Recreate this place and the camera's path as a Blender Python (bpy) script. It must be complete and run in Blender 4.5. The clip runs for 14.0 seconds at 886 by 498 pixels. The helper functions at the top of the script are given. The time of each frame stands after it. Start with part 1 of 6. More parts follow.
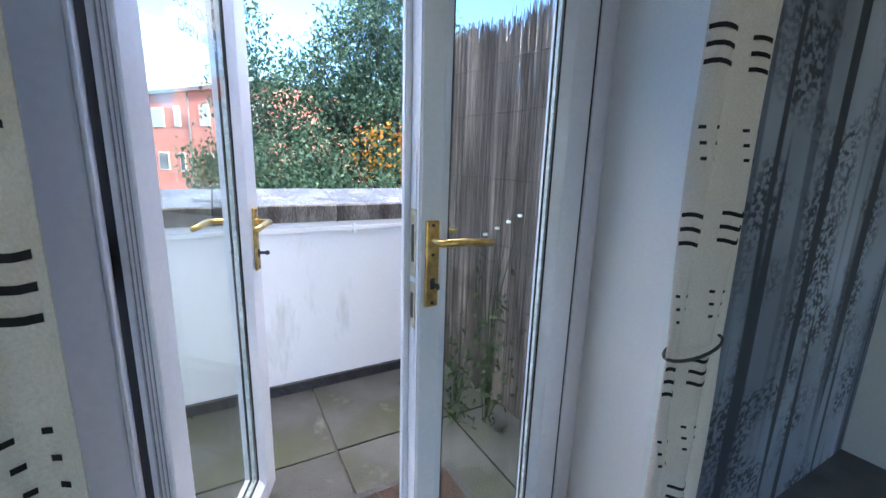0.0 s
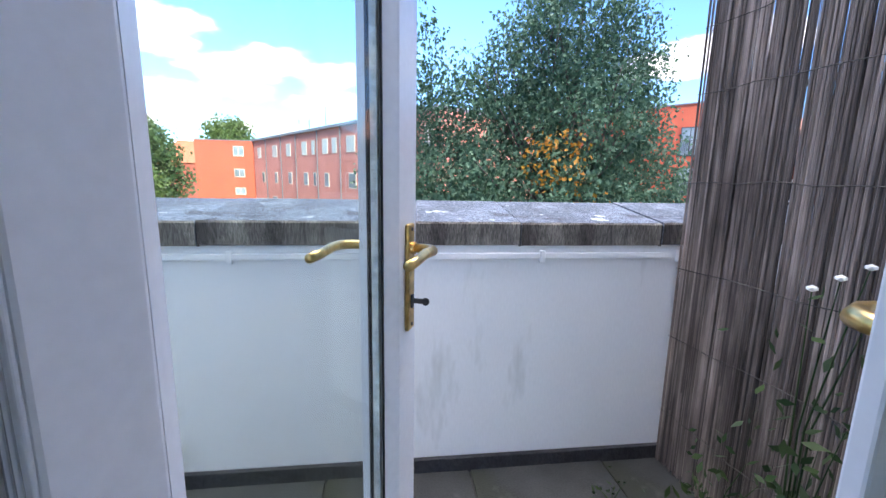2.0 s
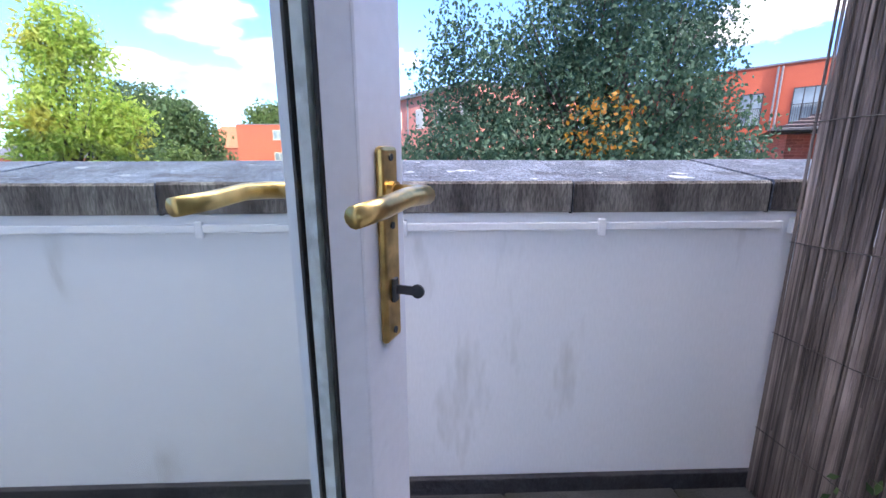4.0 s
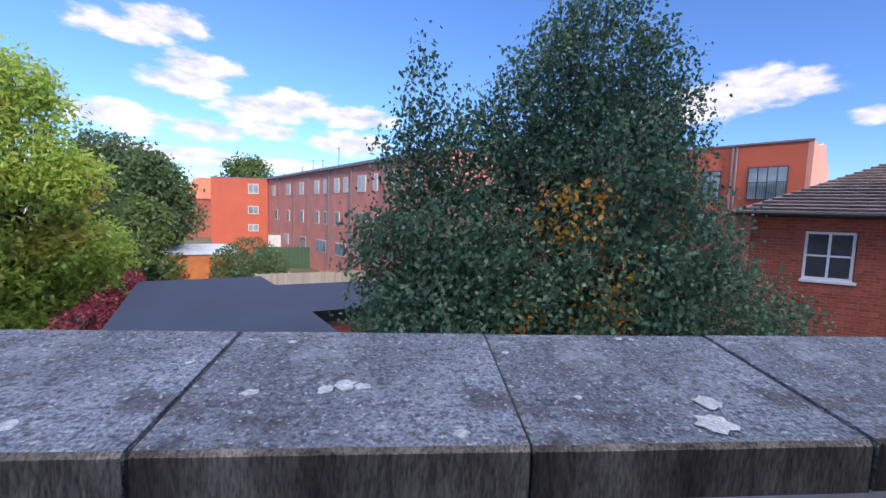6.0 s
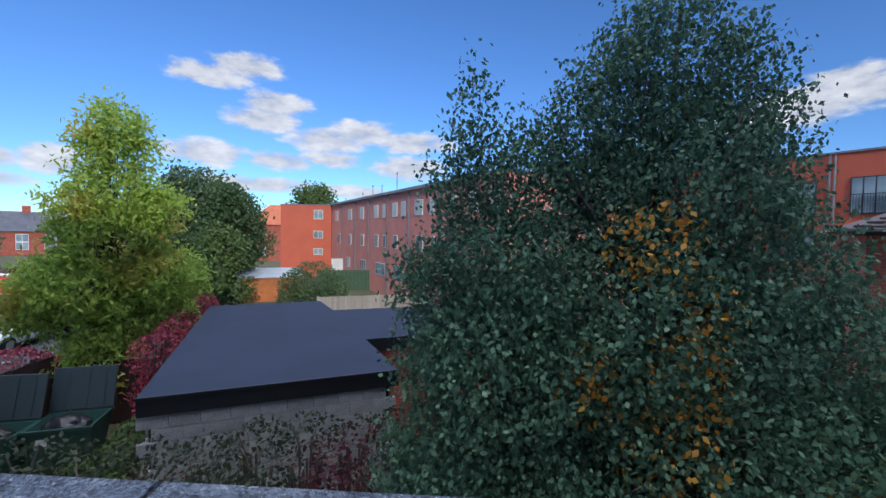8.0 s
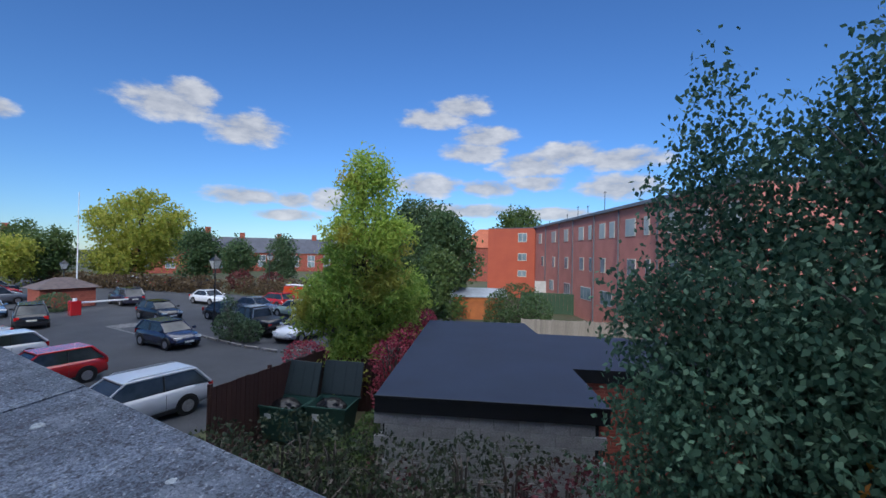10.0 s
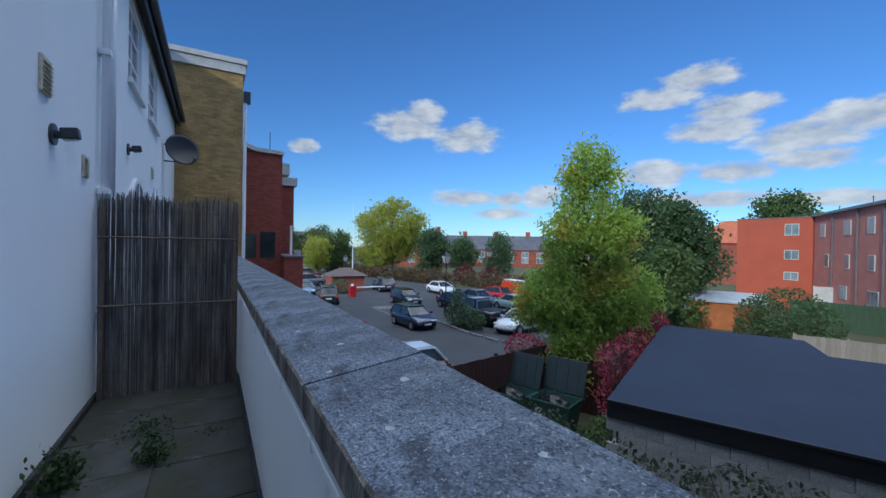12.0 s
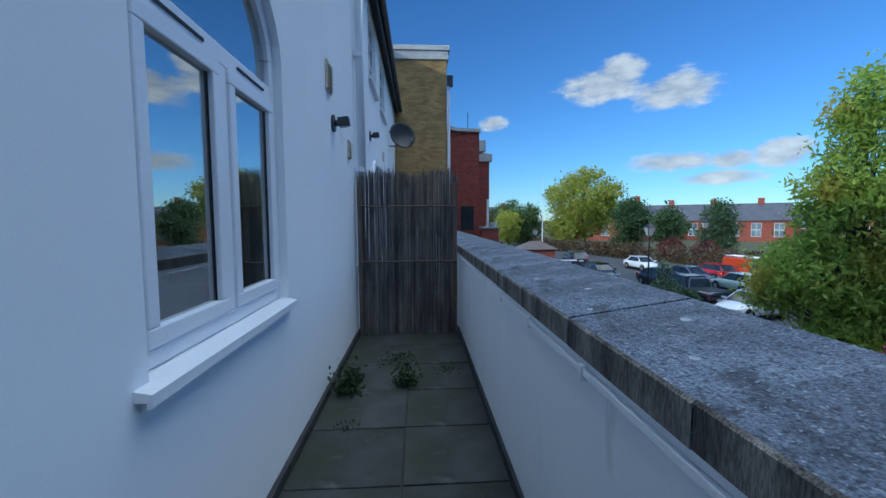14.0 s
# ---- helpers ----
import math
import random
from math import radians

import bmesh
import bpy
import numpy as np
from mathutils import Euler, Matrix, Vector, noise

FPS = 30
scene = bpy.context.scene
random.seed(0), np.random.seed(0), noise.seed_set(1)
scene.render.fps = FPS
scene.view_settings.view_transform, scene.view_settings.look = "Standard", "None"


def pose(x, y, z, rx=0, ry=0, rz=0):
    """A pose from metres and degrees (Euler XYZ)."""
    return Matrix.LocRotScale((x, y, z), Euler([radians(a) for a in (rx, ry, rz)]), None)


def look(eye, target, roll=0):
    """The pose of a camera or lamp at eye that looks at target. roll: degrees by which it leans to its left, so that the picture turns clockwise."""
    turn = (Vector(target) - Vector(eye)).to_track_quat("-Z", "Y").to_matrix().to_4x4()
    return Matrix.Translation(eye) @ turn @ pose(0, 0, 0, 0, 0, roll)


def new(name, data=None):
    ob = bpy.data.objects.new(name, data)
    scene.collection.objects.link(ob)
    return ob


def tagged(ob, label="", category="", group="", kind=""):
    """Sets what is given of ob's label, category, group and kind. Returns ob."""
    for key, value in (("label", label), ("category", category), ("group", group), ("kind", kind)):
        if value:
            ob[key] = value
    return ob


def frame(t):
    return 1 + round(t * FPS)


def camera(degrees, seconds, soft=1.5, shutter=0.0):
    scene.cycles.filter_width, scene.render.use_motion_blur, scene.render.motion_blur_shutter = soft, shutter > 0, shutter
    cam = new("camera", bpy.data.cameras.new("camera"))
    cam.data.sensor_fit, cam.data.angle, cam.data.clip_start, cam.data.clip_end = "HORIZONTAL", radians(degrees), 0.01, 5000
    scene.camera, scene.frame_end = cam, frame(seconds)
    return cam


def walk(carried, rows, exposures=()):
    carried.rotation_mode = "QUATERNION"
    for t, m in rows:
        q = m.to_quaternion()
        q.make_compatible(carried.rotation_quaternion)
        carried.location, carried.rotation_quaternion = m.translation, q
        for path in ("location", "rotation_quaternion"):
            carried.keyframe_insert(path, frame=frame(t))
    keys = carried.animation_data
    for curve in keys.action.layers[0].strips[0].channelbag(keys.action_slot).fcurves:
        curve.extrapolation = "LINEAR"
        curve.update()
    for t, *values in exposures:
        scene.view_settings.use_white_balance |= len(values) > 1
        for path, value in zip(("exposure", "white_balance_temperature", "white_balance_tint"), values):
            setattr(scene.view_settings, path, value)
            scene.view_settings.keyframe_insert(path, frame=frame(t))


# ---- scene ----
cam = camera(95.0, 14.0)
PATH = [
    (0, (0.704, 0.735, 1.328), (1.648, 2.447, 0.907), 1.7),
    (0.5, (0.744, 0.851, 1.313), (1.584, 2.616, 0.889), 1.8),
    (1, (0.789, 1.035, 1.294), (1.474, 2.868, 0.881), 1.9),
    (1.5, (0.777, 1.252, 1.261), (1.263, 3.154, 0.879), 1.6),
    (2, (0.769, 1.438, 1.250), (1.010, 3.392, 0.901), 1.1),
    (2.2, (0.770, 1.505, 1.235), (0.965, 3.470, 0.921), 0.6),
    (4.3, (0.850, 1.850, 1.147), (0.910, 3.800, 0.698), -0.1),
    (4.5, (0.847, 1.900, 1.178), (0.945, 3.858, 0.784), 0.0),
    (5, (0.890, 1.993, 1.290), (1.020, 3.965, 0.980), 1.0),
    (5.5, (0.943, 2.162, 1.362), (1.129, 4.140, 1.132), 1.7),
    (6, (1.063, 2.388, 1.440), (1.241, 4.373, 1.274), 2.0),
    (6.5, (1.136, 2.539, 1.484), (1.304, 4.527, 1.341), 1.9),
    (7, (1.150, 2.618, 1.515), (1.299, 4.609, 1.402), 1.6),
    (7.2, (1.143, 2.655, 1.520), (1.274, 4.649, 1.413), 1.5),
    (9.3, (1.152, 2.897, 1.580), (0.404, 4.750, 1.587), 0.6),
    (9.5, (1.143, 2.892, 1.583), (0.307, 4.709, 1.590), 0.6),
    (10, (1.040, 2.897, 1.568), (0.004, 4.607, 1.589), 1.1),
    (10.5, (0.939, 2.889, 1.550), (-0.293, 4.464, 1.576), 1.4),
    (11, (0.870, 2.857, 1.542), (-0.557, 4.258, 1.563), 1.6),
    (11.5, (0.847, 2.781, 1.550), (-0.754, 3.980, 1.557), 1.2),
    (12, (0.789, 2.732, 1.528), (-0.951, 3.717, 1.514), 1.0),
    (12.5, (0.758, 2.679, 1.497), (-1.087, 3.450, 1.451), 0.9),
    (13, (0.736, 2.610, 1.471), (-1.185, 3.160, 1.388), 0.5),
    (13.5, (0.727, 2.549, 1.448), (-1.243, 2.871, 1.330), -0.0),
    (14, (0.729, 2.502, 1.401), (-1.262, 2.621, 1.255), -0.3),
]
EXPOSURES = [(0.0, 2.95, 6750, 11), (1.5, 2.55, 6700, 11), (2.0, 2.3, 6600, 11), (4.5, 2.1, 6500, 20), (5.0, 1.9, 6450, 20), (5.5, 1.5, 6600, 25), (6.0, 1.0, 6300, 17), (6.5, 0.6, 5950, 8), (7.2, 0.55, 5950, 8), (9.3, 0.2, 5850, 7), (11.0, 0.1, 5750, 5), (12.5, 0.15, 5450, -1), (14.0, 0.2, 5250, -4)]
walk(cam, [(t, look(eye, target, roll)) for t, eye, target, roll in PATH], EXPOSURES)

# ---- world and sun ----
SUN_DIR = Vector((0.42, -0.9, 0.37)).normalized()
world = bpy.data.worlds.new("world")
scene.world = world
world.use_nodes = True
wt = world.node_tree
wn, wl = wt.nodes, wt.links
for n in list(wn):
    wn.remove(n)
w_out = wn.new("ShaderNodeOutputWorld")
w_bg = wn.new("ShaderNodeBackground")
w_bg.inputs["Strength"].default_value = 0.12
wl.new(w_bg.outputs[0], w_out.inputs[0])
sky = wn.new("ShaderNodeTexSky")
sky.sky_type = "NISHITA"
sky.sun_disc = False
sky.sun_elevation = math.asin(SUN_DIR.z)
sky.sun_rotation = math.atan2(SUN_DIR.x, SUN_DIR.y)
sky.air_density, sky.dust_density, sky.ozone_density = 1.0, 0.0, 2.5
w_tc = wn.new("ShaderNodeTexCoord")
w_sep = wn.new("ShaderNodeSeparateXYZ")
wl.new(w_tc.outputs["Generated"], w_sep.inputs[0])


def wmath(op, a, b=None, clamp=False):
    n = wn.new("ShaderNodeMath")
    n.operation, n.use_clamp = op, clamp
    for i, v in enumerate((a, b)):
        if v is None:
            continue
        if isinstance(v, (int, float)):
            n.inputs[i].default_value = v
        else:
            wl.new(v, n.inputs[i])
    return n.outputs[0]


w_az = wmath("ARCTAN2", w_sep.outputs[0], w_sep.outputs[1])
w_el = wmath("ARCSINE", w_sep.outputs[2])
w_cmb = wn.new("ShaderNodeCombineXYZ")
wl.new(w_az, w_cmb.inputs[0]), wl.new(wmath("MULTIPLY", w_el, 2.2), w_cmb.inputs[1])
w_noise = wn.new("ShaderNodeTexNoise")
w_noise.inputs["Scale"].default_value, w_noise.inputs["Detail"].default_value, w_noise.inputs["Roughness"].default_value = 15.0, 7.0, 0.58
wl.new(w_cmb.outputs[0], w_noise.inputs["Vector"])
w_bump = wmath("MULTIPLY", wmath("SUBTRACT", w_noise.outputs[0], 0.5), 2.8)
# fair-weather clouds: azimuth (from +y towards +x), elevation, half width, half height, in degrees
CLOUDS = [(-65.5, 16.5, 5, 1.8), (-63.5, 18, 3, 1.4), (-57.5, 15, 4.5, 1.9), (-79.6, 12.8, 1.7, 0.9), (-57.5, 6.8, 4.6, 1.0), (-51.5, 6.7, 2.2, 1.0), (-46.8, 7, 2.8, 1.4), (-52.5, 4.7, 4, 0.7),
          (-33, 18.2, 4.6, 1.2), (-28.8, 19.8, 4.2, 1.3), (-25.5, 16, 4.2, 1.5), (-27, 14, 4.5, 1.4), (-19, 12.2, 5, 1.7), (-14.5, 13.4, 5, 1.5), (-7.5, 12.4, 5.5, 1.3),
          (-33.5, 9.4, 5.2, 1.4), (-25, 9.2, 4.5, 1.1), (-8, 9, 5, 1.6), (-18.5, 9.8, 4.2, 1.0), (-28, 6, 8, 0.9), (-17, 5.6, 7, 0.8),
          (38, 14, 5, 2.0), (43.5, 14.6, 5, 1.7), (41, 16, 3.4, 1.1), (33, 13, 4.5, 1.7), (50.7, 11, 1.6, 0.8)]
w_sum = None
for az, el, hw, hh in CLOUDS:
    u = wmath("DIVIDE", wmath("SUBTRACT", w_az, radians(az)), radians(hw * 1.15))
    v = wmath("DIVIDE", wmath("SUBTRACT", w_el, radians(el)), radians(hh * 1.2))
    d = wmath("SUBTRACT", 1.0, wmath("ADD", wmath("MULTIPLY", u, u), wmath("MULTIPLY", v, v)))
    w_sum = d if w_sum is None else wmath("MAXIMUM", w_sum, d)
# unseen cloud cover above 33 degrees, added to raise the daylight over the house
w_high = wn.new("ShaderNodeMapRange")
w_high.inputs["From Min"].default_value, w_high.inputs["From Max"].default_value, w_high.inputs["To Min"].default_value, w_high.inputs["To Max"].default_value = radians(33), radians(52), -3.0, 0.5
wl.new(w_el, w_high.inputs["Value"])
w_sum = wmath("MAXIMUM", w_sum, w_high.outputs[0])
w_mask = wn.new("ShaderNodeMapRange")
w_mask.interpolation_type = "SMOOTHSTEP"
w_mask.inputs["From Min"].default_value, w_mask.inputs["From Max"].default_value = -0.15, 0.8
wl.new(wmath("ADD", w_sum, w_bump), w_mask.inputs["Value"])
w_lit = wn.new("ShaderNodeMix")
w_lit.data_type = "RGBA"
w_lit.inputs[6].default_value, w_lit.inputs[7].default_value = (2.5, 2.6, 3.0, 1), (5.8, 5.5, 5.4, 1)
wl.new(wmath("ADD", wmath("MULTIPLY", w_bump, 0.8), 0.5, True), w_lit.inputs[0])
w_mix = wn.new("ShaderNodeMix")
w_mix.data_type = "RGBA"
wl.new(wmath("MULTIPLY", w_mask.outputs[0], 0.92), w_mix.inputs[0])
w_tint = wn.new("ShaderNodeMix")
w_tint.data_type, w_tint.blend_type = "RGBA", "MULTIPLY"
w_tint.inputs[0].default_value, w_tint.inputs[7].default_value = 1.0, (0.52, 0.7, 1.0, 1)
wl.new(sky.outputs[0], w_tint.inputs[6])
# high cloud, out of view, brightened up to 6.5 times as fill light
w_cloud_boost = wn.new("ShaderNodeMapRange")
w_cloud_boost.inputs["From Min"].default_value, w_cloud_boost.inputs["From Max"].default_value, w_cloud_boost.inputs["To Min"].default_value, w_cloud_boost.inputs["To Max"].default_value = radians(33), radians(52), 1.0, 6.5
wl.new(w_el, w_cloud_boost.inputs["Value"])
w_gain = wn.new("ShaderNodeVectorMath")
w_gain.operation = "SCALE"
wl.new(w_lit.outputs[2], w_gain.inputs[0]), wl.new(w_cloud_boost.outputs[0], w_gain.inputs["Scale"])
wl.new(w_tint.outputs[2], w_mix.inputs[6]), wl.new(w_gain.outputs[0], w_mix.inputs[7])
wl.new(w_mix.outputs[2], w_bg.inputs["Color"])

sun_lamp = new("sun", bpy.data.lights.new("sun", "SUN"))
sun_lamp.data.energy, sun_lamp.data.angle, sun_lamp.data.color = 2.1, radians(0.6), (1.0, 0.9, 0.78)
sun_lamp.matrix_world = look(SUN_DIR * 60, (0, 0, 0))


# ---- materials ----
def mat(name, c1, c2=None, scale=6.0, rough=0.7, bump=0.15, metal=0.0, fine=60.0, stretch=(1, 1, 1), contrast=(0.35, 0.65), island=0.0, per_object=0.0, fine_mix=0.25, spec=0.5):
    """A surface with two scales of variation in colour and a fine relief."""
    m = bpy.data.materials.new(name)
    m.use_nodes = True
    nt = m.node_tree
    N, L = nt.nodes, nt.links
    b = N["Principled BSDF"]
    b.inputs["Roughness"].default_value, b.inputs["Metallic"].default_value = rough, metal
    b.inputs["Specular IOR Level"].default_value = spec
    c2 = c2 or tuple(v * 0.8 for v in c1)
    tc = N.new("ShaderNodeTexCoord")
    mp = N.new("ShaderNodeMapping")
    mp.inputs["Scale"].default_value = stretch
    L.new(tc.outputs["Object"], mp.inputs[0])
    n1, n2 = N.new("ShaderNodeTexNoise"), N.new("ShaderNodeTexNoise")
    for n, sc, det in ((n1, scale, 5), (n2, fine, 3)):
        n.inputs["Scale"].default_value, n.inputs["Detail"].default_value = sc, det
        L.new(mp.outputs[0], n.inputs["Vector"])
    r = N.new("ShaderNodeMapRange")
    r.inputs["From Min"].default_value, r.inputs["From Max"].default_value = contrast
    L.new(n1.outputs[0], r.inputs[0])
    mx = N.new("ShaderNodeMix")
    mx.data_type = "RGBA"
    mx.inputs[6].default_value, mx.inputs[7].default_value = (*c1, 1), (*c2, 1)
    L.new(r.outputs[0], mx.inputs[0])
    col = mx.outputs[2]
    hs = N.new("ShaderNodeHueSaturation")
    L.new(col, hs.inputs["Color"])
    f = N.new("ShaderNodeMapRange")
    f.inputs["From Min"].default_value, f.inputs["From Max"].default_value = 0.3, 0.7
    f.inputs["To Min"].default_value, f.inputs["To Max"].default_value = 1 - fine_mix, 1 + fine_mix
    L.new(n2.outputs[0], f.inputs[0])
    val = f.outputs[0]
    for amount, kind in ((island, "island"), (per_object, "object")):
        if not amount:
            continue
        src = N.new("ShaderNodeNewGeometry").outputs["Random Per Island"] if kind == "island" else N.new("ShaderNodeObjectInfo").outputs["Random"]
        k = N.new("ShaderNodeMapRange")
        k.inputs["To Min"].default_value, k.inputs["To Max"].default_value = 1 - amount, 1 + amount
        L.new(src, k.inputs[0])
        mu = N.new("ShaderNodeMath")
        mu.operation = "MULTIPLY"
        L.new(val, mu.inputs[0]), L.new(k.outputs[0], mu.inputs[1])
        val = mu.outputs[0]
    L.new(val, hs.inputs["Value"])
    L.new(hs.outputs[0], b.inputs["Base Color"])
    if bump:
        bp = N.new("ShaderNodeBump")
        bp.inputs["Strength"].default_value, bp.inputs["Distance"].default_value = bump, 0.02
        L.new(n2.outputs[0], bp.inputs["Height"])
        L.new(bp.outputs[0], b.inputs["Normal"])
    return m


def spots(m, colour, scale, threshold, amount=0.9, soft=0.06):
    """Adds patches of another colour (lichen, moss, stains) to a material made by mat()."""
    N, L = m.node_tree.nodes, m.node_tree.links
    b = N["Principled BSDF"]
    old = b.inputs["Base Color"].links[0].from_socket
    mp = next(n for n in N if n.type == "MAPPING")
    n = N.new("ShaderNodeTexNoise")
    n.inputs["Scale"].default_value, n.inputs["Detail"].default_value, n.inputs["Roughness"].default_value = scale, 4, 0.6
    L.new(mp.outputs[0], n.inputs["Vector"])
    r = N.new("ShaderNodeMapRange")
    r.inputs["From Min"].default_value, r.inputs["From Max"].default_value, r.inputs["To Max"].default_value = threshold, threshold + soft, amount
    L.new(n.outputs[0], r.inputs[0])
    mx = N.new("ShaderNodeMix")
    mx.data_type = "RGBA"
    mx.inputs[7].default_value = (*colour, 1)
    L.new(r.outputs[0], mx.inputs[0]), L.new(old, mx.inputs[6]), L.new(mx.outputs[2], b.inputs["Base Color"])
    return m


def glass(name, tint=(0.96, 0.98, 0.97), rough=0.0, gloss=(0.03, 0.3)):
    m = bpy.data.materials.new(name)
    m.use_nodes = True
    N, L = m.node_tree.nodes, m.node_tree.links
    out = N["Material Output"]
    N.remove(N["Principled BSDF"])
    t, g = N.new("ShaderNodeBsdfTransparent"), N.new("ShaderNodeBsdfGlossy")
    t.inputs[0].default_value, g.inputs["Roughness"].default_value = (*tint, 1), rough
    lw, mx = N.new("ShaderNodeLayerWeight"), N.new("ShaderNodeMixShader")
    pw, ma = N.new("ShaderNodeMath"), N.new("ShaderNodeMath")
    pw.operation, pw.inputs[1].default_value = "POWER", 4.0
    ma.operation, ma.inputs[1].default_value, ma.inputs[2].default_value = "MULTIPLY_ADD", gloss[1], gloss[0]
    L.new(lw.outputs["Facing"], pw.inputs[0]), L.new(pw.outputs[0], ma.inputs[0])
    lw.inputs[0].default_value = 0.5
    L.new(ma.outputs[0], mx.inputs[0]), L.new(t.outputs[0], mx.inputs[1]), L.new(g.outputs[0], mx.inputs[2]), L.new(mx.outputs[0], out.inputs[0])
    return m


def leafy(name, c1, c2, c3=None, share=0.15, rough=0.5, trans=0.35):
    """Leaves: colours by island, some light let through."""
    m = bpy.data.materials.new(name)
    m.use_nodes = True
    N, L = m.node_tree.nodes, m.node_tree.links
    b = N["Principled BSDF"]
    b.inputs["Roughness"].default_value, b.inputs["Specular IOR Level"].default_value = rough, 0.28
    rnd = N.new("ShaderNodeNewGeometry").outputs["Random Per Island"]
    ramp = N.new("ShaderNodeValToRGB")
    e = ramp.color_ramp.elements
    e[0].color, e[1].color = (*c1, 1), (*c2, 1)
    e[1].position = 1 - share if c3 else 1.0
    L.new(rnd, ramp.inputs[0])
    col = ramp.outputs[0]
    if c3:
        tc = N.new("ShaderNodeTexCoord")
        n = N.new("ShaderNodeTexNoise")
        n.inputs["Scale"].default_value = 0.55
        L.new(tc.outputs["Object"], n.inputs["Vector"])
        r = N.new("ShaderNodeMapRange")
        r.inputs["From Min"].default_value, r.inputs["From Max"].default_value = 0.66 - share * 0.5, 0.74 - share * 0.5
        L.new(n.outputs[0], r.inputs[0])
        mx = N.new("ShaderNodeMix")
        mx.data_type = "RGBA"
        mx.inputs[7].default_value = (*c3, 1)
        L.new(r.outputs[0], mx.inputs[0]), L.new(col, mx.inputs[6])
        col = mx.outputs[2]
    L.new(col, b.inputs["Base Color"])
    tr, ms = N.new("ShaderNodeBsdfTranslucent"), N.new("ShaderNodeMixShader")
    ms.inputs[0].default_value = trans
    L.new(col, tr.inputs[0])
    L.new(b.outputs[0], ms.inputs[1]), L.new(tr.outputs[0], ms.inputs[2]), L.new(ms.outputs[0], N["Material Output"].inputs[0])
    return m


M_RENDER = spots(mat("white_render", (0.86, 0.88, 0.89), (0.83, 0.85, 0.86), 1.2, 0.85, 0.015, fine=180, fine_mix=0.03), (0.5, 0.52, 0.48), 1.6, 0.66, 0.35, 0.15)
M_PARAPET = spots(mat("painted_parapet", (0.88, 0.88, 0.89), (0.83, 0.84, 0.85), 1.0, 0.8, 0.025, fine=70, fine_mix=0.025, stretch=(2.2, 2.2, 0.5)), (0.42, 0.42, 0.38), 2.4, 0.63, 0.5, 0.12)
M_STRIP = mat("black_felt", (0.02, 0.02, 0.025), (0.04, 0.04, 0.045), 8, 0.75, 0.3)
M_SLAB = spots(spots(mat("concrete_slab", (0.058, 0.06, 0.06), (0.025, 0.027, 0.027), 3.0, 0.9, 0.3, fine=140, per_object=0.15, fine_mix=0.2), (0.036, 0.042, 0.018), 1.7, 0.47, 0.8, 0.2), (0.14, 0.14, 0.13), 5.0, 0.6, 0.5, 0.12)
M_BED = mat("dark_bedding", (0.03, 0.03, 0.028), (0.05, 0.045, 0.04), 12, 0.95, 0.3)
M_COPING = spots(spots(spots(spots(spots(mat("coping_stone", (0.175, 0.21, 0.275), (0.075, 0.09, 0.12), 2.2, 0.92, 0.8, fine=150, per_object=0.12, fine_mix=0.55), (0.29, 0.335, 0.41), 4.5, 0.5, 0.6, 0.16), (0.045, 0.05, 0.066), 7, 0.56, 0.75, 0.1), (0.035, 0.04, 0.055), 70, 0.53, 0.7, 0.08), (0.46, 0.51, 0.58), 90, 0.59, 0.6, 0.08), (0.45, 0.48, 0.52), 18, 0.64, 0.5, 0.1)
M_COPFACE = spots(mat("coping_front", (0.26, 0.24, 0.21), (0.075, 0.065, 0.06), 5, 0.95, 0.5, fine=90, stretch=(2.5, 2.5, 0.5), fine_mix=0.5), (0.45, 0.44, 0.41), 8, 0.62, 0.65, 0.08)
M_MORTAR = mat("mortar", (0.03, 0.031, 0.034), (0.015, 0.016, 0.018), 20, 0.95, 0.3)
M_PVC = mat("white_upvc", (0.78, 0.8, 0.86), (0.72, 0.74, 0.8), 1.5, 0.28, 0.0, fine_mix=0.03)
M_PVCW = mat("window_upvc", (0.82, 0.83, 0.85), (0.78, 0.79, 0.81), 1.5, 0.3, 0.0, fine_mix=0.03)
M_GASKET = mat("black_gasket", (0.012, 0.012, 0.014), None, 8, 0.6, 0.0)
M_GREYSEAL = mat("grey_groove", (0.3, 0.32, 0.36), None, 8, 0.5, 0.0)
M_BRASS = mat("brass", (0.72, 0.5, 0.2), (0.55, 0.36, 0.13), 22, 0.3, 0.03, metal=1.0)
M_STEEL = mat("dull_steel", (0.5, 0.5, 0.5), None, 20, 0.4, 0.02, metal=1.0)
M_DARK = mat("dark_metal", (0.03, 0.03, 0.035), (0.05, 0.05, 0.055), 20, 0.45, 0.05)
M_GLASS = glass("clear_glass", (0.95, 0.975, 0.965), 0.0, (0.02, 0.25))
M_REED = mat("reed", (0.29, 0.24, 0.215), (0.09, 0.072, 0.065), 9, 0.85, 0.2, stretch=(1, 1, 0.15), island=0.65)
M_REEDGREY = mat("weathered_reed", (0.2, 0.18, 0.17), (0.075, 0.066, 0.062), 9, 0.9, 0.2, stretch=(1, 1, 0.15), island=0.65)
M_WIRE = mat("binding_wire", (0.04, 0.035, 0.03), None, 30, 0.6, 0.0)
M_TIMBER = mat("weathered_timber", (0.16, 0.12, 0.09), (0.09, 0.07, 0.055), 7, 0.85, 0.25, stretch=(1, 1, 0.2))
M_WALLIN = mat("pale_blue_paint", (0.8, 0.86, 0.85), (0.77, 0.83, 0.82), 1.0, 0.75, 0.04, fine_mix=0.03)
M_CEIL = mat("ceiling_paint", (0.75, 0.75, 0.74), None, 1.0, 0.8, 0.03, fine_mix=0.03)
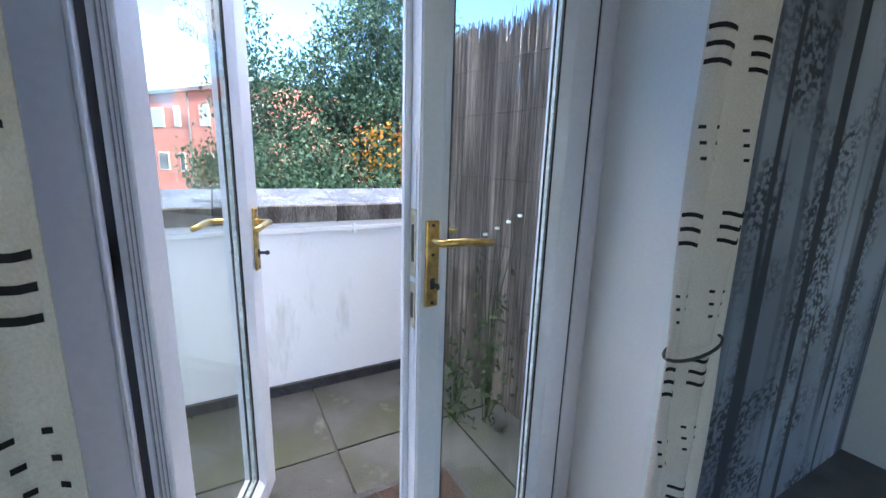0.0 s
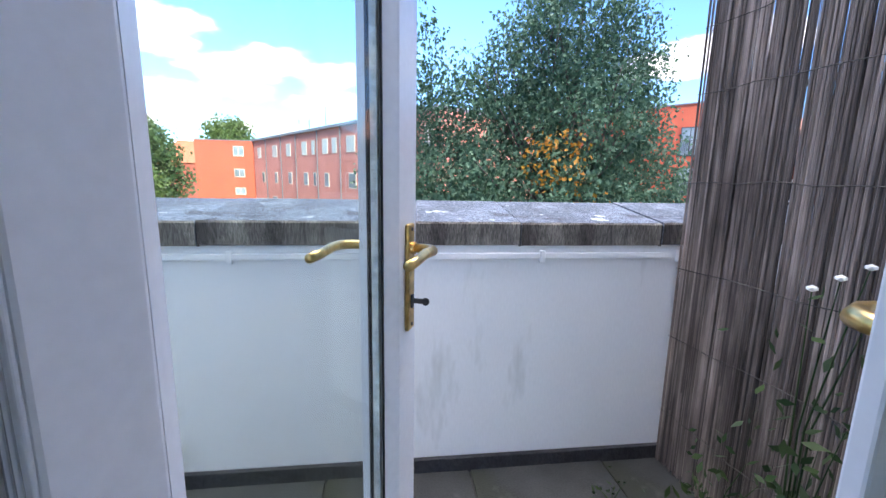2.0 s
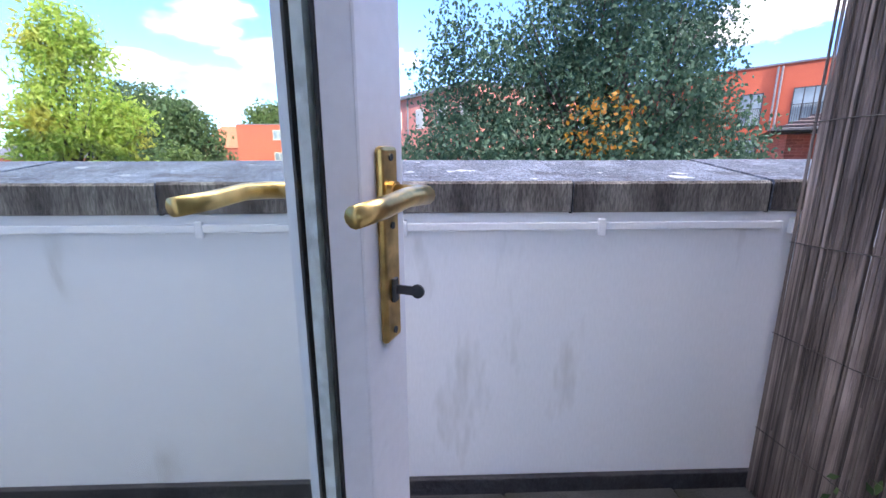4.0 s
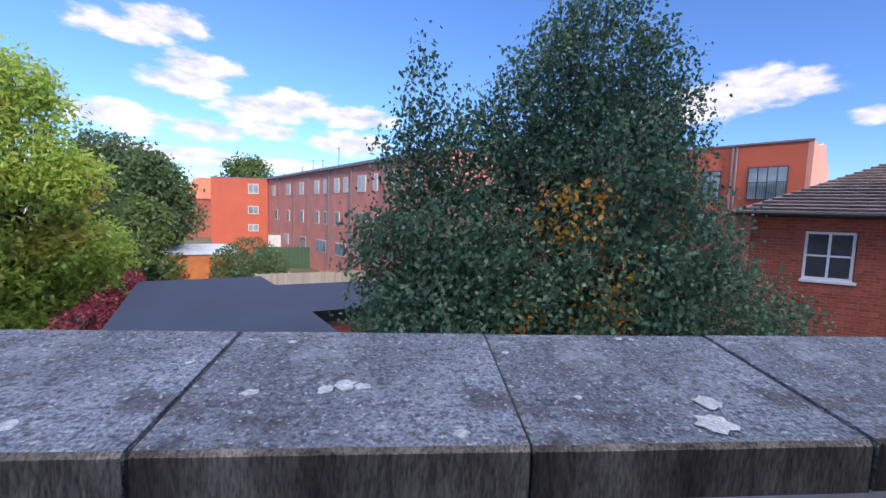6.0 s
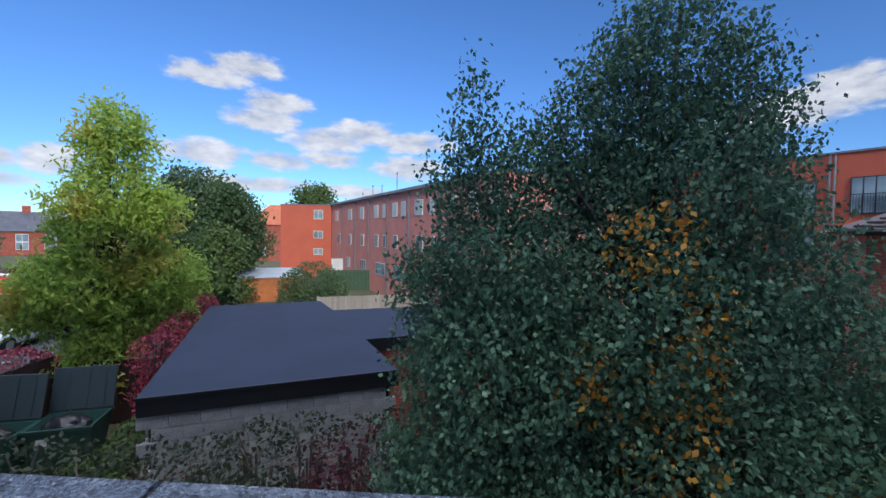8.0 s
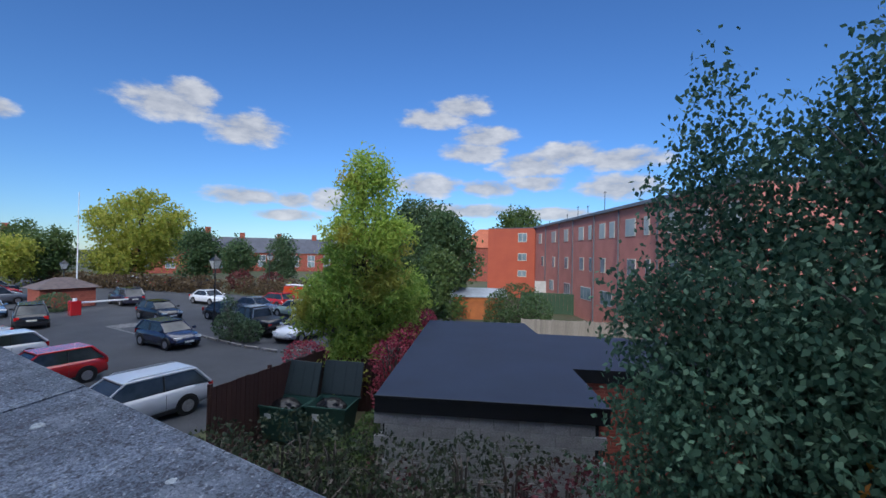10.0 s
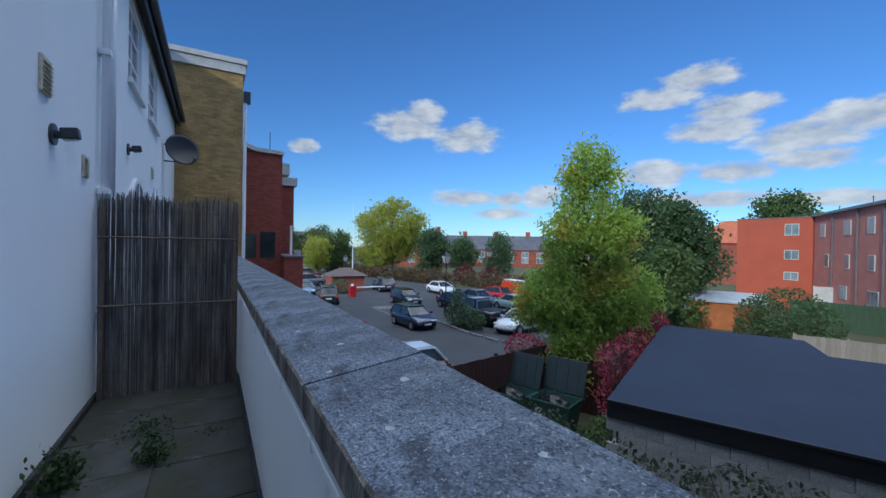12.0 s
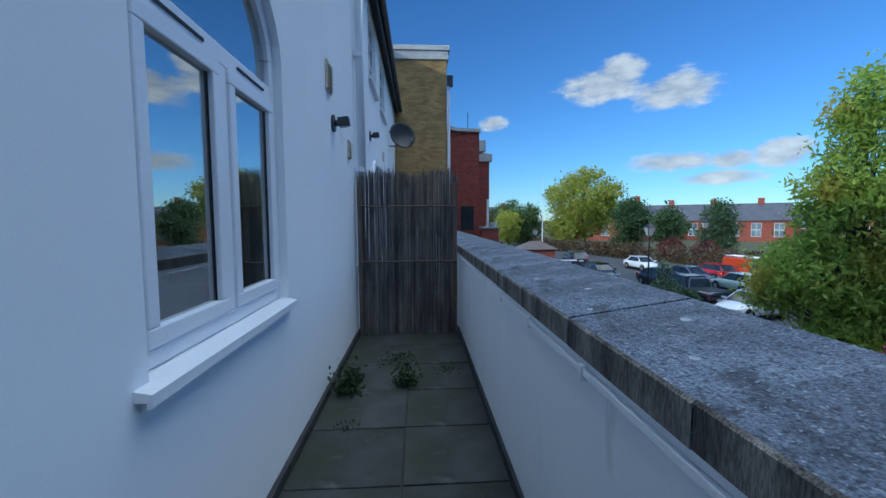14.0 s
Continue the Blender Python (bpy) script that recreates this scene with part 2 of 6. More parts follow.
M_CARPET = mat("grey_carpet", (0.22, 0.21, 0.2), (0.16, 0.155, 0.15), 6, 0.95, 0.4, fine=300)
M_MAT = mat("coir_mat", (0.06, 0.03, 0.022), (0.02, 0.014, 0.012), 30, 0.98, 0.8, fine=220)
M_CURTAIN = mat("cream_cotton", (0.74, 0.68, 0.62), (0.68, 0.62, 0.56), 4, 0.9, 0.2, fine=250, fine_mix=0.08)
M_INK = mat("black_print", (0.015, 0.015, 0.018), None, 30, 0.9, 0.1)
M_NET = leafy("white_net", (0.8, 0.8, 0.84), (0.82, 0.82, 0.86), rough=0.9, trans=0.6)
M_ASPHALT = spots(mat("asphalt", (0.05, 0.054, 0.063), (0.036, 0.039, 0.046), 0.5, 0.85, 0.3, fine=25), (0.075, 0.077, 0.08), 0.25, 0.6, 0.5, 0.15)
M_GROUND = mat("rough_ground", (0.06, 0.08, 0.03), (0.08, 0.07, 0.04), 0.3, 0.95, 0.3, fine=8)
M_ROOFFELT = mat("roof_membrane", (0.021, 0.032, 0.062), (0.017, 0.026, 0.051), 0.7, 0.75, 0.05, fine=30, fine_mix=0.06, spec=0.3)
M_FASCIA = mat("black_fascia", (0.014, 0.015, 0.018), None, 4, 0.45, 0.02)
M_BLOCK = mat("concrete_block", (0.36, 0.35, 0.34), (0.27, 0.265, 0.26), 5, 0.92, 0.4, fine=60, per_object=0.12)
M_BARK = mat("bark", (0.13, 0.11, 0.09), (0.06, 0.05, 0.045), 8, 0.9, 0.5, stretch=(1, 1, 0.4))


# ---- helpers for building ----
def part(name, bm, material, parent=None, label="", smooth=False):
    """Links a bmesh as one mesh object, under a thing or a part where one is given."""
    me = bpy.data.meshes.new(name)
    bm.to_mesh(me)
    bm.free()
    if material:
        me.materials.append(material)
    if smooth:
        me.shade_smooth()
    ob = new(name, me)
    if parent:
        ob.parent = parent
    if label:
        tagged(ob, label)
    return ob


def thing(name, m=Matrix(), label="", category="", group="", kind=""):
    ob = new(name)
    ob.empty_display_size = 0.1
    ob.matrix_world = m
    return tagged(ob, label, category, group, kind)


def B():
    return bmesh.new()


def add_box(bm, lo, hi, bevel=0.0, m=None):
    """A box between two corners, with rounded edges if bevel is given."""
    lo, hi = Vector(lo), Vector(hi)
    made = bmesh.ops.create_cube(bm, size=1.0)["verts"]
    bmesh.ops.scale(bm, vec=hi - lo, verts=made)
    bmesh.ops.translate(bm, vec=(lo + hi) / 2, verts=made)
    if bevel:
        edges = list({e for v in made for e in v.link_edges})
        made = list({v for f in bmesh.ops.bevel(bm, geom=edges, offset=bevel, segments=2, affect="EDGES", profile=0.5)["faces"] for v in f.verts} | {v for v in made if v.is_valid})
    if m is not None:
        bmesh.ops.transform(bm, matrix=m, verts=made)
    return bm


def box(lo, hi, bevel=0.0, m=None):
    return add_box(B(), lo, hi, bevel, m)


def add_tube(bm, pts, radii, n=8, caps=True):
    """A tapered tube along points."""
    pts = [Vector(p) for p in pts]
    if not isinstance(radii, (list, tuple)):
        radii = [radii] * len(pts)
    rings = []
    for i, p in enumerate(pts):
        d = (pts[min(i + 1, len(pts) - 1)] - pts[max(i - 1, 0)]).normalized()
        a = d.orthogonal().normalized() if abs(d.z) > 0.9 else Vector((0, 0, 1)).cross(d).normalized()
        b = d.cross(a)
        rings.append([bm.verts.new(p + (a * math.cos(k * math.tau / n) + b * math.sin(k * math.tau / n)) * radii[i]) for k in range(n)])
    for r, s in zip(rings, rings[1:]):
        for k in range(n):
            bm.faces.new((r[k], r[(k + 1) % n], s[(k + 1) % n], s[k]))
    if caps:
        bm.faces.new(rings[0][::-1]), bm.faces.new(rings[-1])
    return bm


def tube(pts, radii, n=8):
    return add_tube(B(), pts, radii, n)


def add_prism(bm, outline, axis, a, b):
    """An outline in the plane across an axis ('x', 'y' or 'z'), drawn out from a to b."""
    def place(u, v, w):
        return {"x": (w, u, v), "y": (u, w, v), "z": (u, v, w)}[axis]
    lo, hi = [bm.verts.new(place(u, v, a)) for u, v in outline], [bm.verts.new(place(u, v, b)) for u, v in outline]
    n = len(outline)
    bm.faces.new(lo[::-1]), bm.faces.new(hi)
    for i in range(n):
        bm.faces.new((lo[i], lo[(i + 1) % n], hi[(i + 1) % n], hi[i]))
    bmesh.ops.recalc_face_normals(bm, faces=bm.faces)
    return bm


def prism(outline, axis, a, b):
    return add_prism(B(), outline, axis, a, b)


def wall_with_holes(axis, a, b, u0, u1, z0, z1, holes):
    """A wall as pieces round its rectangular openings (u0, u1, z0, z1); axis is its thin direction."""
    bm = B()
    us = sorted({u0, u1, *[h[0] for h in holes], *[h[1] for h in holes]})
    for p, q in zip(us, us[1:]):
        cuts = sorted((h[2], h[3]) for h in holes if h[0] <= p and h[1] >= q)
        z = z0
        for c, d in [*cuts, (z1, z1)]:
            if c > z + 1e-4:
                add_box(bm, (p, a, z) if axis == "y" else (a, p, z), (q, b, c) if axis == "y" else (b, q, c))
            z = d
    bmesh.ops.remove_doubles(bm, verts=bm.verts, dist=1e-4)
    return bm


def structure(name, bm, material, label, category, smooth=False):
    return tagged(part(name, bm, material, smooth=smooth), label, category, kind="structure")


GROUND_LEVEL = -4.1
rng = random.Random(7)
nrng = np.random.default_rng(11)


def soup(name, V, n_per, material, parent, label="", faces=None):
    """Many small faces in one mesh, from arrays."""
    me = bpy.data.meshes.new(name)
    V = V.reshape(-1, 3)
    F = np.arange(len(V)).reshape(-1, n_per)
    me.from_pydata(V.tolist(), [], F.tolist())
    me.materials.append(material)
    ob = new(name, me)
    if parent:
        ob.parent = parent
    if label:
        tagged(ob, label)
    return ob


def kites(C, size, droop=0.3, ratio=0.62):
    """Leaf shapes of four corners at the points C."""
    n = len(C)
    d = nrng.normal(size=(n, 3))
    d[:, 2] -= droop * 2
    d /= np.linalg.norm(d, axis=1)[:, None]
    s = np.cross(d, nrng.normal(size=(n, 3)))
    s /= np.linalg.norm(s, axis=1)[:, None]
    k = size * nrng.uniform(0.6, 1.25, size=(n, 1))
    return np.stack([C, C + d * k * 0.45 + s * k * ratio * 0.5, C + d * k, C + d * k * 0.45 - s * k * ratio * 0.5], 1)


def in_blobs(blobs, n, shell=0.5):
    """Points in a set of ellipsoids (x, y, z, rx, ry, rz), thicker towards their skins."""
    w = np.array([b[3] * b[4] * b[5] for b in blobs]) ** 0.75
    idx = nrng.choice(len(blobs), n, p=w / w.sum())
    bl = np.array(blobs)[idx]
    d = nrng.normal(size=(n, 3))
    d /= np.linalg.norm(d, axis=1)[:, None]
    r = nrng.uniform(0, 1, size=(n, 1)) ** (1 / (3 + 4 * shell))
    return bl[:, :3] + d * r * bl[:, 3:]


def tree(name, base, trunk_top, blobs, twigs, per_twig, leaf, m_leaf, label, category="tree", trunk_r=0.12, spread=0.22, limbs=60, droop=0.3, shell=0.5, ratio=0.62, m_bark=None):
    base, trunk_top = Vector(base), Vector(trunk_top)
    t = thing(name, Matrix.Translation(base), label, category)
    C = in_blobs(blobs, twigs, shell)
    along = nrng.normal(size=(twigs, 3))
    along[:, 2] -= 0.4
    along /= np.linalg.norm(along, axis=1)[:, None]
    P = np.repeat(C, per_twig, 0) + np.repeat(along, per_twig, 0) * nrng.uniform(-1.4, 1.4, size=(twigs * per_twig, 1)) * spread + nrng.normal(size=(twigs * per_twig, 3)) * spread * 0.45
    soup("crown", kites(P, leaf, droop, ratio) - np.array(base), 4, m_leaf, t)
    bm = B()
    k = 7
    spine = [base.lerp(trunk_top, i / k) + Vector((rng.uniform(-1, 1), rng.uniform(-1, 1), 0)) * trunk_r * (0.6 if i else 0) for i in range(k + 1)]
    add_tube(bm, [p - base for p in spine], [trunk_r * (1.25 - 1.1 * i / k) for i in range(k + 1)], 9)
    for i in range(min(limbs, twigs)):
        c = Vector(C[i])
        f = min(0.92, max(0.12, (c.z - base.z) / max(0.1, trunk_top.z - base.z) * 0.72 - 0.05))
        s = base.lerp(trunk_top, f)
        mid = s.lerp(c, 0.5) + Vector((rng.uniform(-1, 1), rng.uniform(-1, 1), rng.uniform(0, 1))) * (c - s).length * 0.1
        r0 = trunk_r * (0.5 - 0.35 * f)
        add_tube(bm, [s - base, mid - base, c - base], [r0, r0 * 0.55, r0 * 0.12], 5)
    part("trunk", bm, m_bark or M_BARK, t, smooth=True)
    return t


def hedge(name, blobs, n, leaf, m_leaf, label, category="hedge", kind="", planned=True):
    """A dense bush of leaves over a core of twigs."""
    if planned:
        blobs, leaf = plan_blobs(blobs), leaf * PLAN
    x, y, z = blobs[0][:3]
    low = GROUND_LEVEL
    base = Vector((x, y, low))
    t = thing(name, Matrix.Translation(base), label, category, kind=kind)
    P = in_blobs(blobs, n, 1.6)
    fo = soup("foliage", kites(P, leaf, 0.1) - np.array(base), 4, m_leaf, t)
    tagged(fo, kind="stuff")
    bm = B()
    for b in blobs:
        c = Vector(b[:3])
        for i in range(14):
            d = Vector((rng.gauss(0, 1), rng.gauss(0, 1), rng.gauss(0, 1))).normalized()
            e = c + Vector((d.x * b[3], d.y * b[4], d.z * b[5])) * 0.9
            add_tube(bm, [Vector((c.x, c.y, low)) - base, c.lerp(e, 0.4) - base, e - base], [0.03, 0.02, 0.006], 4)
    tagged(part("stem_tangle", bm, M_BARK, t), kind="stuff")
    return t


# ---- the flat: walls, room, balcony deck ----
WALL_OUT, WALL_IN, PARA = 1.745, 1.32, 3.0
GROUND = GROUND_LEVEL
# the car park's plan is drawn at a smaller scale about the balcony; PLAN turns it into metres
PLAN, HUB = 1.242, (0.9, 2.8, 1.55)


def plan(x, y):
    return HUB[0] + (x - HUB[0]) * PLAN, HUB[1] + (y - HUB[1]) * PLAN


def plan_blobs(blobs):
    return [tuple(c + (p - c) * PLAN for p, c in zip(b[:3], HUB)) + tuple(r * PLAN for r in b[3:]) for b in blobs]


EAVE = 4.95
HOLE_DOOR = (0.40, 1.715, 0.0, 2.16)
HOLE_WIN = (-1.655, -0.425, 0.95, 2.72)
UPPER = [(-6.95, -5.85, 3.65, 4.75), (-8.9, -7.7, 3.65, 4.75), (-1.6, -0.5, 3.65, 4.75), (2.2, 3.3, 3.65, 4.75)]
HOLE_OUT = (0.12, 2.05, 0.0, 2.3)
WALL_MID = 1.672
structure("wall_north", wall_with_holes("y", WALL_MID, WALL_OUT, -13.0, 24.0, -0.05, EAVE, [HOLE_OUT, HOLE_WIN, *UPPER]), M_RENDER, "white painted rendered house wall above the balcony", "wall")
structure("wall_core", wall_with_holes("y", WALL_IN + 0.02, WALL_MID, -13.0, 24.0, -0.05, EAVE, [HOLE_DOOR, HOLE_WIN, *UPPER]), M_RENDER, "white painted rendered house wall above the balcony", "wall")
structure("wall_inner", wall_with_holes("y", WALL_IN, WALL_IN + 0.02, -2.6, 1.78, 0.0, 2.45, [HOLE_DOOR, HOLE_WIN]), M_WALLIN, "pale blue painted inner wall round the balcony doors", "wall")
structure("wall_east", box((3.3, -7.7, 0), (3.4, 1.32, 2.45)), M_WALLIN, "pale painted side wall of the room", "wall")
structure("wall_west", box((-2.7, -7.7, 0), (-2.6, 1.34, 2.45)), M_WALLIN, "pale painted side wall of the room", "wall")
structure("ceiling", box((-2.7, -7.7, 2.45), (3.4, 1.34, 2.5)), M_CEIL, "plain white ceiling of the room", "ceiling")
structure("floor", box((-2.7, -7.7, -0.05), (3.4, 1.59, 0.0)), M_CARPET, "grey carpeted floor of the room", "floor")
# rest of the block: ground storey under the balcony, body and roof behind
structure("wall_ground", box((-13.0, -7.9, GROUND - 0.1), (26.0, 3.38, -0.06)), M_RENDER, "white rendered ground storey below the balcony", "wall")
# unseen rear opening, added so daylight from behind brightens the room
structure("wall_back", wall_with_holes("y", -8.0, -7.7, -13.0, 24.0, -0.05, EAVE, [(-2.2, 2.8, 0.4, 2.3)]), M_RENDER, "white rendered rear wall of the house with an added daylight opening", "wall")
# house lengthened out of view to x = 24 to shade the ground beyond
structure("wall_end", box((24.0, -8.0, -0.05), (24.3, WALL_OUT, EAVE)), M_RENDER, "white rendered end wall of the house's added length", "wall")
M_TILE = mat("grey_roof_tile", (0.075, 0.07, 0.075), (0.05, 0.047, 0.05), 2, 0.8, 0.3, fine=14)
# unseen ridge height is made up, set for the reach of its shadow
structure("roof", prism([(WALL_OUT + 0.12, EAVE - 0.05), (WALL_OUT + 0.12, EAVE + 0.08), (-3.1, EAVE + 3.9), (-8.4, EAVE + 0.08), (-8.4, EAVE - 0.05)], "x", -13.0, 24.6), M_TILE, "grey tiled pitched roof with projecting eaves", "roof")
M_SOFFIT = mat("dark_eaves_board", (0.05, 0.05, 0.055), None, 5, 0.5, 0.03)
structure("fascia_board", box((-12.98, WALL_OUT + 0.122, EAVE - 0.16), (24.5, WALL_OUT + 0.14, EAVE + 0.1)), M_SOFFIT, "dark fascia board along the eaves", "fascia")
g = structure("gutter", tube([(-12.95, WALL_OUT + 0.2, EAVE + 0.02), (24.5, WALL_OUT + 0.2, EAVE + 0.02)], 0.06, 10), M_SOFFIT, "dark half-round rain gutter along the eaves", "gutter")

# balcony deck: bedding and slabs (slabs at the end of the file)
structure("deck", box((-12.9, WALL_OUT, -0.06), (25.9, PARA, -0.012)), M_BED, "dark bedding under the balcony paving", "floor")
structure("parapet", box((-13.0, PARA, -0.06), (25.9, PARA + 0.36, 0.985)), M_PARAPET, "white painted balcony parapet wall, stained and mossy at its foot", "parapet")
structure("baseboard", box((-4.3, PARA - 0.022, -0.012), (25.9, PARA, 0.062), 0.004), M_STRIP, "black felt upstand along the foot of the parapet", "skirting")
structure("baseboard", box((-4.3, WALL_OUT, -0.012), (0.12, WALL_OUT + 0.03, 0.05), 0.004), M_STRIP, "black felt upstand along the foot of the house wall", "skirting")
structure("baseboard", box((2.05, WALL_OUT, -0.012), (24.0, WALL_OUT + 0.03, 0.05), 0.004), M_STRIP, "black felt upstand along the foot of the house wall", "skirting")

# door frame, fixed in the wall
DF0, DF1 = 1.59, 1.67
fr = thing("door_frame", Matrix.Translation((1.1, 1.6, 0)), "white plastic frame of the balcony doors with black seal", "door frame", kind="structure")
for nm, lo, hi in (("jamb", (0.402, DF0, 0.0), (0.518, DF1, 2.155)), ("jamb", (1.642, DF0, 0.0), (1.713, DF1, 2.155)), ("head", (0.518, DF0, 2.09), (1.642, DF1, 2.155)), ("threshold", (0.518, DF0, 0.001), (1.642, DF1, 0.045))):
    part(nm, box([a - b for a, b in zip(lo, (1.1, 1.6, 0))], [a - b for a, b in zip(hi, (1.1, 1.6, 0))], 0.006), M_PVC, fr)
part("stop", box((0.5185 - 1.1, DF0 - 1.6, 0.046), (0.526 - 1.1, DF0 + 0.02 - 1.6, 2.089), 0.003), M_PVC, fr)
part("seal", box((0.5185 - 1.1, DF0 + 0.021 - 1.6, 0.046), (0.523 - 1.1, DF0 + 0.03 - 1.6, 2.089)), M_GASKET, fr)
part("seal", box((1.6365 - 1.1, DF0 + 0.003 - 1.6, 0.046), (1.6415 - 1.1, DF0 + 0.016 - 1.6, 2.089)), M_GASKET, fr)


def lever_handle(parent, x, y, z, out, way, key):
    """A brass backplate with a bent lever. out: +1 or -1 along y, way: the lever's direction along x."""
    h = part("handle", box((x - 0.018, min(y, y + out * 0.009), z - 0.168), (x + 0.018, max(y, y + out * 0.009), z + 0.048), 0.004), M_BRASS, parent, "brass lever handle on a long backplate")
    pts = [(x, y + out * 0.008, z), (x, y + out * 0.035, z), (x + way * 0.006, y + out * 0.05, z), (x + way * 0.022, y + out * 0.058, z + 0.001), (x + way * 0.06, y + out * 0.056, z + 0.002), (x + way * 0.105, y + out * 0.054, z - 0.003), (x + way * 0.142, y + out * 0.053, z - 0.005)]
    part("lever", tube(pts, [0.0095, 0.0095, 0.0098, 0.0098, 0.0092, 0.0092, 0.0088], 12), M_BRASS, h, smooth=True)
    part("rose", tube([(x, y + out * 0.008, z), (x, y + out * 0.016, z)], 0.0125, 16), M_BRASS, h)
    for dz in (0.037, -0.035, -0.156):
        part("screw", tube([(x, y + out * 0.008, z + dz), (x, y + out * 0.0108, z + dz)], 0.004, 10), M_DARK, h)
    part("keyhole", box((x - 0.006, min(y + out * 0.008, y + out * 0.013), z - 0.122), (x + 0.006, max(y + out * 0.008, y + out * 0.013), z - 0.094), 0.002), M_DARK, h)
    if key:
        bm = box((x - 0.0015, min(y + out * 0.012, y + out * 0.034), z - 0.112), (x + 0.0015, max(y + out * 0.012, y + out * 0.034), z - 0.102))
        add_tube(bm, [(x - 0.0015, y + out * 0.038, z - 0.107), (x + 0.0015, y + out * 0.038, z - 0.107)], 0.008, 12)
        part("key", bm, M_DARK, h, "small dark key in the lock")


def door_leaf(name, m, w, s, free, label, hz, hx):
    """A glazed leaf hung at local x = 0 and drawn towards s * w; its room side is at y = 0."""
    d = thing(name, m, label, "door", group="balcony doors", kind="structure")
    z0, z1, th, hs, rail, bead = 0.055, 2.085, 0.075, 0.077, 0.085, 0.026

    def bx(u0, u1, y0, y1, a, b, bev=0.0):
        return box((min(s * u0, s * u1), y0, a), (max(s * u0, s * u1), y1, b), bev)
    g0, g1, b0, b1 = hs, w - free, z0 + rail, z1 - rail
    part("stile", bx(0, hs, 0, 0.066, z0, z1, 0.004), M_PVC, d)
    part("stile", bx(g1, w, 0, th, z0, z1, 0.004), M_PVC, d)
    part("rail", bx(hs, g1, 0, th, z0, b0, 0.004), M_PVC, d)
    part("rail", bx(hs, g1, 0, th, b1, z1, 0.004), M_PVC, d)
    # sloping glazing beads on the room side, black gasket, pale spacer between two panes, outer gasket and bead
    for u0, u1 in ((g0, g0 + bead), (g1, g1 - bead)):
        part("bead", prism([(s * u0, 0.0015), (s * u0, 0.022), (s * u1, 0.022), (s * u1, 0.0185)], "z", b0, b1), M_PVC, d)
    for a, b in ((b0, b0 + bead), (b1, b1 - bead)):
        part("bead", prism([(0.0015, a), (0.022, a), (0.022, b), (0.0185, b)], "x", min(s * g0, s * g1) + bead, max(s * g0, s * g1) - bead), M_PVC, d)

    def ring(nm, inset, wide, y0, y1, material, hinge_side=True):
        p0, p1, q0, q1 = g0 + inset, g1 - inset, b0 + inset, b1 - inset
        for u0, u1, a, b in ((p0, p0 + wide, q0, q1), (p1 - wide, p1, q0, q1), (p0 + wide, p1 - wide, q0, q0 + wide), (p0 + wide, p1 - wide, q1 - wide, q1))[0 if hinge_side else 1:]:
            part(nm, bx(u0, u1, y0, y1, a, b), material, d)
    ring("seal", bead + 0.0002, 0.004, 0.0190, 0.0222, M_GASKET, s < 0)
    ring("spacer", bead - 0.004, 0.010, 0.0275, 0.0405, M_SPACER)
    ring("seal", 0.021, 0.012, 0.0455, 0.0485, M_GASKET, s < 0)
    ring("outer_bead", 0.0, 0.022, 0.0490, 0.069, M_PVC)
    for y0 in (0.0228, 0.041):
        p = part("pane", bx(g0 + 0.004, g1 - 0.004, y0, y0 + 0.004, b0 + 0.004, b1 - 0.004), M_GLASS, d, "clear glazing")
        p.visible_shadow = False
    # hinge edge: rounded ribs towards the room, a deep black gasket, then the outer lip
    for y0, y1, out in ((0.002, 0.009, 0.003), (0.013, 0.018, 0.002), (0.021, 0.026, 0.002), (0.030, 0.042, 0.004)):
        part("edge_rib", bx(-out, 0.001, y0, y1, z0 + 0.002, z1 - 0.002, 0.0015), M_PVC, d)
    for y0, y1 in ((0.0095, 0.0125), (0.0185, 0.0205), (0.0265, 0.0295)):
        part("edge_groove", bx(-0.0008, 0.0005, y0, y1, z0 + 0.002, z1 - 0.002), M_GREYSEAL, d)
    part("edge_seal", bx(-0.0035, 0.0005, 0.043, 0.0658, z0 + 0.002, z1 - 0.002), M_GASKET, d, "black rubber edge seal")
    part("lip", bx(-0.014, hs, 0.0665, th + 0.001, z0, z1, 0.002), M_PVC, d)
    # meeting edge: outer lip and lock plates
    part("lip", bx(w - 0.002, w + 0.017, th - 0.016, th + 0.002, z0, z1, 0.003), M_PVC, d)
    part("edge_rib", bx(w - 0.001, w + 0.003, 0.004, 0.014, z0 + 0.002, z1 - 0.002, 0.001), M_PVC, d)
    part("lock_strip", bx(w - 0.001, w + 0.0015, 0.024, 0.046, 0.78, 1.38), M_PVC, d)
    for zc, hh in ((0.97, 0.06), (1.13, 0.085)):
        kp = part("keep", bx(w + 0.0012, w + 0.0035, 0.02, 0.05, zc - hh, zc + hh, 0.001), M_KEEP, d, "dull brass-coloured lock plate")
        part("slot", bx(w + 0.0034, w + 0.0042, 0.028, 0.042, zc - hh * 0.55, zc + hh * 0.55), M_GASKET, kp)
    for zc in (0.3, 1.13, 1.8):
        hb = part("hinge", bx(-0.045, 0.004, th + 0.001, th + 0.008, zc - 0.05, zc + 0.05, 0.002), M_STEEL, d, "steel flag hinge")
        part("hinge_pin", tube([(s * -0.046, th + 0.006, zc - 0.055), (s * -0.046, th + 0.006, zc + 0.055)], 0.007, 10), M_STEEL, hb)
        for dz in (-0.03, 0.0, 0.03):
            part("screw", tube([(s * -0.02, th - 0.001, zc + dz), (s * -0.02, th + 0.001, zc + dz)], 0.004, 8), M_DARK, hb)
    lever_handle(d, s * (w - hx), 0.0, hz, -1, -s, True)
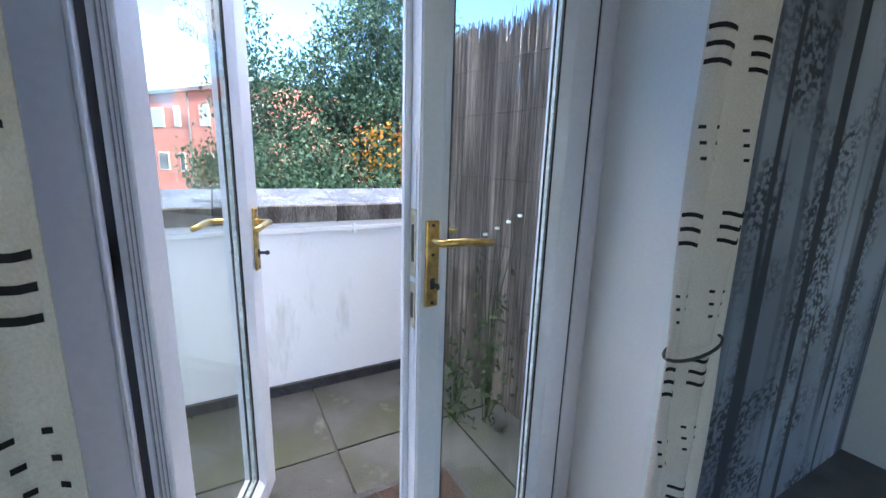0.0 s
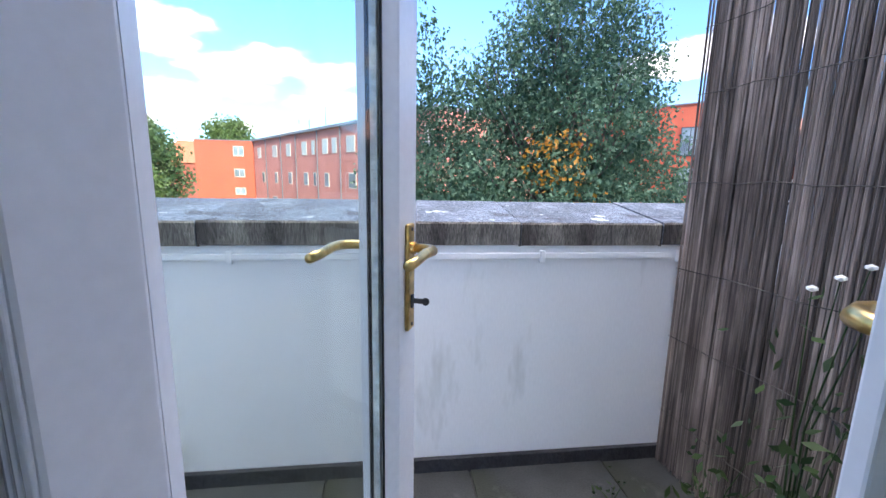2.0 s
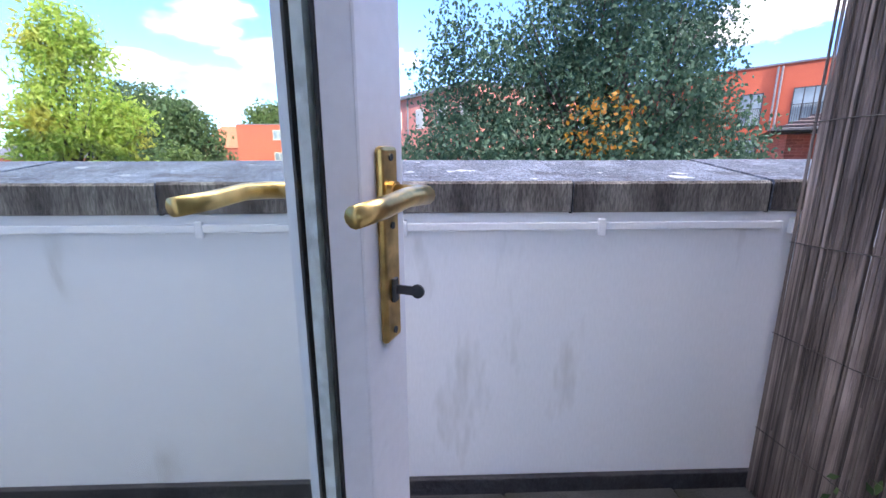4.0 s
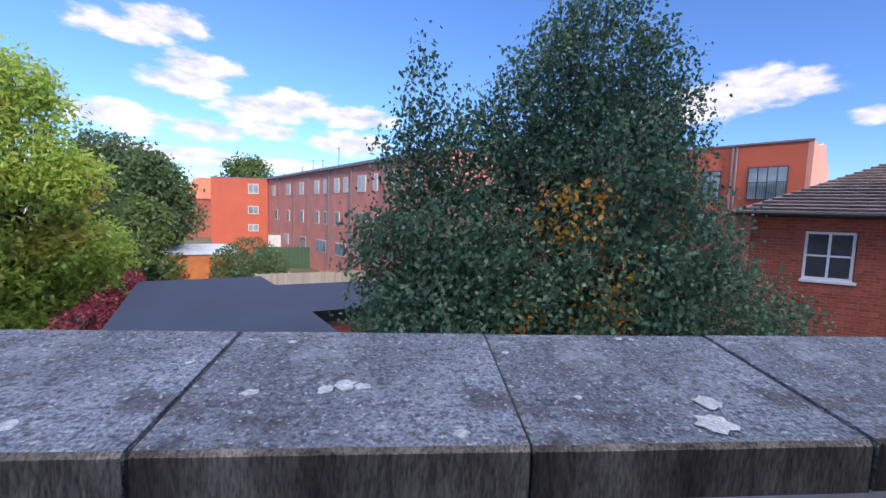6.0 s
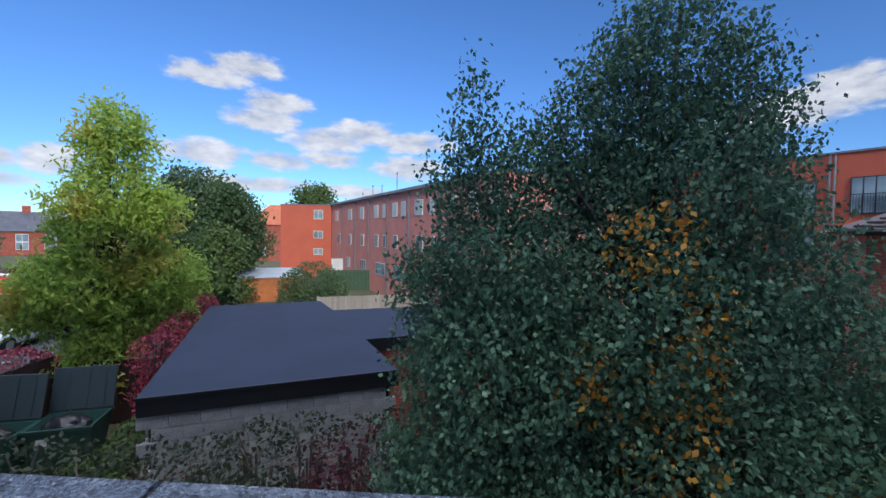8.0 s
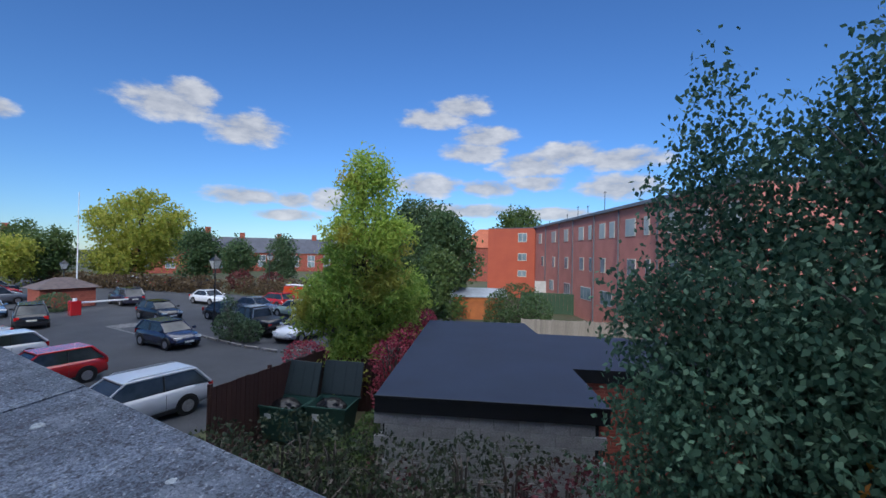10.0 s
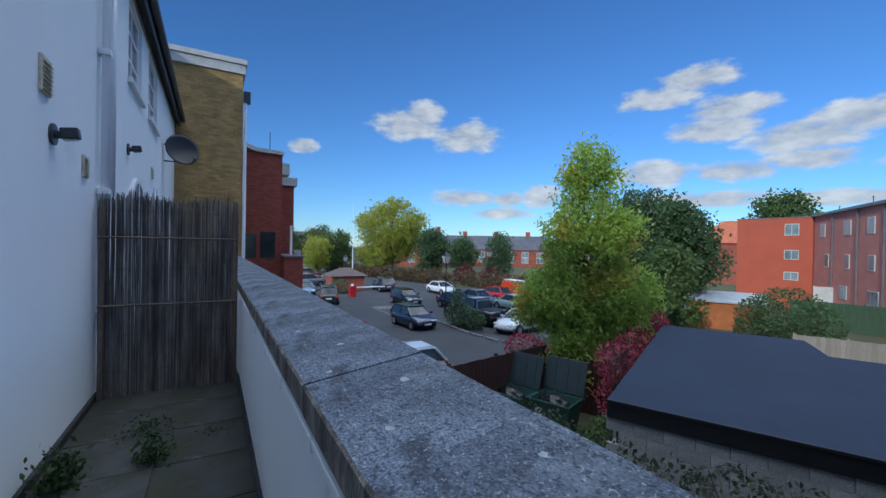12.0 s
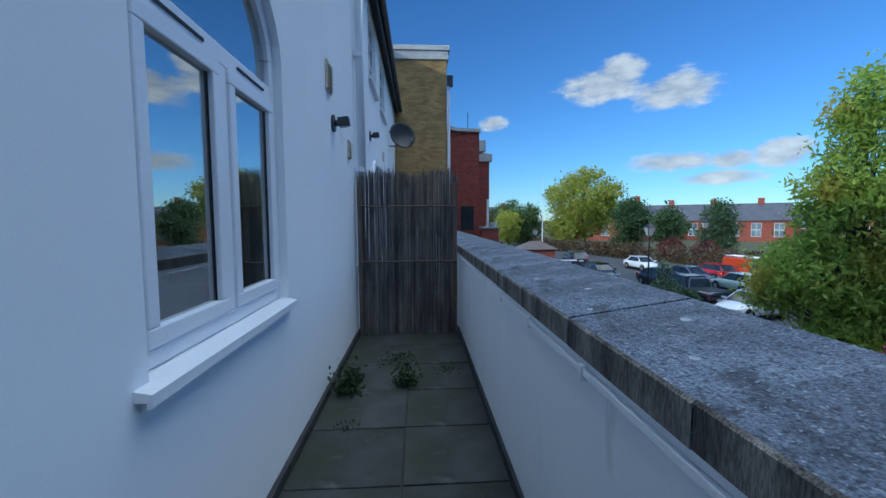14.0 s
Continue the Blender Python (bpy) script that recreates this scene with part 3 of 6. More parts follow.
    lever_handle(d, s * (w - hx), th, hz, 1, -s, False)
    return d


M_SPACER = mat("aluminium_spacer", (0.62, 0.66, 0.66), None, 8, 0.5, 0.0)
M_KEEP = mat("lock_plate", (0.62, 0.58, 0.46), (0.5, 0.46, 0.36), 20, 0.4, 0.02, metal=0.7)
LEFT_ANGLE = 68.0
leaf_l = door_leaf("door_1", pose(0.5696, 1.6667, 0, 0, 0, LEFT_ANGLE), 0.655, 1, 0.098, "white plastic glazed balcony door swung wide open outwards", 1.112, 0.05)
leaf_r = door_leaf("door_2", pose(1.635, 1.592, 0, 0, 0, 0.0), 0.521, -1, 0.058, "white plastic glazed balcony door standing closed", 1.142, 0.030)


def arch(u, w, spring, rise, n=14):
    """Points of a segmental arch over a width w centred on u, from its left to its right."""
    return [(u - w / 2 * math.cos(math.pi * i / n), spring + rise * math.sin(math.pi * i / n)) for i in range(n + 1)]


# spandrels that close the square hole above the arched window
WU, WW, WSP, WRI = (HOLE_WIN[0] + HOLE_WIN[1]) / 2, HOLE_WIN[1] - HOLE_WIN[0], 2.26, 0.42
WTR = 2.09
a_pts = arch(WU, WW, WSP, WRI)
bm = B()
for (u0, v0), (u1, v1) in zip(a_pts, a_pts[1:]):
    add_prism(bm, [(u0, v0), (u1, v1), (u1, HOLE_WIN[3]), (u0, HOLE_WIN[3])], "y", WALL_IN + 0.02, WALL_OUT)
structure("wall_arch", bm, M_RENDER, "white rendered arch over the balcony window", "wall")


def arched_window(name, m, w, z0, transom, spring, rise, label):
    """A two-light casement under an arched light; local x across, y outwards, origin at the sill's middle."""
    t = thing(name, m, label, "window", kind="structure")
    H, HS = transom - z0, spring - z0
    fw = 0.062
    for nm, lo, hi in (("frame_side", (-w / 2, 0, 0), (-w / 2 + fw, 0.07, HS)), ("frame_side", (w / 2 - fw, 0, 0), (w / 2, 0.07, HS)), ("frame_bottom", (-w / 2 + fw, 0, 0), (w / 2 - fw, 0.07, fw)), ("mullion", (-0.04, 0, fw), (0.04, 0.07, H - 0.05)), ("transom", (-w / 2 + fw, 0, H - 0.05), (w / 2 - fw, 0.07, H + 0.03))):
        part(nm, box(lo, hi, 0.006), M_PVCW, t)
    for s in (-1, 1):
        a, b = sorted((s * 0.042, s * (w / 2 - fw - 0.002)))
        sash = part("sash", box((a, 0.012, fw + 0.002), (b, 0.082, fw + 0.062), 0.006), M_PVCW, t, "white opening sash")
        part("sash_rail", box((a, 0.012, H - 0.112), (b, 0.082, H - 0.052), 0.006), M_PVCW, sash)
        part("sash_stile", box((a, 0.012, fw + 0.062), (a + 0.055, 0.082, H - 0.112), 0.006), M_PVCW, sash)
        part("sash_stile", box((b - 0.055, 0.012, fw + 0.062), (b, 0.082, H - 0.112), 0.006), M_PVCW, sash)
        part("pane", box((a + 0.05, 0.05, fw + 0.055), (b - 0.05, 0.054, H - 0.1)), M_WINGLASS, sash, "glass reflecting the sky")
        part("seal", box((a + 0.0555, 0.055, fw + 0.0625), (a + 0.06, 0.06, H - 0.1125)), M_GASKET, sash)
        part("seal", box((b - 0.06, 0.055, fw + 0.0625), (b - 0.0555, 0.06, H - 0.1125)), M_GASKET, sash)
        part("vent_slot", box((a + 0.1, 0.07, H - 0.02), (b - 0.1, 0.076, H - 0.008), 0.001), M_GASKET, t)
    bm = B()
    o, i_ = arch(0, w, HS, rise), arch(0, w - 2 * 0.075, HS, rise - 0.085)
    for k in range(len(o) - 1):
        add_prism(bm, [o[k], i_[k], i_[k + 1], o[k + 1]], "y", 0, 0.07)
    part("arch_frame", bm, M_PVCW, t)
    part("arch_pane", prism([(-w / 2 + 0.06, H + 0.02), *arch(0, w - 0.12, HS, rise - 0.07), (w / 2 - 0.06, H + 0.02)], "y", 0.04, 0.045), M_WINGLASS, t)
    part("sill", prism([(0.07, -0.035), (0.07, 0.0), (0.085, 0.002), (0.165, -0.014), (0.165, -0.05), (0.15, -0.055), (0.15, -0.036)], "x", -w / 2 + 0.004, w / 2 + 0.07), M_PVCW, t, "white projecting plastic sill")
    return t


M_WINGLASS = glass("window_glass", (0.55, 0.6, 0.6), 0.0, (0.5, 0.5))
arched_window("window_1", pose(WU, WALL_OUT - 0.115, 0.955, 0, 0, 0), WW - 0.004, 0.955, WTR, WSP, WRI - 0.002, "white plastic arched casement window with a projecting sill")


# ---- outdoors: ground and plants ----
structure("ground", box((-900, -400, GROUND - 0.5), (700, 1200, GROUND)), M_GROUND, "rough ground with grass and soil reaching far away", "ground")
structure("road", box((-93.4, 4.5, GROUND), (-11.8, 32.9, GROUND + 0.006)), M_ASPHALT, "dark asphalt car park surface", "road")
M_KERB = mat("kerb_stone", (0.26, 0.25, 0.235), (0.18, 0.175, 0.165), 3, 0.9, 0.2)
kb = thing("kerb", Matrix.Translation((*plan(-17.3, 14.9), GROUND)) @ Matrix.Scale(PLAN, 4), "pale concrete kerb round the planted island", "kerb", kind="structure")
isl = [(-19.5, 13.5), (-15.4, 13.4), (-13.2, 13.7), (-12.4, 14.4)]
for (x0, y0), (x1, y1) in zip(isl, isl[1:]):
    n = max(1, int(math.hypot(x1 - x0, y1 - y0) / 0.9))
    ang = math.degrees(math.atan2(y1 - y0, x1 - x0))
    for i in range(n):
        f = (i + 0.5) / n
        part("kerb_stone", box((-0.44, -0.06, 0), (0.44, 0.06, 0.12), 0.012, pose(x0 + (x1 - x0) * f + 16, y0 + (y1 - y0) * f - 14, 0, 0, 0, ang)), M_KERB, kb)
M_LINE = mat("road_paint", (0.2, 0.2, 0.2), (0.09, 0.09, 0.09), 6, 0.85, 0.1)
for nm, x0, y0, x1, y1 in (("road_marking", -27.5, 12.8, -23.5, 12.95), ("road_marking", -27.6, 13.0, -26.2, 14.3), ("road_marking", -23.4, 13.0, -23.25, 14.4)):
    structure(nm, box((*plan(x0, y0), GROUND + 0.006), (*plan(x1, y1), GROUND + 0.01)), M_LINE, "worn white marking on the car park", "road marking")

L_BIRCH = leafy("birch_leaves", (0.038, 0.098, 0.06), (0.125, 0.215, 0.128), trans=0.25, rough=0.62)
L_AUTUMN = leafy("autumn_leaves", (0.36, 0.15, 0.02), (0.46, 0.27, 0.04), trans=0.3)
L_ASH = leafy("ash_leaves", (0.22, 0.36, 0.06), (0.42, 0.52, 0.11), (0.45, 0.43, 0.09), 0.25, trans=0.55)
L_DARK = leafy("dark_leaves", (0.05, 0.1, 0.04), (0.1, 0.15, 0.06))
L_YELLOW = leafy("yellowing_leaves", (0.3, 0.36, 0.06), (0.5, 0.48, 0.1), trans=0.6)
L_MID = leafy("green_leaves", (0.06, 0.11, 0.035), (0.12, 0.17, 0.05))
L_RED = leafy("red_leaves", (0.24, 0.03, 0.05), (0.42, 0.08, 0.12))
L_DULLRED = leafy("dull_red_leaves", (0.09, 0.03, 0.03), (0.17, 0.055, 0.05))
L_IVY = leafy("hedge_leaves", (0.02, 0.036, 0.018), (0.055, 0.068, 0.036), (0.1, 0.022, 0.03), 0.26)
L_SHRUB = leafy("shrub_leaves", (0.06, 0.11, 0.05), (0.12, 0.17, 0.085))

birch = tree("birch_tree", (3.4, 7.9, GROUND), (3.7, 7.9, 4.3),
     [(3.65, 7.8, 3.6, 0.6, 0.65, 1.15), (4.3, 7.8, 3.1, 0.42, 0.5, 1.0), (3.0, 7.8, 3.0, 0.5, 0.6, 1.1), (2.5, 7.7, 2.7, 0.4, 0.45, 0.85), (4.75, 7.8, 2.7, 0.32, 0.4, 0.7), (1.18, 7.6, 2.75, 0.2, 0.28, 0.7), (1.5, 7.6, 2.2, 0.3, 0.35, 0.7), (0.95, 7.6, 1.95, 0.24, 0.3, 0.45), (2.0, 7.7, 2.1, 0.4, 0.5, 0.8),
      (3.6, 7.8, 2.0, 1.2, 1.1, 1.0), (1.8, 7.6, 1.2, 0.95, 1.0, 0.8), (0.72, 7.5, 1.0, 0.36, 0.45, 0.4), (3.0, 7.5, 0.6, 1.8, 1.3, 1.1), (1.65, 7.2, 0.1, 0.95, 1.1, 1.0), (0.85, 7.3, 0.15, 0.42, 0.6, 0.5), (4.6, 7.6, 1.2, 0.8, 0.85, 0.8), (5.3, 7.6, 0.2, 1.1, 1.1, 0.65), (6.1, 7.7, -0.7, 1.05, 1.1, 0.6),
      (3.6, 7.2, -0.9, 2.3, 1.5, 1.2), (1.8, 6.9, -1.4, 1.4, 1.2, 0.9), (0.95, 6.9, -0.8, 0.6, 0.8, 0.6), (0.8, 6.7, -1.6, 0.7, 0.8, 0.6), (5.4, 7.2, -1.5, 1.6, 1.5, 1.0)],
     7200, 26, 0.067, L_BIRCH, "tall birch tree in dark green leaf with some orange leaves", trunk_r=0.13, spread=0.2, limbs=260, droop=0.6, shell=0.35, ratio=0.64)
_c = in_blobs([(2.9, 6.7, 1.5, 0.5, 0.35, 0.45), (3.3, 6.6, 0.7, 0.4, 0.3, 0.6), (3.0, 6.4, -0.5, 0.5, 0.4, 0.6), (5.3, 6.5, -0.6, 0.5, 0.4, 0.4), (4.6, 6.4, -0.9, 0.4, 0.4, 0.4), (2.3, 6.5, 0.2, 0.3, 0.3, 0.4), (3.15, 6.4, 0.3, 0.45, 0.3, 0.5)], 1250, 0.1)
tagged(soup("autumn_foliage", kites(_c, 0.08, 0.45) - np.array((3.4, 7.9, GROUND)), 4, L_AUTUMN, birch, "orange autumn leaves"), kind="stuff")
tree("ash_tree", (*plan(-8.1, 12.4), GROUND), (*plan(-7.8, 12.6), 4.6),
     plan_blobs([(-7.7, 12.6, 4.0, 0.5, 0.55, 0.7), (-7.5, 13.1, 3.6, 0.36, 0.4, 0.85), (-8.0, 12.2, 3.4, 0.36, 0.4, 0.7), (-7.8, 12.6, 2.4, 0.9, 1.0, 0.8), (-7.2, 13.2, 2.1, 0.7, 0.8, 0.6), (-8.4, 12.0, 1.9, 0.5, 0.5, 0.45), (-7.8, 12.6, 1.2, 1.0, 1.15, 0.9), (-8.2, 12.1, 0.2, 1.25, 1.4, 0.75), (-7.2, 13.4, 0.2, 1.1, 1.3, 0.85), (-8.8, 11.7, -0.4, 0.8, 0.8, 0.45), (-6.9, 13.2, -0.7, 0.7, 0.8, 0.5), (-7.6, 12.4, -0.9, 0.9, 1.1, 0.7), (-7.5, 11.9, -1.6, 0.7, 0.8, 0.8)]),
     1500, 26, 0.2, L_ASH, "light green ash tree turning yellow beside the car park", trunk_r=0.15, limbs=130, ratio=0.38, spread=0.3, shell=0.35)


def simple_tree(x, y, h, r, m_leaf, label, n=500, leaf=0.35, squat=1.0, z0=GROUND, per=14):
    x, y = plan(x, y)
    h, r, leaf = h * PLAN, r * PLAN, leaf * PLAN
    blobs = [(x, y, z0 + h * 0.56, r * 0.8, r * 0.8, h * 0.38 * squat)]
    for i in range(16):
        a, q, f = rng.uniform(0, math.tau), rng.uniform(0.3, 0.8), rng.uniform(0.16, 0.9)
        k = 1.0 - max(0.0, f - 0.5) * 1.1
        blobs.append((x + math.cos(a) * r * q * k, y + math.sin(a) * r * q * k, z0 + h * f, r * rng.uniform(0.22, 0.42), r * rng.uniform(0.22, 0.42), h * rng.uniform(0.08, 0.15)))
    return tree("tree", (x, y, z0), (x, y, z0 + h * 0.75), blobs, n, per, leaf, m_leaf, label, trunk_r=0.022 * h, spread=leaf * 1.3, limbs=40, droop=0.1, shell=0.3)


simple_tree(-62, 28.5, 13.0, 6.6, L_YELLOW, "broad lime tree with yellowing leaves behind the car park", 1100, 0.42, per=16)
simple_tree(-64, 20.0, 7.0, 3.2, L_MID, "small green tree behind the car park", 420, 0.35)
simple_tree(-62, 16.5, 6.0, 2.6, L_YELLOW, "small yellowish tree behind the car park", 320, 0.35)
simple_tree(-52, 31.0, 7.6, 3.2, L_DARK, "dark green tree behind the car park", 500, 0.35)
simple_tree(-47, 33.0, 5.8, 2.4, L_DARK, "dark green tree behind the car park", 360, 0.32)
simple_tree(-44, 37.0, 7.0, 2.2, L_SHRUB, "grey-green tree behind the car park", 360, 0.32)
simple_tree(-17.5, 30.0, 9.4, 3.4, L_SHRUB, "dark grey-green tree along the garden boundary", 900, 0.28)
simple_tree(-14.5, 29.0, 8.0, 2.8, L_DARK, "dark green tree along the garden boundary", 800, 0.26)
simple_tree(-12.6, 24.5, 5.0, 2.0, L_MID, "green tree along the garden boundary", 500, 0.22)
simple_tree(-10.6, 19.0, 4.6, 1.5, L_MID, "green tree along the garden boundary", 460, 0.18)
simple_tree(-31, 88, 15.5, 6.5, L_MID, "green tree rising behind the far building", 700, 0.6)
simple_tree(-100, 18, 8.0, 4.0, L_MID, "green tree far beyond the car park", 300, 0.5)
simple_tree(-98, 24, 9.0, 4.5, L_MID, "green tree far beyond the car park", 300, 0.5)

hedge("shrub", [(-7.7, 26.0, -1.4, 1.5, 1.3, 1.3), (-8.8, 26.2, -1.7, 1.1, 1.1, 1.1), (-6.6, 26.0, -1.8, 1.0, 1.1, 1.0), (-7.6, 25.6, -2.3, 2.1, 1.3, 0.7)], 6500, 0.14, L_DARK, "rounded dark green shrub beyond the flat roof", "shrub")
# red hedge along the flat roof's side
bl = []
for i in range(3, 13):
    p = Vector((-5.35, 10.6, 0)) + Vector((-0.45, 0.89, 0)) * i * 0.85
    bl.append((p.x - 0.25 + rng.uniform(-0.1, 0.1), p.y, -1.75 + rng.uniform(-0.12, 0.12), 0.62, 0.7, 0.6))
    bl.append((p.x - 0.25, p.y, -2.7, 0.65, 0.7, 0.75))
hedge("red_hedge", bl, 11000, 0.11, L_RED, "dense crimson hedge running along the flat roof", "hedge", planned=False)
# ivy-grown hedge between the house and the flat roof
bl = []
for i in range(17):
    x = -6.6 + i * 0.62
    yb = 7.3 + max(0.0, (x + 3.6)) * 0.36
    for dy in (0.0, -1.1, -2.2):
        bl.append((x, min(yb, 8.9) + dy, -1.72 - (0.75 if x < -4.8 else 0.0) + rng.uniform(-0.16, 0.18) - (0.12 if dy else 0), 0.62, 0.75, 0.65))
hedge("ivy_hedge", bl, 26000, 0.085, L_IVY, "low dark hedge with green and dull red leaves below the parapet", "hedge", planned=False)
hedge("bramble", [(-4.3, 9.3, -2.3, 0.5, 0.6, 0.65), (-4.3, 10.4, -2.0, 0.45, 0.6, 0.8), (-4.3, 8.3, -2.4, 0.6, 0.6, 0.6)], 3800, 0.1, L_MID, "dark green bramble at the flat roof's corner", "bush", planned=False)
hedge("island_bush", [(-18.6, 14.9, -2.3, 1.2, 0.75, 0.7), (-17.5, 15.1, -2.45, 0.8, 0.6, 0.55), (-19.2, 15.1, -1.6, 0.4, 0.4, 0.8)], 2600, 0.13, L_SHRUB, "clipped green bush on the kerbed island", "bush")
hedge("red_bush", [(-11.2, 13.3, -2.4, 1.0, 0.7, 0.6), (-10.2, 13.6, -2.5, 0.9, 0.7, 0.55), (-9.2, 13.2, -2.5, 0.8, 0.7, 0.55)], 2600, 0.11, L_RED, "low crimson bush beside the parked white car", "bush")
L_HEATH = leafy("heath_leaves", (0.09, 0.06, 0.035), (0.14, 0.1, 0.05))
bl = [(-40 - i * 1.1, 26.6 - i * 0.32, -2.35 + rng.uniform(-0.25, 0.3), 1.2, 1.1, 0.95) for i in range(24)]
hedge("boundary_hedge", bl, 7000, 0.3, L_HEATH, "brownish hedge along the far edge of the car park", "hedge")
bl = [(-38 + i * 1.3, 28.2 + i * 0.25, -2.3 + rng.uniform(-0.2, 0.25), 1.2, 1.0, 1.0) for i in range(14)]
hedge("boundary_hedge", bl, 5200, 0.26, L_HEATH, "brownish hedge along the far edge of the car park", "hedge")
hedge("red_bush", [(-41, 29.5, -1.8, 1.6, 1.2, 1.1), (-37, 30.5, -1.8, 1.4, 1.2, 1.0)], 1500, 0.28, L_DULLRED, "red-leaved bush in the boundary hedge", "bush")
hedge("kiosk_bush", [(-36.5, 13.0, -2.4, 0.9, 1.0, 0.7)], 900, 0.16, L_SHRUB, "green bush in front of the small brick hut", "bush")


# ---- balcony and room things ----
def reed_screen(name, p0, p1, height, label, layers=3, m_reed=None):
    """A screen of upright reeds bound with wire between two points of the floor, with timber posts."""
    a, b = Vector(p0), Vector(p1)
    d = (b - a).normalized()
    n = Vector((-d.y, d.x, 0))
    L = (b - a).length
    t = thing(name, Matrix.Translation(a), label, "screen", group="reed screens")
    V = []
    k = int(L / 0.0042)
    for i in range(k):
        for layer in range(layers):
            u = (i + rng.random()) / k * L
            off = layer * 0.008 + rng.uniform(-0.004, 0.004)
            r = rng.uniform(0.0022, 0.005)
            h = height + rng.gauss(0, 0.03) + 0.03 * math.sin(u * 9)
            lean = rng.gauss(0, 0.008)
            z0 = rng.uniform(0.0, 0.03)
            zm = rng.uniform(0.3, 0.7) * h
            w = rng.gauss(0, 0.004)
            rings = []
            for z, du, rr in ((z0, 0, r), (zm, lean * 0.5 + w, r), (h, lean, r * 0.6)):
                c = d * (u + du) + n * off + Vector((0, 0, z))
                rings.append([c + d * rr, c + n * rr, c - d * rr, c - n * rr])
            for q, s in zip(rings, rings[1:]):
                for j in range(4):
                    V += [q[j], q[(j + 1) % 4], s[(j + 1) % 4], s[j]]
    bm = B()
    for j in range(0, len(V), 4):
        bm.faces.new([bm.verts.new(v) for v in V[j:j + 4]])
    bmesh.ops.remove_doubles(bm, verts=bm.verts, dist=1e-6)
    reeds = part("reeds", bm, m_reed or M_REED, t, "split brown reeds, frayed along the top")
    tagged(reeds, kind="stuff")
    for z in (0.25, 0.6, 0.9, 1.25, 1.58, 1.82):
        if z > height:
            continue
        for o in (-0.007, 0.017):
            pts = [d * (L * i / 10) + n * (o + rng.uniform(-0.002, 0.002)) + Vector((0, 0, z + rng.uniform(-0.008, 0.008))) for i in range(11)]
            part("wire", tube(pts, 0.0016, 4), M_WIRE, t)
    for u in (0.03, L - 0.03):
        c = d * u + n * 0.045
        part("post", box((c.x - 0.02, c.y - 0.02, 0), (c.x + 0.02, c.y + 0.02, height - 0.1), 0.004), M_TIMBER, t, "weathered timber post")
    for z in (0.9, 1.56):
        part("cross_rail", tube([n * 0.07 + Vector((0, 0, z)), d * L + n * 0.07 + Vector((0, 0, z))], 0.012, 6), M_TIMBER, t)
    return t


reed_screen("reed_screen", (1.955, 2.972, 0.0), (2.03, 1.78, 0.0), 2.0, "brown reed screen wired upright across the balcony end")
reed_screen("reed_screen", (-4.2, 2.965, 0.0), (-4.2, 1.78, 0.0), 1.95, "weathered grey reed screen across the far balcony end", 2, M_REEDGREY)

# cable trunking with clips below the coping
tr = thing("cable_trunking", Matrix.Translation((0, PARA, 0.945)), "white painted conduit with clips along the parapet", "conduit")
part("conduit", box((-4.15, -0.014, -0.013), (1.93, -0.0005, 0.011), 0.003), M_PARAPET, tr)
for k in range(-9, 2):
    part("clip", box((1.366 + 0.6 * k - 0.011, -0.02, -0.03), (1.366 + 0.6 * k + 0.011, 0.0, 0.022), 0.004), M_PARAPET, tr)

dm = thing("doormat", Matrix.Translation((1.28, 1.94, 0.004)), "dark brown coir doormat with a black rubber edge on the paving", "doormat")
part("pile", box((-0.2, -0.13, 0.002), (0.2, 0.13, 0.016), 0.005), M_MAT, dm)
part("rubber_edge", box((-0.24, -0.165, 0.0), (0.24, 0.165, 0.006), 0.003), M_STRIP, dm, "black rubber edge")

L_WEED = leafy("weed_leaves", (0.018, 0.042, 0.014), (0.05, 0.085, 0.026))
M_FLOWER = mat("white_petals", (0.8, 0.8, 0.76), None, 30, 0.7, 0.0)


def weed(x, y, h, r, n, leaf=0.035, flowers=0, label="small green weed growing from a joint of the paving"):
    t = thing("weed", Matrix.Translation((x, y, 0.0)), label, "weed", group="weeds in the paving")
    C = np.stack([nrng.normal(0, r, n), nrng.normal(0, r, n), np.abs(nrng.normal(0.35, 0.3, n)) * h], 1)
    C[:, 2] = np.clip(C[:, 2], 0.005, h)
    soup("leaves", kites(C, leaf, -0.1, 0.45), 4, L_WEED, t)
    bm = B()
    for i in range(9):
        c = Vector(C[i * 3 % n])
        add_tube(bm, [(c.x * 0.15, c.y * 0.15, 0), (c.x * 0.6, c.y * 0.6, c.z * 0.7), c], [0.003, 0.002, 0.001], 5)
    for i in range(flowers):
        add_tube(bm, [(0, 0, 0), (0.02 * i - 0.02, 0.02, h * 0.6), (0.05 * i - 0.06, -0.02 * i, h + 0.03 * i)], [0.004, 0.003, 0.0015], 5)
    tagged(part("stalk", bm, L_WEED, t), kind="stuff")
    for i in range(flowers):
        fl = B()
        bmesh.ops.create_icosphere(fl, subdivisions=1, radius=0.014, matrix=Matrix.Translation((0.05 * i - 0.06, -0.02 * i, h + 0.03 * i)) @ Matrix.Diagonal((1, 1, 0.6, 1)))
        part("flower", fl, M_FLOWER, t, "small white flower head")
    return t


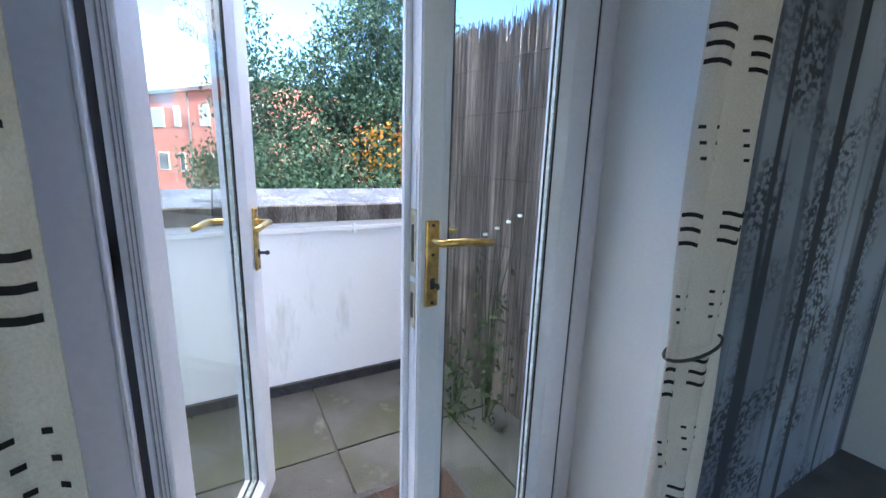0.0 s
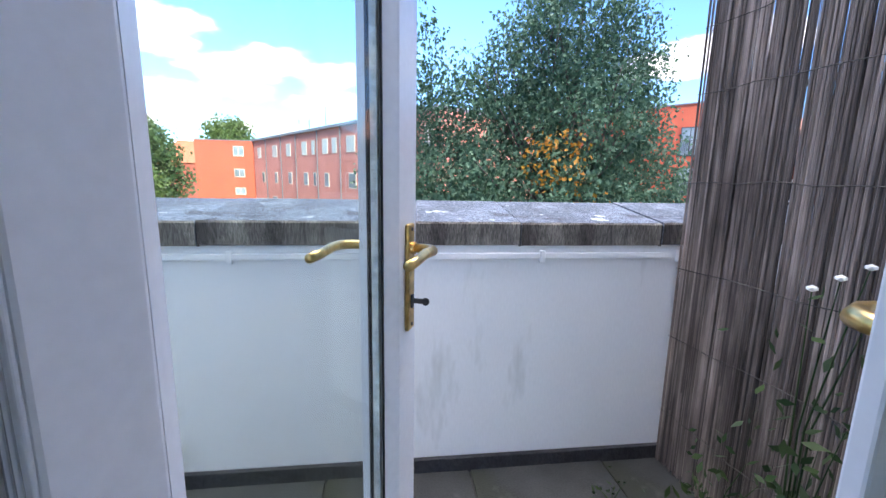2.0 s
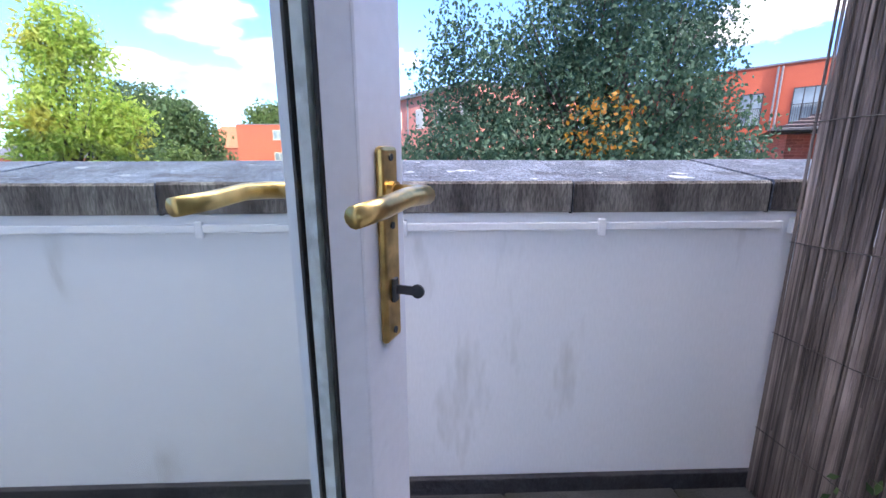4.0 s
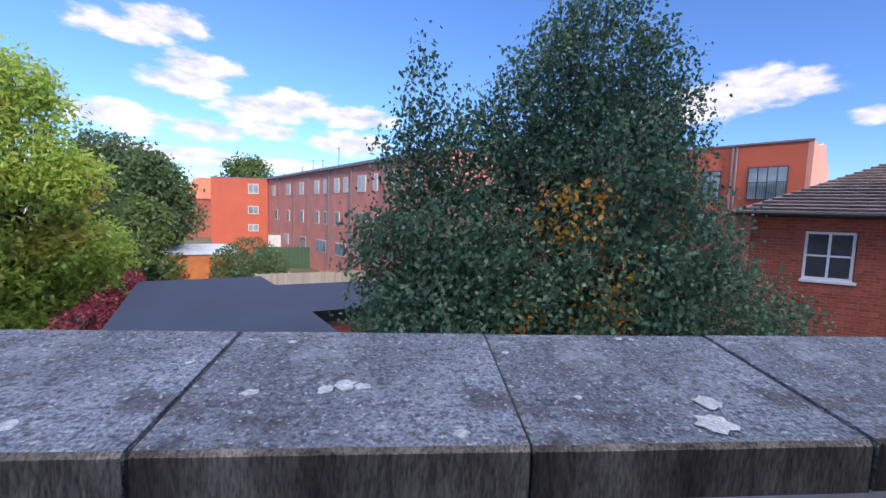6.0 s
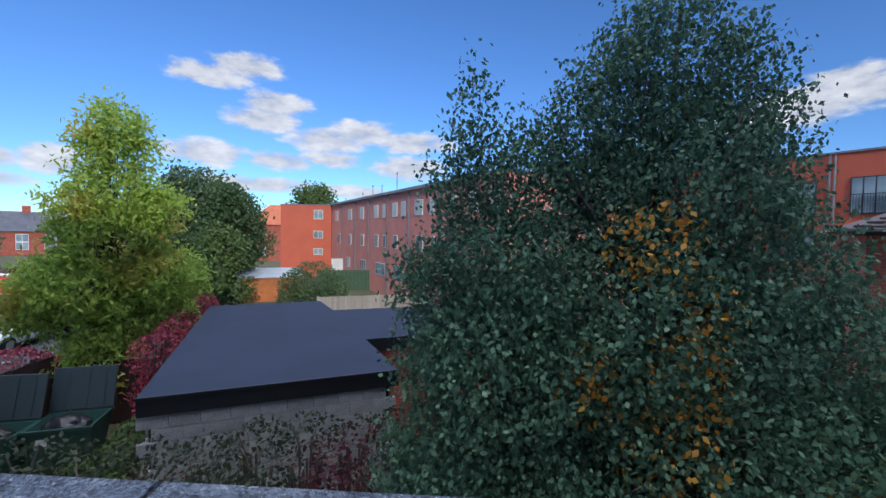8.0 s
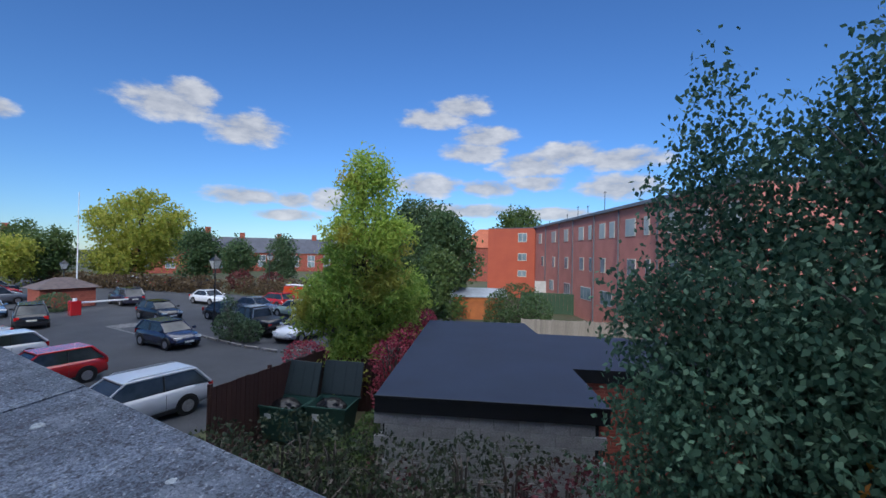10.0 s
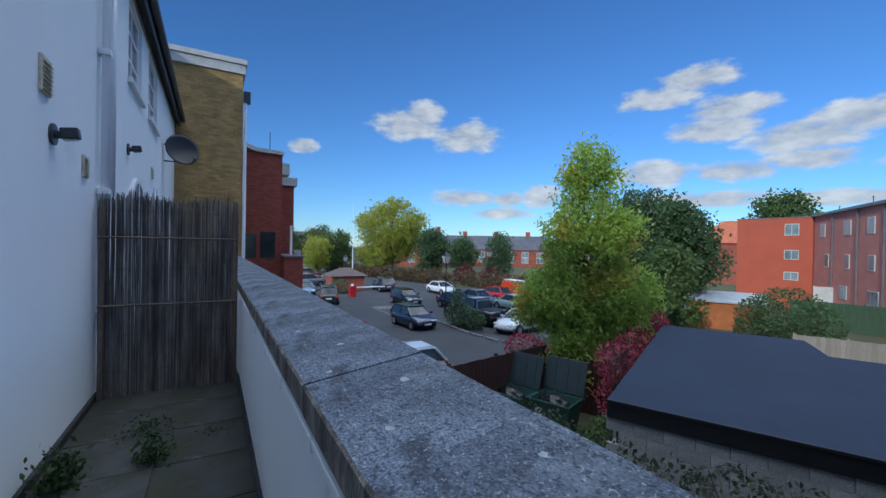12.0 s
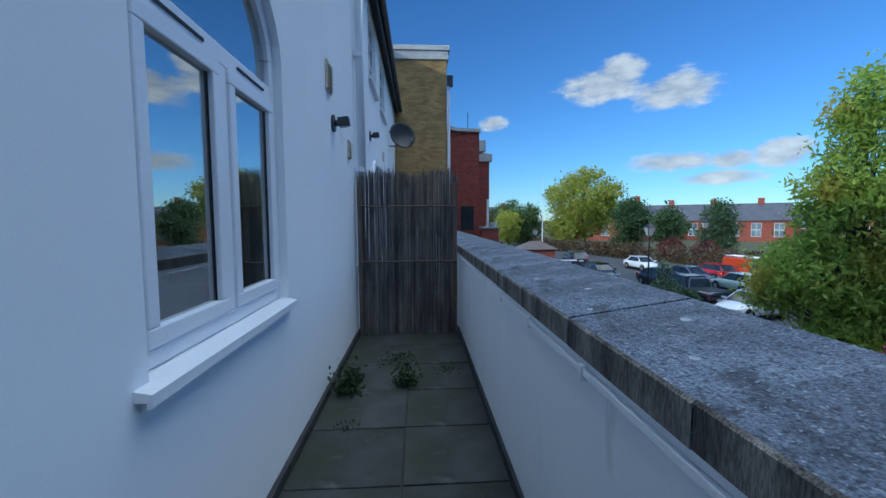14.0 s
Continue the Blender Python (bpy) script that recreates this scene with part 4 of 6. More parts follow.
weed(1.84, 2.28, 1.0, 0.06, 170, 0.05, 4, "tall weed with white flowers in front of the reed screen")
weed(1.78, 2.5, 0.5, 0.06, 120, 0.045)
weed(1.7, 2.36, 0.12, 0.05, 40)
weed(1.62, 2.75, 0.06, 0.05, 40, 0.025)
weed(-2.5, 1.93, 0.26, 0.06, 420, 0.045)
weed(-2.62, 2.38, 0.2, 0.055, 360, 0.04)
weed(-3.2, 2.3, 0.1, 0.1, 260, 0.03)
weed(-2.95, 2.75, 0.05, 0.09, 60, 0.025)
weed(-1.95, 2.02, 0.05, 0.05, 40, 0.025)


# curtains
def curtain(name, m, height, width, waist, tie_z, folds, label, shift):
    """A tied-back curtain: local x across, y towards the room, z up from its hem. Folds narrow at the tie."""
    t = thing(name, m, label, "curtain", group="curtains")
    nu, nz = folds * 8, 44

    def at(u, z):
        k = abs(z - tie_z)
        pinch = waist + (width - waist) * min(1.0, (k / (1.25 if z > tie_z else 0.95))) ** 0.85
        ph = u * folds * math.tau
        amp = 0.024 * (0.45 + 0.55 * min(1, k / 0.3))
        return Vector(((u - 0.5) * pinch + 0.006 * math.sin(ph * 0.5 + z * 3), -amp * math.sin(ph) - 0.008 * math.sin(ph * 0.37 + z * 4), z))
    bm = B()
    grid = [[bm.verts.new(at(i / nu, height * j / nz)) for i in range(nu + 1)] for j in range(nz + 1)]
    for j in range(nz):
        for i in range(nu):
            bm.faces.new((grid[j][i], grid[j][i + 1], grid[j + 1][i + 1], grid[j + 1][i]))
    cl = part("cloth", bm, M_CURTAIN, t, smooth=True)
    mod = cl.modifiers.new("thick", "SOLIDIFY")
    mod.thickness, mod.offset = 0.002, 0
    # printed bars and dots, laid just over the cloth on the room side
    off = Vector((0, -0.0035, 0))
    z, kind = 0.1, 0
    while z < height - 0.12:
        for c in range(folds):
            u0 = (c + shift) / folds
            for r in range(3):
                zz = z + r * 0.03
                if kind == 0:
                    bm = B()
                    strip = [(at(u0 + (q / 6 - 0.5) * 0.4 / folds, zz + 0.003 * math.sin(q + c)), at(u0 + (q / 6 - 0.5) * 0.4 / folds, zz + 0.009 + 0.003 * math.sin(q + c))) for q in range(7)]
                    for (p0, p1), (q0, q1) in zip(strip, strip[1:]):
                        bm.faces.new([bm.verts.new(v + off) for v in (p0, q0, q1, p1)])
                    part("printed_bar", bm, M_INK, cl)
                else:
                    for q in range(2):
                        u, du = u0 + (q - 0.5) * 0.2 / folds - r * 0.03 / folds, 0.07 / folds
                        bm = B()
                        bm.faces.new([bm.verts.new(v + off) for v in (at(u, zz), at(u + du, zz), at(u + du, zz + 0.007), at(u, zz + 0.007))])
                        part("printed_dot", bm, M_INK, cl)
        z += 0.175
        kind = 1 - kind
    ring = [Vector((math.cos(i * math.tau / 20) * waist * 0.49, math.sin(i * math.tau / 20) * 0.036, tie_z + 0.012 * math.cos(i * math.tau / 20))) for i in range(21)]
    part("tieback", tube(ring, 0.004, 6), M_DARK, t, "thin dark cord tieback")
    return t


curtain("curtain", pose(1.655, 1.225, 0.02, 0, 0, 0), 2.25, 0.31, 0.2, 0.9, 2, "cream cotton curtain with black bar and dot print, tied back", 0.2)
curtain("curtain", pose(0.42, 1.215, 0.02, 0, 0, 0), 2.25, 0.3, 0.28, 0.75, 2, "cream cotton curtain with black bar and dot print, tied back", 0.72)
rod = thing("curtain_rod", Matrix.Translation((1.1, 1.225, 2.29)), "slim dark curtain rod above the doors", "curtain rod")
part("pole", tube([(-1.1, 0, 0), (1.1, 0, 0)], 0.012, 10), M_DARK, rod)
for x in (-0.95, 0.95):
    part("bracket", tube([(x, 0.0, 0), (x, 0.095, 0)], 0.008, 8), M_DARK, rod)
# white net beside the doors
bm = B()
nu, nz = 24, 30
grid = [[bm.verts.new((0.43 + 0.19 * (i / nu) * (1.1 - 1.0 * (j / nz) ** 0.6), 1.292 + 0.012 * math.sin(i * 1.3), 0.03 + 2.2 * j / nz)) for i in range(nu + 1)] for j in range(nz + 1)]
for j in range(nz):
    for i in range(nu):
        bm.faces.new((grid[j][i], grid[j][i + 1], grid[j + 1][i + 1], grid[j + 1][i]))
tagged(part("net_curtain", bm, M_NET, smooth=True), "white net curtain hanging beside the door frame", "net curtain")

# wallpaper with a misty wood, on the window wall
M_PAPER = bpy.data.materials.new("forest_wallpaper")
M_PAPER.use_nodes = True
N, L = M_PAPER.node_tree.nodes, M_PAPER.node_tree.links
pb = N["Principled BSDF"]
pb.inputs["Roughness"].default_value = 0.55
ptc = N.new("ShaderNodeTexCoord")


def p_noise(sx, sz, scale, detail, w=0.0):
    mp_ = N.new("ShaderNodeMapping")
    mp_.inputs["Scale"].default_value, mp_.inputs["Location"].default_value = (sx, 1, sz), (w, w, w)
    L.new(ptc.outputs["Object"], mp_.inputs[0])
    n_ = N.new("ShaderNodeTexNoise")
    n_.inputs["Scale"].default_value, n_.inputs["Detail"].default_value = scale, detail
    L.new(mp_.outputs[0], n_.inputs["Vector"])
    return n_.outputs[0]


def p_step(sock, lo, hi):
    r_ = N.new("ShaderNodeMapRange")
    r_.inputs["From Min"].default_value, r_.inputs["From Max"].default_value = lo, hi
    L.new(sock, r_.inputs[0])
    return r_.outputs[0]


def p_mix(fac, a, b):
    m_ = N.new("ShaderNodeMix")
    m_.data_type = "RGBA"
    L.new(fac, m_.inputs[0])
    for i_, v_ in ((6, a), (7, b)):
        if isinstance(v_, tuple):
            m_.inputs[i_].default_value = (*v_, 1)
        else:
            L.new(v_, m_.inputs[i_])
    return m_.outputs[2]


mist = p_mix(p_step(p_noise(1, 0.7, 1.3, 3), 0.35, 0.65), (0.17, 0.2, 0.25), (0.45, 0.5, 0.58))
far = p_mix(p_step(p_noise(1, 0.04, 9, 1, 3.0), 0.55, 0.6), mist, (0.12, 0.14, 0.18))
near = p_mix(p_step(p_noise(1, 0.03, 9, 1, 8.0), 0.6, 0.62), far, (0.03, 0.036, 0.05))


def p_product(a, b):
    m_ = N.new("ShaderNodeMath")
    m_.operation = "MULTIPLY"
    L.new(a, m_.inputs[0]), L.new(b, m_.inputs[1])
    return m_.outputs[0]


clumps = p_step(p_noise(1, 1, 3.0, 3, 5.0), 0.47, 0.6)
sprays = p_step(p_noise(1, 1.3, 42, 4, 2.0), 0.44, 0.56)
leafs = p_mix(p_product(clumps, sprays), near, (0.03, 0.036, 0.05))
L.new(leafs, pb.inputs["Base Color"])
structure("wallpaper", box((1.78, WALL_IN - 0.004, 0.0), (3.3, WALL_IN + 0.02, 2.45)), M_PAPER, "wallpaper of a misty blue-grey wood on the wall", "wallpaper")

# faded notice on the glass of the open leaf
M_NOTICE = mat("faded_notice", (0.55, 0.56, 0.58), None, 10, 0.8, 0.0)
nt_ = thing("notice", leaf_l.matrix_world @ pose(0.4, 0.0345, 1.78), "faded white lettered notice on the glass of the open door", "notice")
for i, (txt, sz) in enumerate((("ATTENTION", 0.05), ("Please be careful", 0.033), ("DOOR DOES NOT", 0.04), ("OPEN WIDE", 0.04))):
    cu = bpy.data.curves.new("line", "FONT")
    cu.body, cu.size, cu.align_x, cu.extrude = txt, sz, "CENTER", 0.0003
    tmp = bpy.data.objects.new("line", cu)
    scene.collection.objects.link(tmp)
    me = bpy.data.meshes.new_from_object(tmp.evaluated_get(bpy.context.evaluated_depsgraph_get()))
    bpy.data.objects.remove(tmp)
    me.materials.clear()
    me.materials.append(M_NOTICE)
    ob = new("line", me)
    ob.parent = nt_
    ob.matrix_local = pose(0, 0, -0.055 * i, 90, 0, 0)


# ---- fixtures on the house wall ----
M_CREAM = mat("cream_plastic", (0.62, 0.56, 0.42), (0.55, 0.5, 0.38), 8, 0.6, 0.05)


def air_vent(x, z, s=0.1):
    t = thing("air_vent", Matrix.Translation((x, WALL_OUT, z)), "cream square louvred air vent on the white wall", "air vent", group="air vents")
    part("frame", box((-s, 0, -s * 1.25), (s, 0.02, s * 1.25), 0.004), M_CREAM, t)
    for i in range(7):
        zz = -s + i * s / 3.2
        part("slat", prism([(0.018, zz), (0.034, zz - 0.012), (0.036, zz - 0.008), (0.022, zz + 0.006)], "x", -s * 0.8, s * 0.8), M_CREAM, t)


for x, z, s in ((-2.85, 2.605, 0.095), (-3.83, 2.165, 0.075), (-4.75, 2.2, 0.08), (-8.2, 2.75, 0.08)):
    air_vent(x, z, s)


def wall_light(x, z):
    t = thing("wall_light", Matrix.Translation((x, WALL_OUT, z)), "black outdoor wall light with a tilted box head", "wall light", group="wall lights")
    part("mount", tube([(0, 0, 0), (0, 0.018, 0)], 0.075, 18), M_DARK, t)
    part("arm", tube([(0, 0.018, 0), (0, 0.07, 0.005)], [0.03, 0.024], 12), M_DARK, t)
    part("head", box((-0.04, 0.0, -0.04), (0.04, 0.1, 0.035), 0.008, pose(0, 0.05, 0.012, 8, 0, 0)), M_DARK, t)
    part("lens", box((-0.03, 0.0, -0.003), (0.03, 0.08, 0.0), 0.001, pose(0, 0.062, -0.033, 8, 0, 0)), M_STEEL, t)


wall_light(-3.02, 2.26)
wall_light(-5.86, 2.72)

dp = thing("downpipe", Matrix.Translation((-4.3, WALL_OUT + 0.06, 0.0)), "white plastic downpipe clipped to the house wall", "downpipe")
part("pipe", tube([(0, 0, 0.1), (0, 0, EAVE - 0.5), (0, 0.05, EAVE - 0.3), (0, 0.13, EAVE)], 0.036, 12), M_PVCW, dp, smooth=True)
part("pipe", tube([(-0.35, -0.01, 2.0), (-0.35, -0.01, EAVE - 0.1)], 0.03, 12), M_PVCW, dp, smooth=True)
for z in (0.8, 2.0, 3.35, 4.7):
    part("bracket", box((-0.055, -0.058, z - 0.03), (0.055, 0.042, z + 0.03), 0.006), M_PVCW, dp)


def sash_window(name, m, w, h, label, rows=2, cols=2, material=None, glass_m=None, sill=True):
    """A plain framed window with glazing bars; local x across, y outwards, origin at its bottom middle."""
    t = thing(name, m, label, "window", kind="structure")
    fm, gm = material or M_PVCW, glass_m or M_WINGLASS
    f = 0.06
    for nm, lo, hi in (("frame_side", (-w / 2, 0, 0), (-w / 2 + f, 0.06, h)), ("frame_side", (w / 2 - f, 0, 0), (w / 2, 0.06, h)), ("frame_bottom", (-w / 2 + f, 0, 0), (w / 2 - f, 0.06, f)), ("frame_top", (-w / 2 + f, 0, h - f), (w / 2 - f, 0.06, h))):
        part(nm, box(lo, hi, 0.005), fm, t)
    for i in range(1, cols):
        x = -w / 2 + w * i / cols
        part("glazing_bar", box((x - 0.025, 0.01, f), (x + 0.025, 0.055, h - f)), fm, t)
    for j in range(1, rows):
        z = h * j / rows
        for i in range(cols):
            a, b = (-w / 2 + f if i == 0 else -w / 2 + w * i / cols + 0.025), (w / 2 - f if i == cols - 1 else -w / 2 + w * (i + 1) / cols - 0.025)
            part("glazing_bar", box((a, 0.01, z - 0.022), (b, 0.055, z + 0.022)), fm, t)
    part("pane", box((-w / 2 + f * 0.5, 0.028, f * 0.5), (w / 2 - f * 0.5, 0.034, h - f * 0.5)), gm, t)
    if sill:
        part("sill", box((-w / 2 - 0.05, 0.0, -0.07), (w / 2 + 0.05, 0.16, -0.002), 0.008), fm, t)
    return t


for i, (x0, x1, z0, z1) in enumerate(UPPER):
    sash_window("window_%d" % (i + 2), pose((x0 + x1) / 2, WALL_OUT - 0.1, z0), x1 - x0, z1 - z0, "white plastic sash window with glazing bars on the upper floor", 3, 2)

# arched blind windows further along, past the screen
for k, (x, w) in enumerate(((-6.5, 1.1), (-9.3, 1.1))):
    t = thing("window_%d" % (k + 8), Matrix.Translation((x, WALL_OUT, 1.0)), "white arched window further along the house wall", "window", kind="structure")
    bm = B()
    o, i_ = [(-w / 2, 0), *arch(0, w, 1.0, 0.42), (w / 2, 0)], [(-w / 2 + 0.07, 0.07), *arch(0, w - 0.14, 1.0, 0.35), (w / 2 - 0.07, 0.07)]
    for a in range(len(o) - 1):
        add_prism(bm, [o[a], i_[a], i_[a + 1], o[a + 1]], "y", 0.002, 0.05)
    part("frame", bm, M_PVCW, t)
    part("mullion", box((-0.03, 0.004, 0.0), (0.03, 0.05, 1.34)), M_PVCW, t)
    part("pane", prism(i_, "y", 0.004, 0.012), M_WINGLASS, t)

ds = thing("satellite_dish", Matrix.Translation((-10.2, WALL_OUT, 3.45)), "dark grey satellite dish on a wall bracket", "satellite dish")
bm = B()
rings = []
for i in range(7):
    r, dpt = 0.34 * i / 6, 0.09 * (i / 6) ** 2
    rings.append([bm.verts.new((dpt, math.cos(a * math.tau / 24) * r, math.sin(a * math.tau / 24) * r * 1.08)) for a in range(24)] if i else [bm.verts.new((0, 0, 0))])
for a in range(24):
    bm.faces.new((rings[0][0], rings[1][a], rings[1][(a + 1) % 24]))
for p, q in zip(rings[1:], rings[2:]):
    for a in range(24):
        bm.faces.new((p[a], q[a], q[(a + 1) % 24], p[(a + 1) % 24]))
bmesh.ops.transform(bm, matrix=pose(0.06, 0.34, 0.12, 0, -18, 20), verts=bm.verts)
M_DISH = mat("dish_paint", (0.02, 0.022, 0.026), (0.014, 0.015, 0.018), 5, 0.5, 0.03)
di = part("reflector", bm, M_DISH, ds, smooth=True)
di.modifiers.new("thick", "SOLIDIFY").thickness = 0.008
part("bracket", tube([(0, 0.0, 0.25), (0, 0.2, 0.25), (0.0, 0.3, 0.12)], 0.02, 8), M_DISH, ds)
part("bracket", tube([(0, 0.0, -0.12), (0, 0.2, -0.12), (0.0, 0.3, 0.08)], 0.016, 8), M_DISH, ds)
part("feed_arm", tube([(0.06, 0.5, -0.16), (0.45, 0.62, -0.1)], 0.012, 8), M_DISH, ds)
part("receiver", tube([(0.43, 0.61, -0.1), (0.36, 0.59, 0.0)], [0.03, 0.02], 10), M_DISH, ds)

# bedding heaped inside the balcony window
M_TEAL = mat("teal_cloth", (0.05, 0.32, 0.3), (0.04, 0.24, 0.25), 6, 0.9, 0.3, fine=60)
M_SHEET = mat("white_sheet", (0.75, 0.76, 0.76), None, 6, 0.9, 0.3, fine=60)
for nm, c, r, m_, lb in (("pillow", (-0.86, 1.42, 1.06), (0.24, 0.12, 0.13), M_SHEET, "white pillow heaped inside the window"), ("blanket", (-1.2, 1.43, 1.0), (0.3, 0.13, 0.1), M_TEAL, "teal blanket heaped inside the window")):
    bm = B()
    bmesh.ops.create_icosphere(bm, subdivisions=4, radius=1.0)
    for v in bm.verts:
        v.co = Vector((v.co.x * r[0], v.co.y * r[1], v.co.z * r[2])) * (1 + 0.25 * noise.noise(v.co * 2.2 + Vector(c)))
    ob = part(nm, bm, m_, smooth=True)
    ob.location = c
    tagged(ob, lb, nm)
bt = thing("window_bench", Matrix.Translation((-1.08, 1.2, 0.0)), "dark wooden bench below the balcony window", "bench")
part("seat", box((-0.65, -0.25, 0.86), (0.65, 0.11, 0.9), 0.005), M_TIMBER, bt)
part("side", box((-0.65, -0.25, 0.0), (-0.61, 0.11, 0.86)), M_TIMBER, bt)
part("side", box((0.61, -0.25, 0.0), (0.65, 0.11, 0.86)), M_TIMBER, bt)


# ---- outdoors: buildings ----
M_ORANGE = mat("orange_render", (0.5, 0.115, 0.06), (0.45, 0.1, 0.055), 0.6, 0.85, 0.1, fine=20, fine_mix=0.06)
M_PINK = mat("red_brick_face", (0.62, 0.25, 0.2), (0.55, 0.215, 0.17), 0.8, 0.9, 0.15, fine=14, fine_mix=0.12)
M_SALMON = mat("salmon_render", (0.62, 0.3, 0.22), (0.57, 0.27, 0.2), 0.6, 0.85, 0.1, fine=20, fine_mix=0.05)
M_CAPMETAL = mat("grey_capping", (0.2, 0.2, 0.22), None, 2, 0.5, 0.05)
M_CREAMWIN = mat("cream_window", (0.7, 0.68, 0.58), None, 3, 0.5, 0.02)
M_BLIND = mat("window_blind", (0.5, 0.51, 0.46), (0.36, 0.4, 0.4), 0.6, 0.3, 0.0, fine_mix=0.05)
# opaque panes; pale blue mottling paints in a reflection of the sky
M_FARGLASS = mat("painted_reflection_glass", (0.3, 0.38, 0.42), (0.12, 0.16, 0.18), 0.5, 0.12, 0.0, fine_mix=0.05)
M_DARKGLASS = mat("dark_glass", (0.02, 0.025, 0.03), (0.05, 0.06, 0.07), 0.8, 0.08, 0.0, fine_mix=0.05)
EYE0 = Vector((0.9, 2.8, 1.55))


def brick_mat(name, c1, c2, mortar, scale=1.0):
    m = mat(name, c1, c2, 3, 0.9, 0.2, fine=40)
    Nn, Ll = m.node_tree.nodes, m.node_tree.links
    b = Nn["Principled BSDF"]
    old = b.inputs["Base Color"].links[0].from_socket
    tc = Nn.new("ShaderNodeTexCoord")
    sp, cb = Nn.new("ShaderNodeSeparateXYZ"), Nn.new("ShaderNodeCombineXYZ")
    ad = Nn.new("ShaderNodeMath")
    Ll.new(tc.outputs["Object"], sp.inputs[0])
    Ll.new(sp.outputs[0], ad.inputs[0]), Ll.new(sp.outputs[1], ad.inputs[1])
    Ll.new(ad.outputs[0], cb.inputs[0]), Ll.new(sp.outputs[2], cb.inputs[1])
    br = Nn.new("ShaderNodeTexBrick")
    br.inputs["Scale"].default_value, br.inputs["Brick Width"].default_value, br.inputs["Row Height"].default_value, br.inputs["Mortar Size"].default_value = scale, 0.225, 0.075, 0.007
    br.inputs["Color1"].default_value, br.inputs["Color2"].default_value, br.inputs["Mortar"].default_value = (0.75, 0.75, 0.75, 1), (1.15, 1.15, 1.15, 1), (*mortar, 1)
    Ll.new(cb.outputs[0], br.inputs["Vector"])
    mx = Nn.new("ShaderNodeMix")
    mx.data_type, mx.blend_type = "RGBA", "MULTIPLY"
    mx.inputs[0].default_value = 1.0
    Ll.new(old, mx.inputs[6]), Ll.new(br.outputs["Color"], mx.inputs[7]), Ll.new(mx.outputs[2], b.inputs["Base Color"])
    return m


M_YBRICK = brick_mat("yellow_stock_brick", (0.42, 0.28, 0.11), (0.33, 0.21, 0.08), (0.8, 0.85, 0.9))
M_RBRICK = brick_mat("red_brick", (0.36, 0.095, 0.06), (0.28, 0.075, 0.05), (1.3, 1.6, 1.7))
M_DRBRICK = brick_mat("dark_red_brick", (0.3, 0.075, 0.05), (0.24, 0.06, 0.045), (1.2, 1.3, 1.4))
M_STONE = mat("pale_stone_cap", (0.6, 0.6, 0.58), (0.5, 0.5, 0.48), 3, 0.8, 0.1)


def far_window(parent, m, w, h, frame_m, glass_m, cols=1, rail=False):
    """A small recessed window: reveal frame, panes; local x across, y outwards, bottom middle at the origin."""
    f = part("window", box((-w / 2, -0.02, 0), (w / 2, 0.05, h), 0.0, m), frame_m, parent)
    n = cols
    for i in range(n):
        a, b = -w / 2 + 0.06 + i * (w - 0.06) / n, -w / 2 + (i + 1) * (w - 0.06) / n
        part("pane", box((a, 0.052, 0.07), (b, 0.058, h - 0.07), 0.0, m), glass_m, f)
    if rail:
        for i in range(int(w / 0.11)):
            x = -w / 2 + 0.05 + i * 0.11
            part("baluster", box((x, 0.16, 0.03), (x + 0.018, 0.178, h * 0.52), 0.0, m), M_DARK, f)
        part("handrail", box((-w / 2, 0.15, h * 0.52), (w / 2, 0.19, h * 0.52 + 0.04), 0.0, m), M_DARK, f)


# orange block and its long brick wing
S = 1.4
C1 = EYE0 + (Vector((-11.2, 39.5, 0)) - EYE0) * S
C1.z = 0
WD = Vector((0.5557, -0.8314, 0))
WANG = math.degrees(math.atan2(WD.y, WD.x))
WM = Matrix.Translation((C1.x, C1.y, 0)) @ pose(0, 0, 0, 0, 0, WANG)
wz = lambda z: EYE0.z + (z - EYE0.z) * S
WTOP = wz(4.02)
wing = thing("long_building", WM, "long three-storey red brick building with narrow cream windows and flat roof", "building")
WLEN = 35.0
part("wall", box((0, 0, GROUND), (WLEN, 9, WTOP)), M_PINK, wing)
part("roof_edge", box((-0.1, -0.25, WTOP), (WLEN, 9, WTOP + 0.22)), M_CAPMETAL, wing, "dark grey metal roof edge")
UP = [(1.23, 2.1), (4.9, 5.9), (7.85, 8.66), (10.7, 11.5), (12.3, 12.75), (13.9, 14.62), (15.2, 15.8), (17.0, 17.95), (18.74, 19.2), (20.6, 21.3), (22.4, 23.1), (24.0, 24.6)]
flip = pose(0, 0, 0, 0, 0, 180)
for s0, s1 in UP:
    far_window(wing, Matrix.Translation(((s0 + s1) / 2 * S, 0.0, wz(2.58))) @ flip, (s1 - s0) * S, 0.88 * S, M_CREAMWIN, M_BLIND, 2 if s1 - s0 > 0.9 else 1)
for s0, s1 in [(2.0, 2.7), (5.0, 5.7), *UP[2:6], *UP[7:]]:
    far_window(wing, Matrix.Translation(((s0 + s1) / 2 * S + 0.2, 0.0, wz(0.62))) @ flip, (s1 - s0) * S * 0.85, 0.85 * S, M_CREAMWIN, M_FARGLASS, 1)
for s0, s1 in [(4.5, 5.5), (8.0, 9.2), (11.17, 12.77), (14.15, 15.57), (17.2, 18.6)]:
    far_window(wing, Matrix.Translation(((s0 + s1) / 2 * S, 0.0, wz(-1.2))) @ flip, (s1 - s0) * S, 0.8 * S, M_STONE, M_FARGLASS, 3)
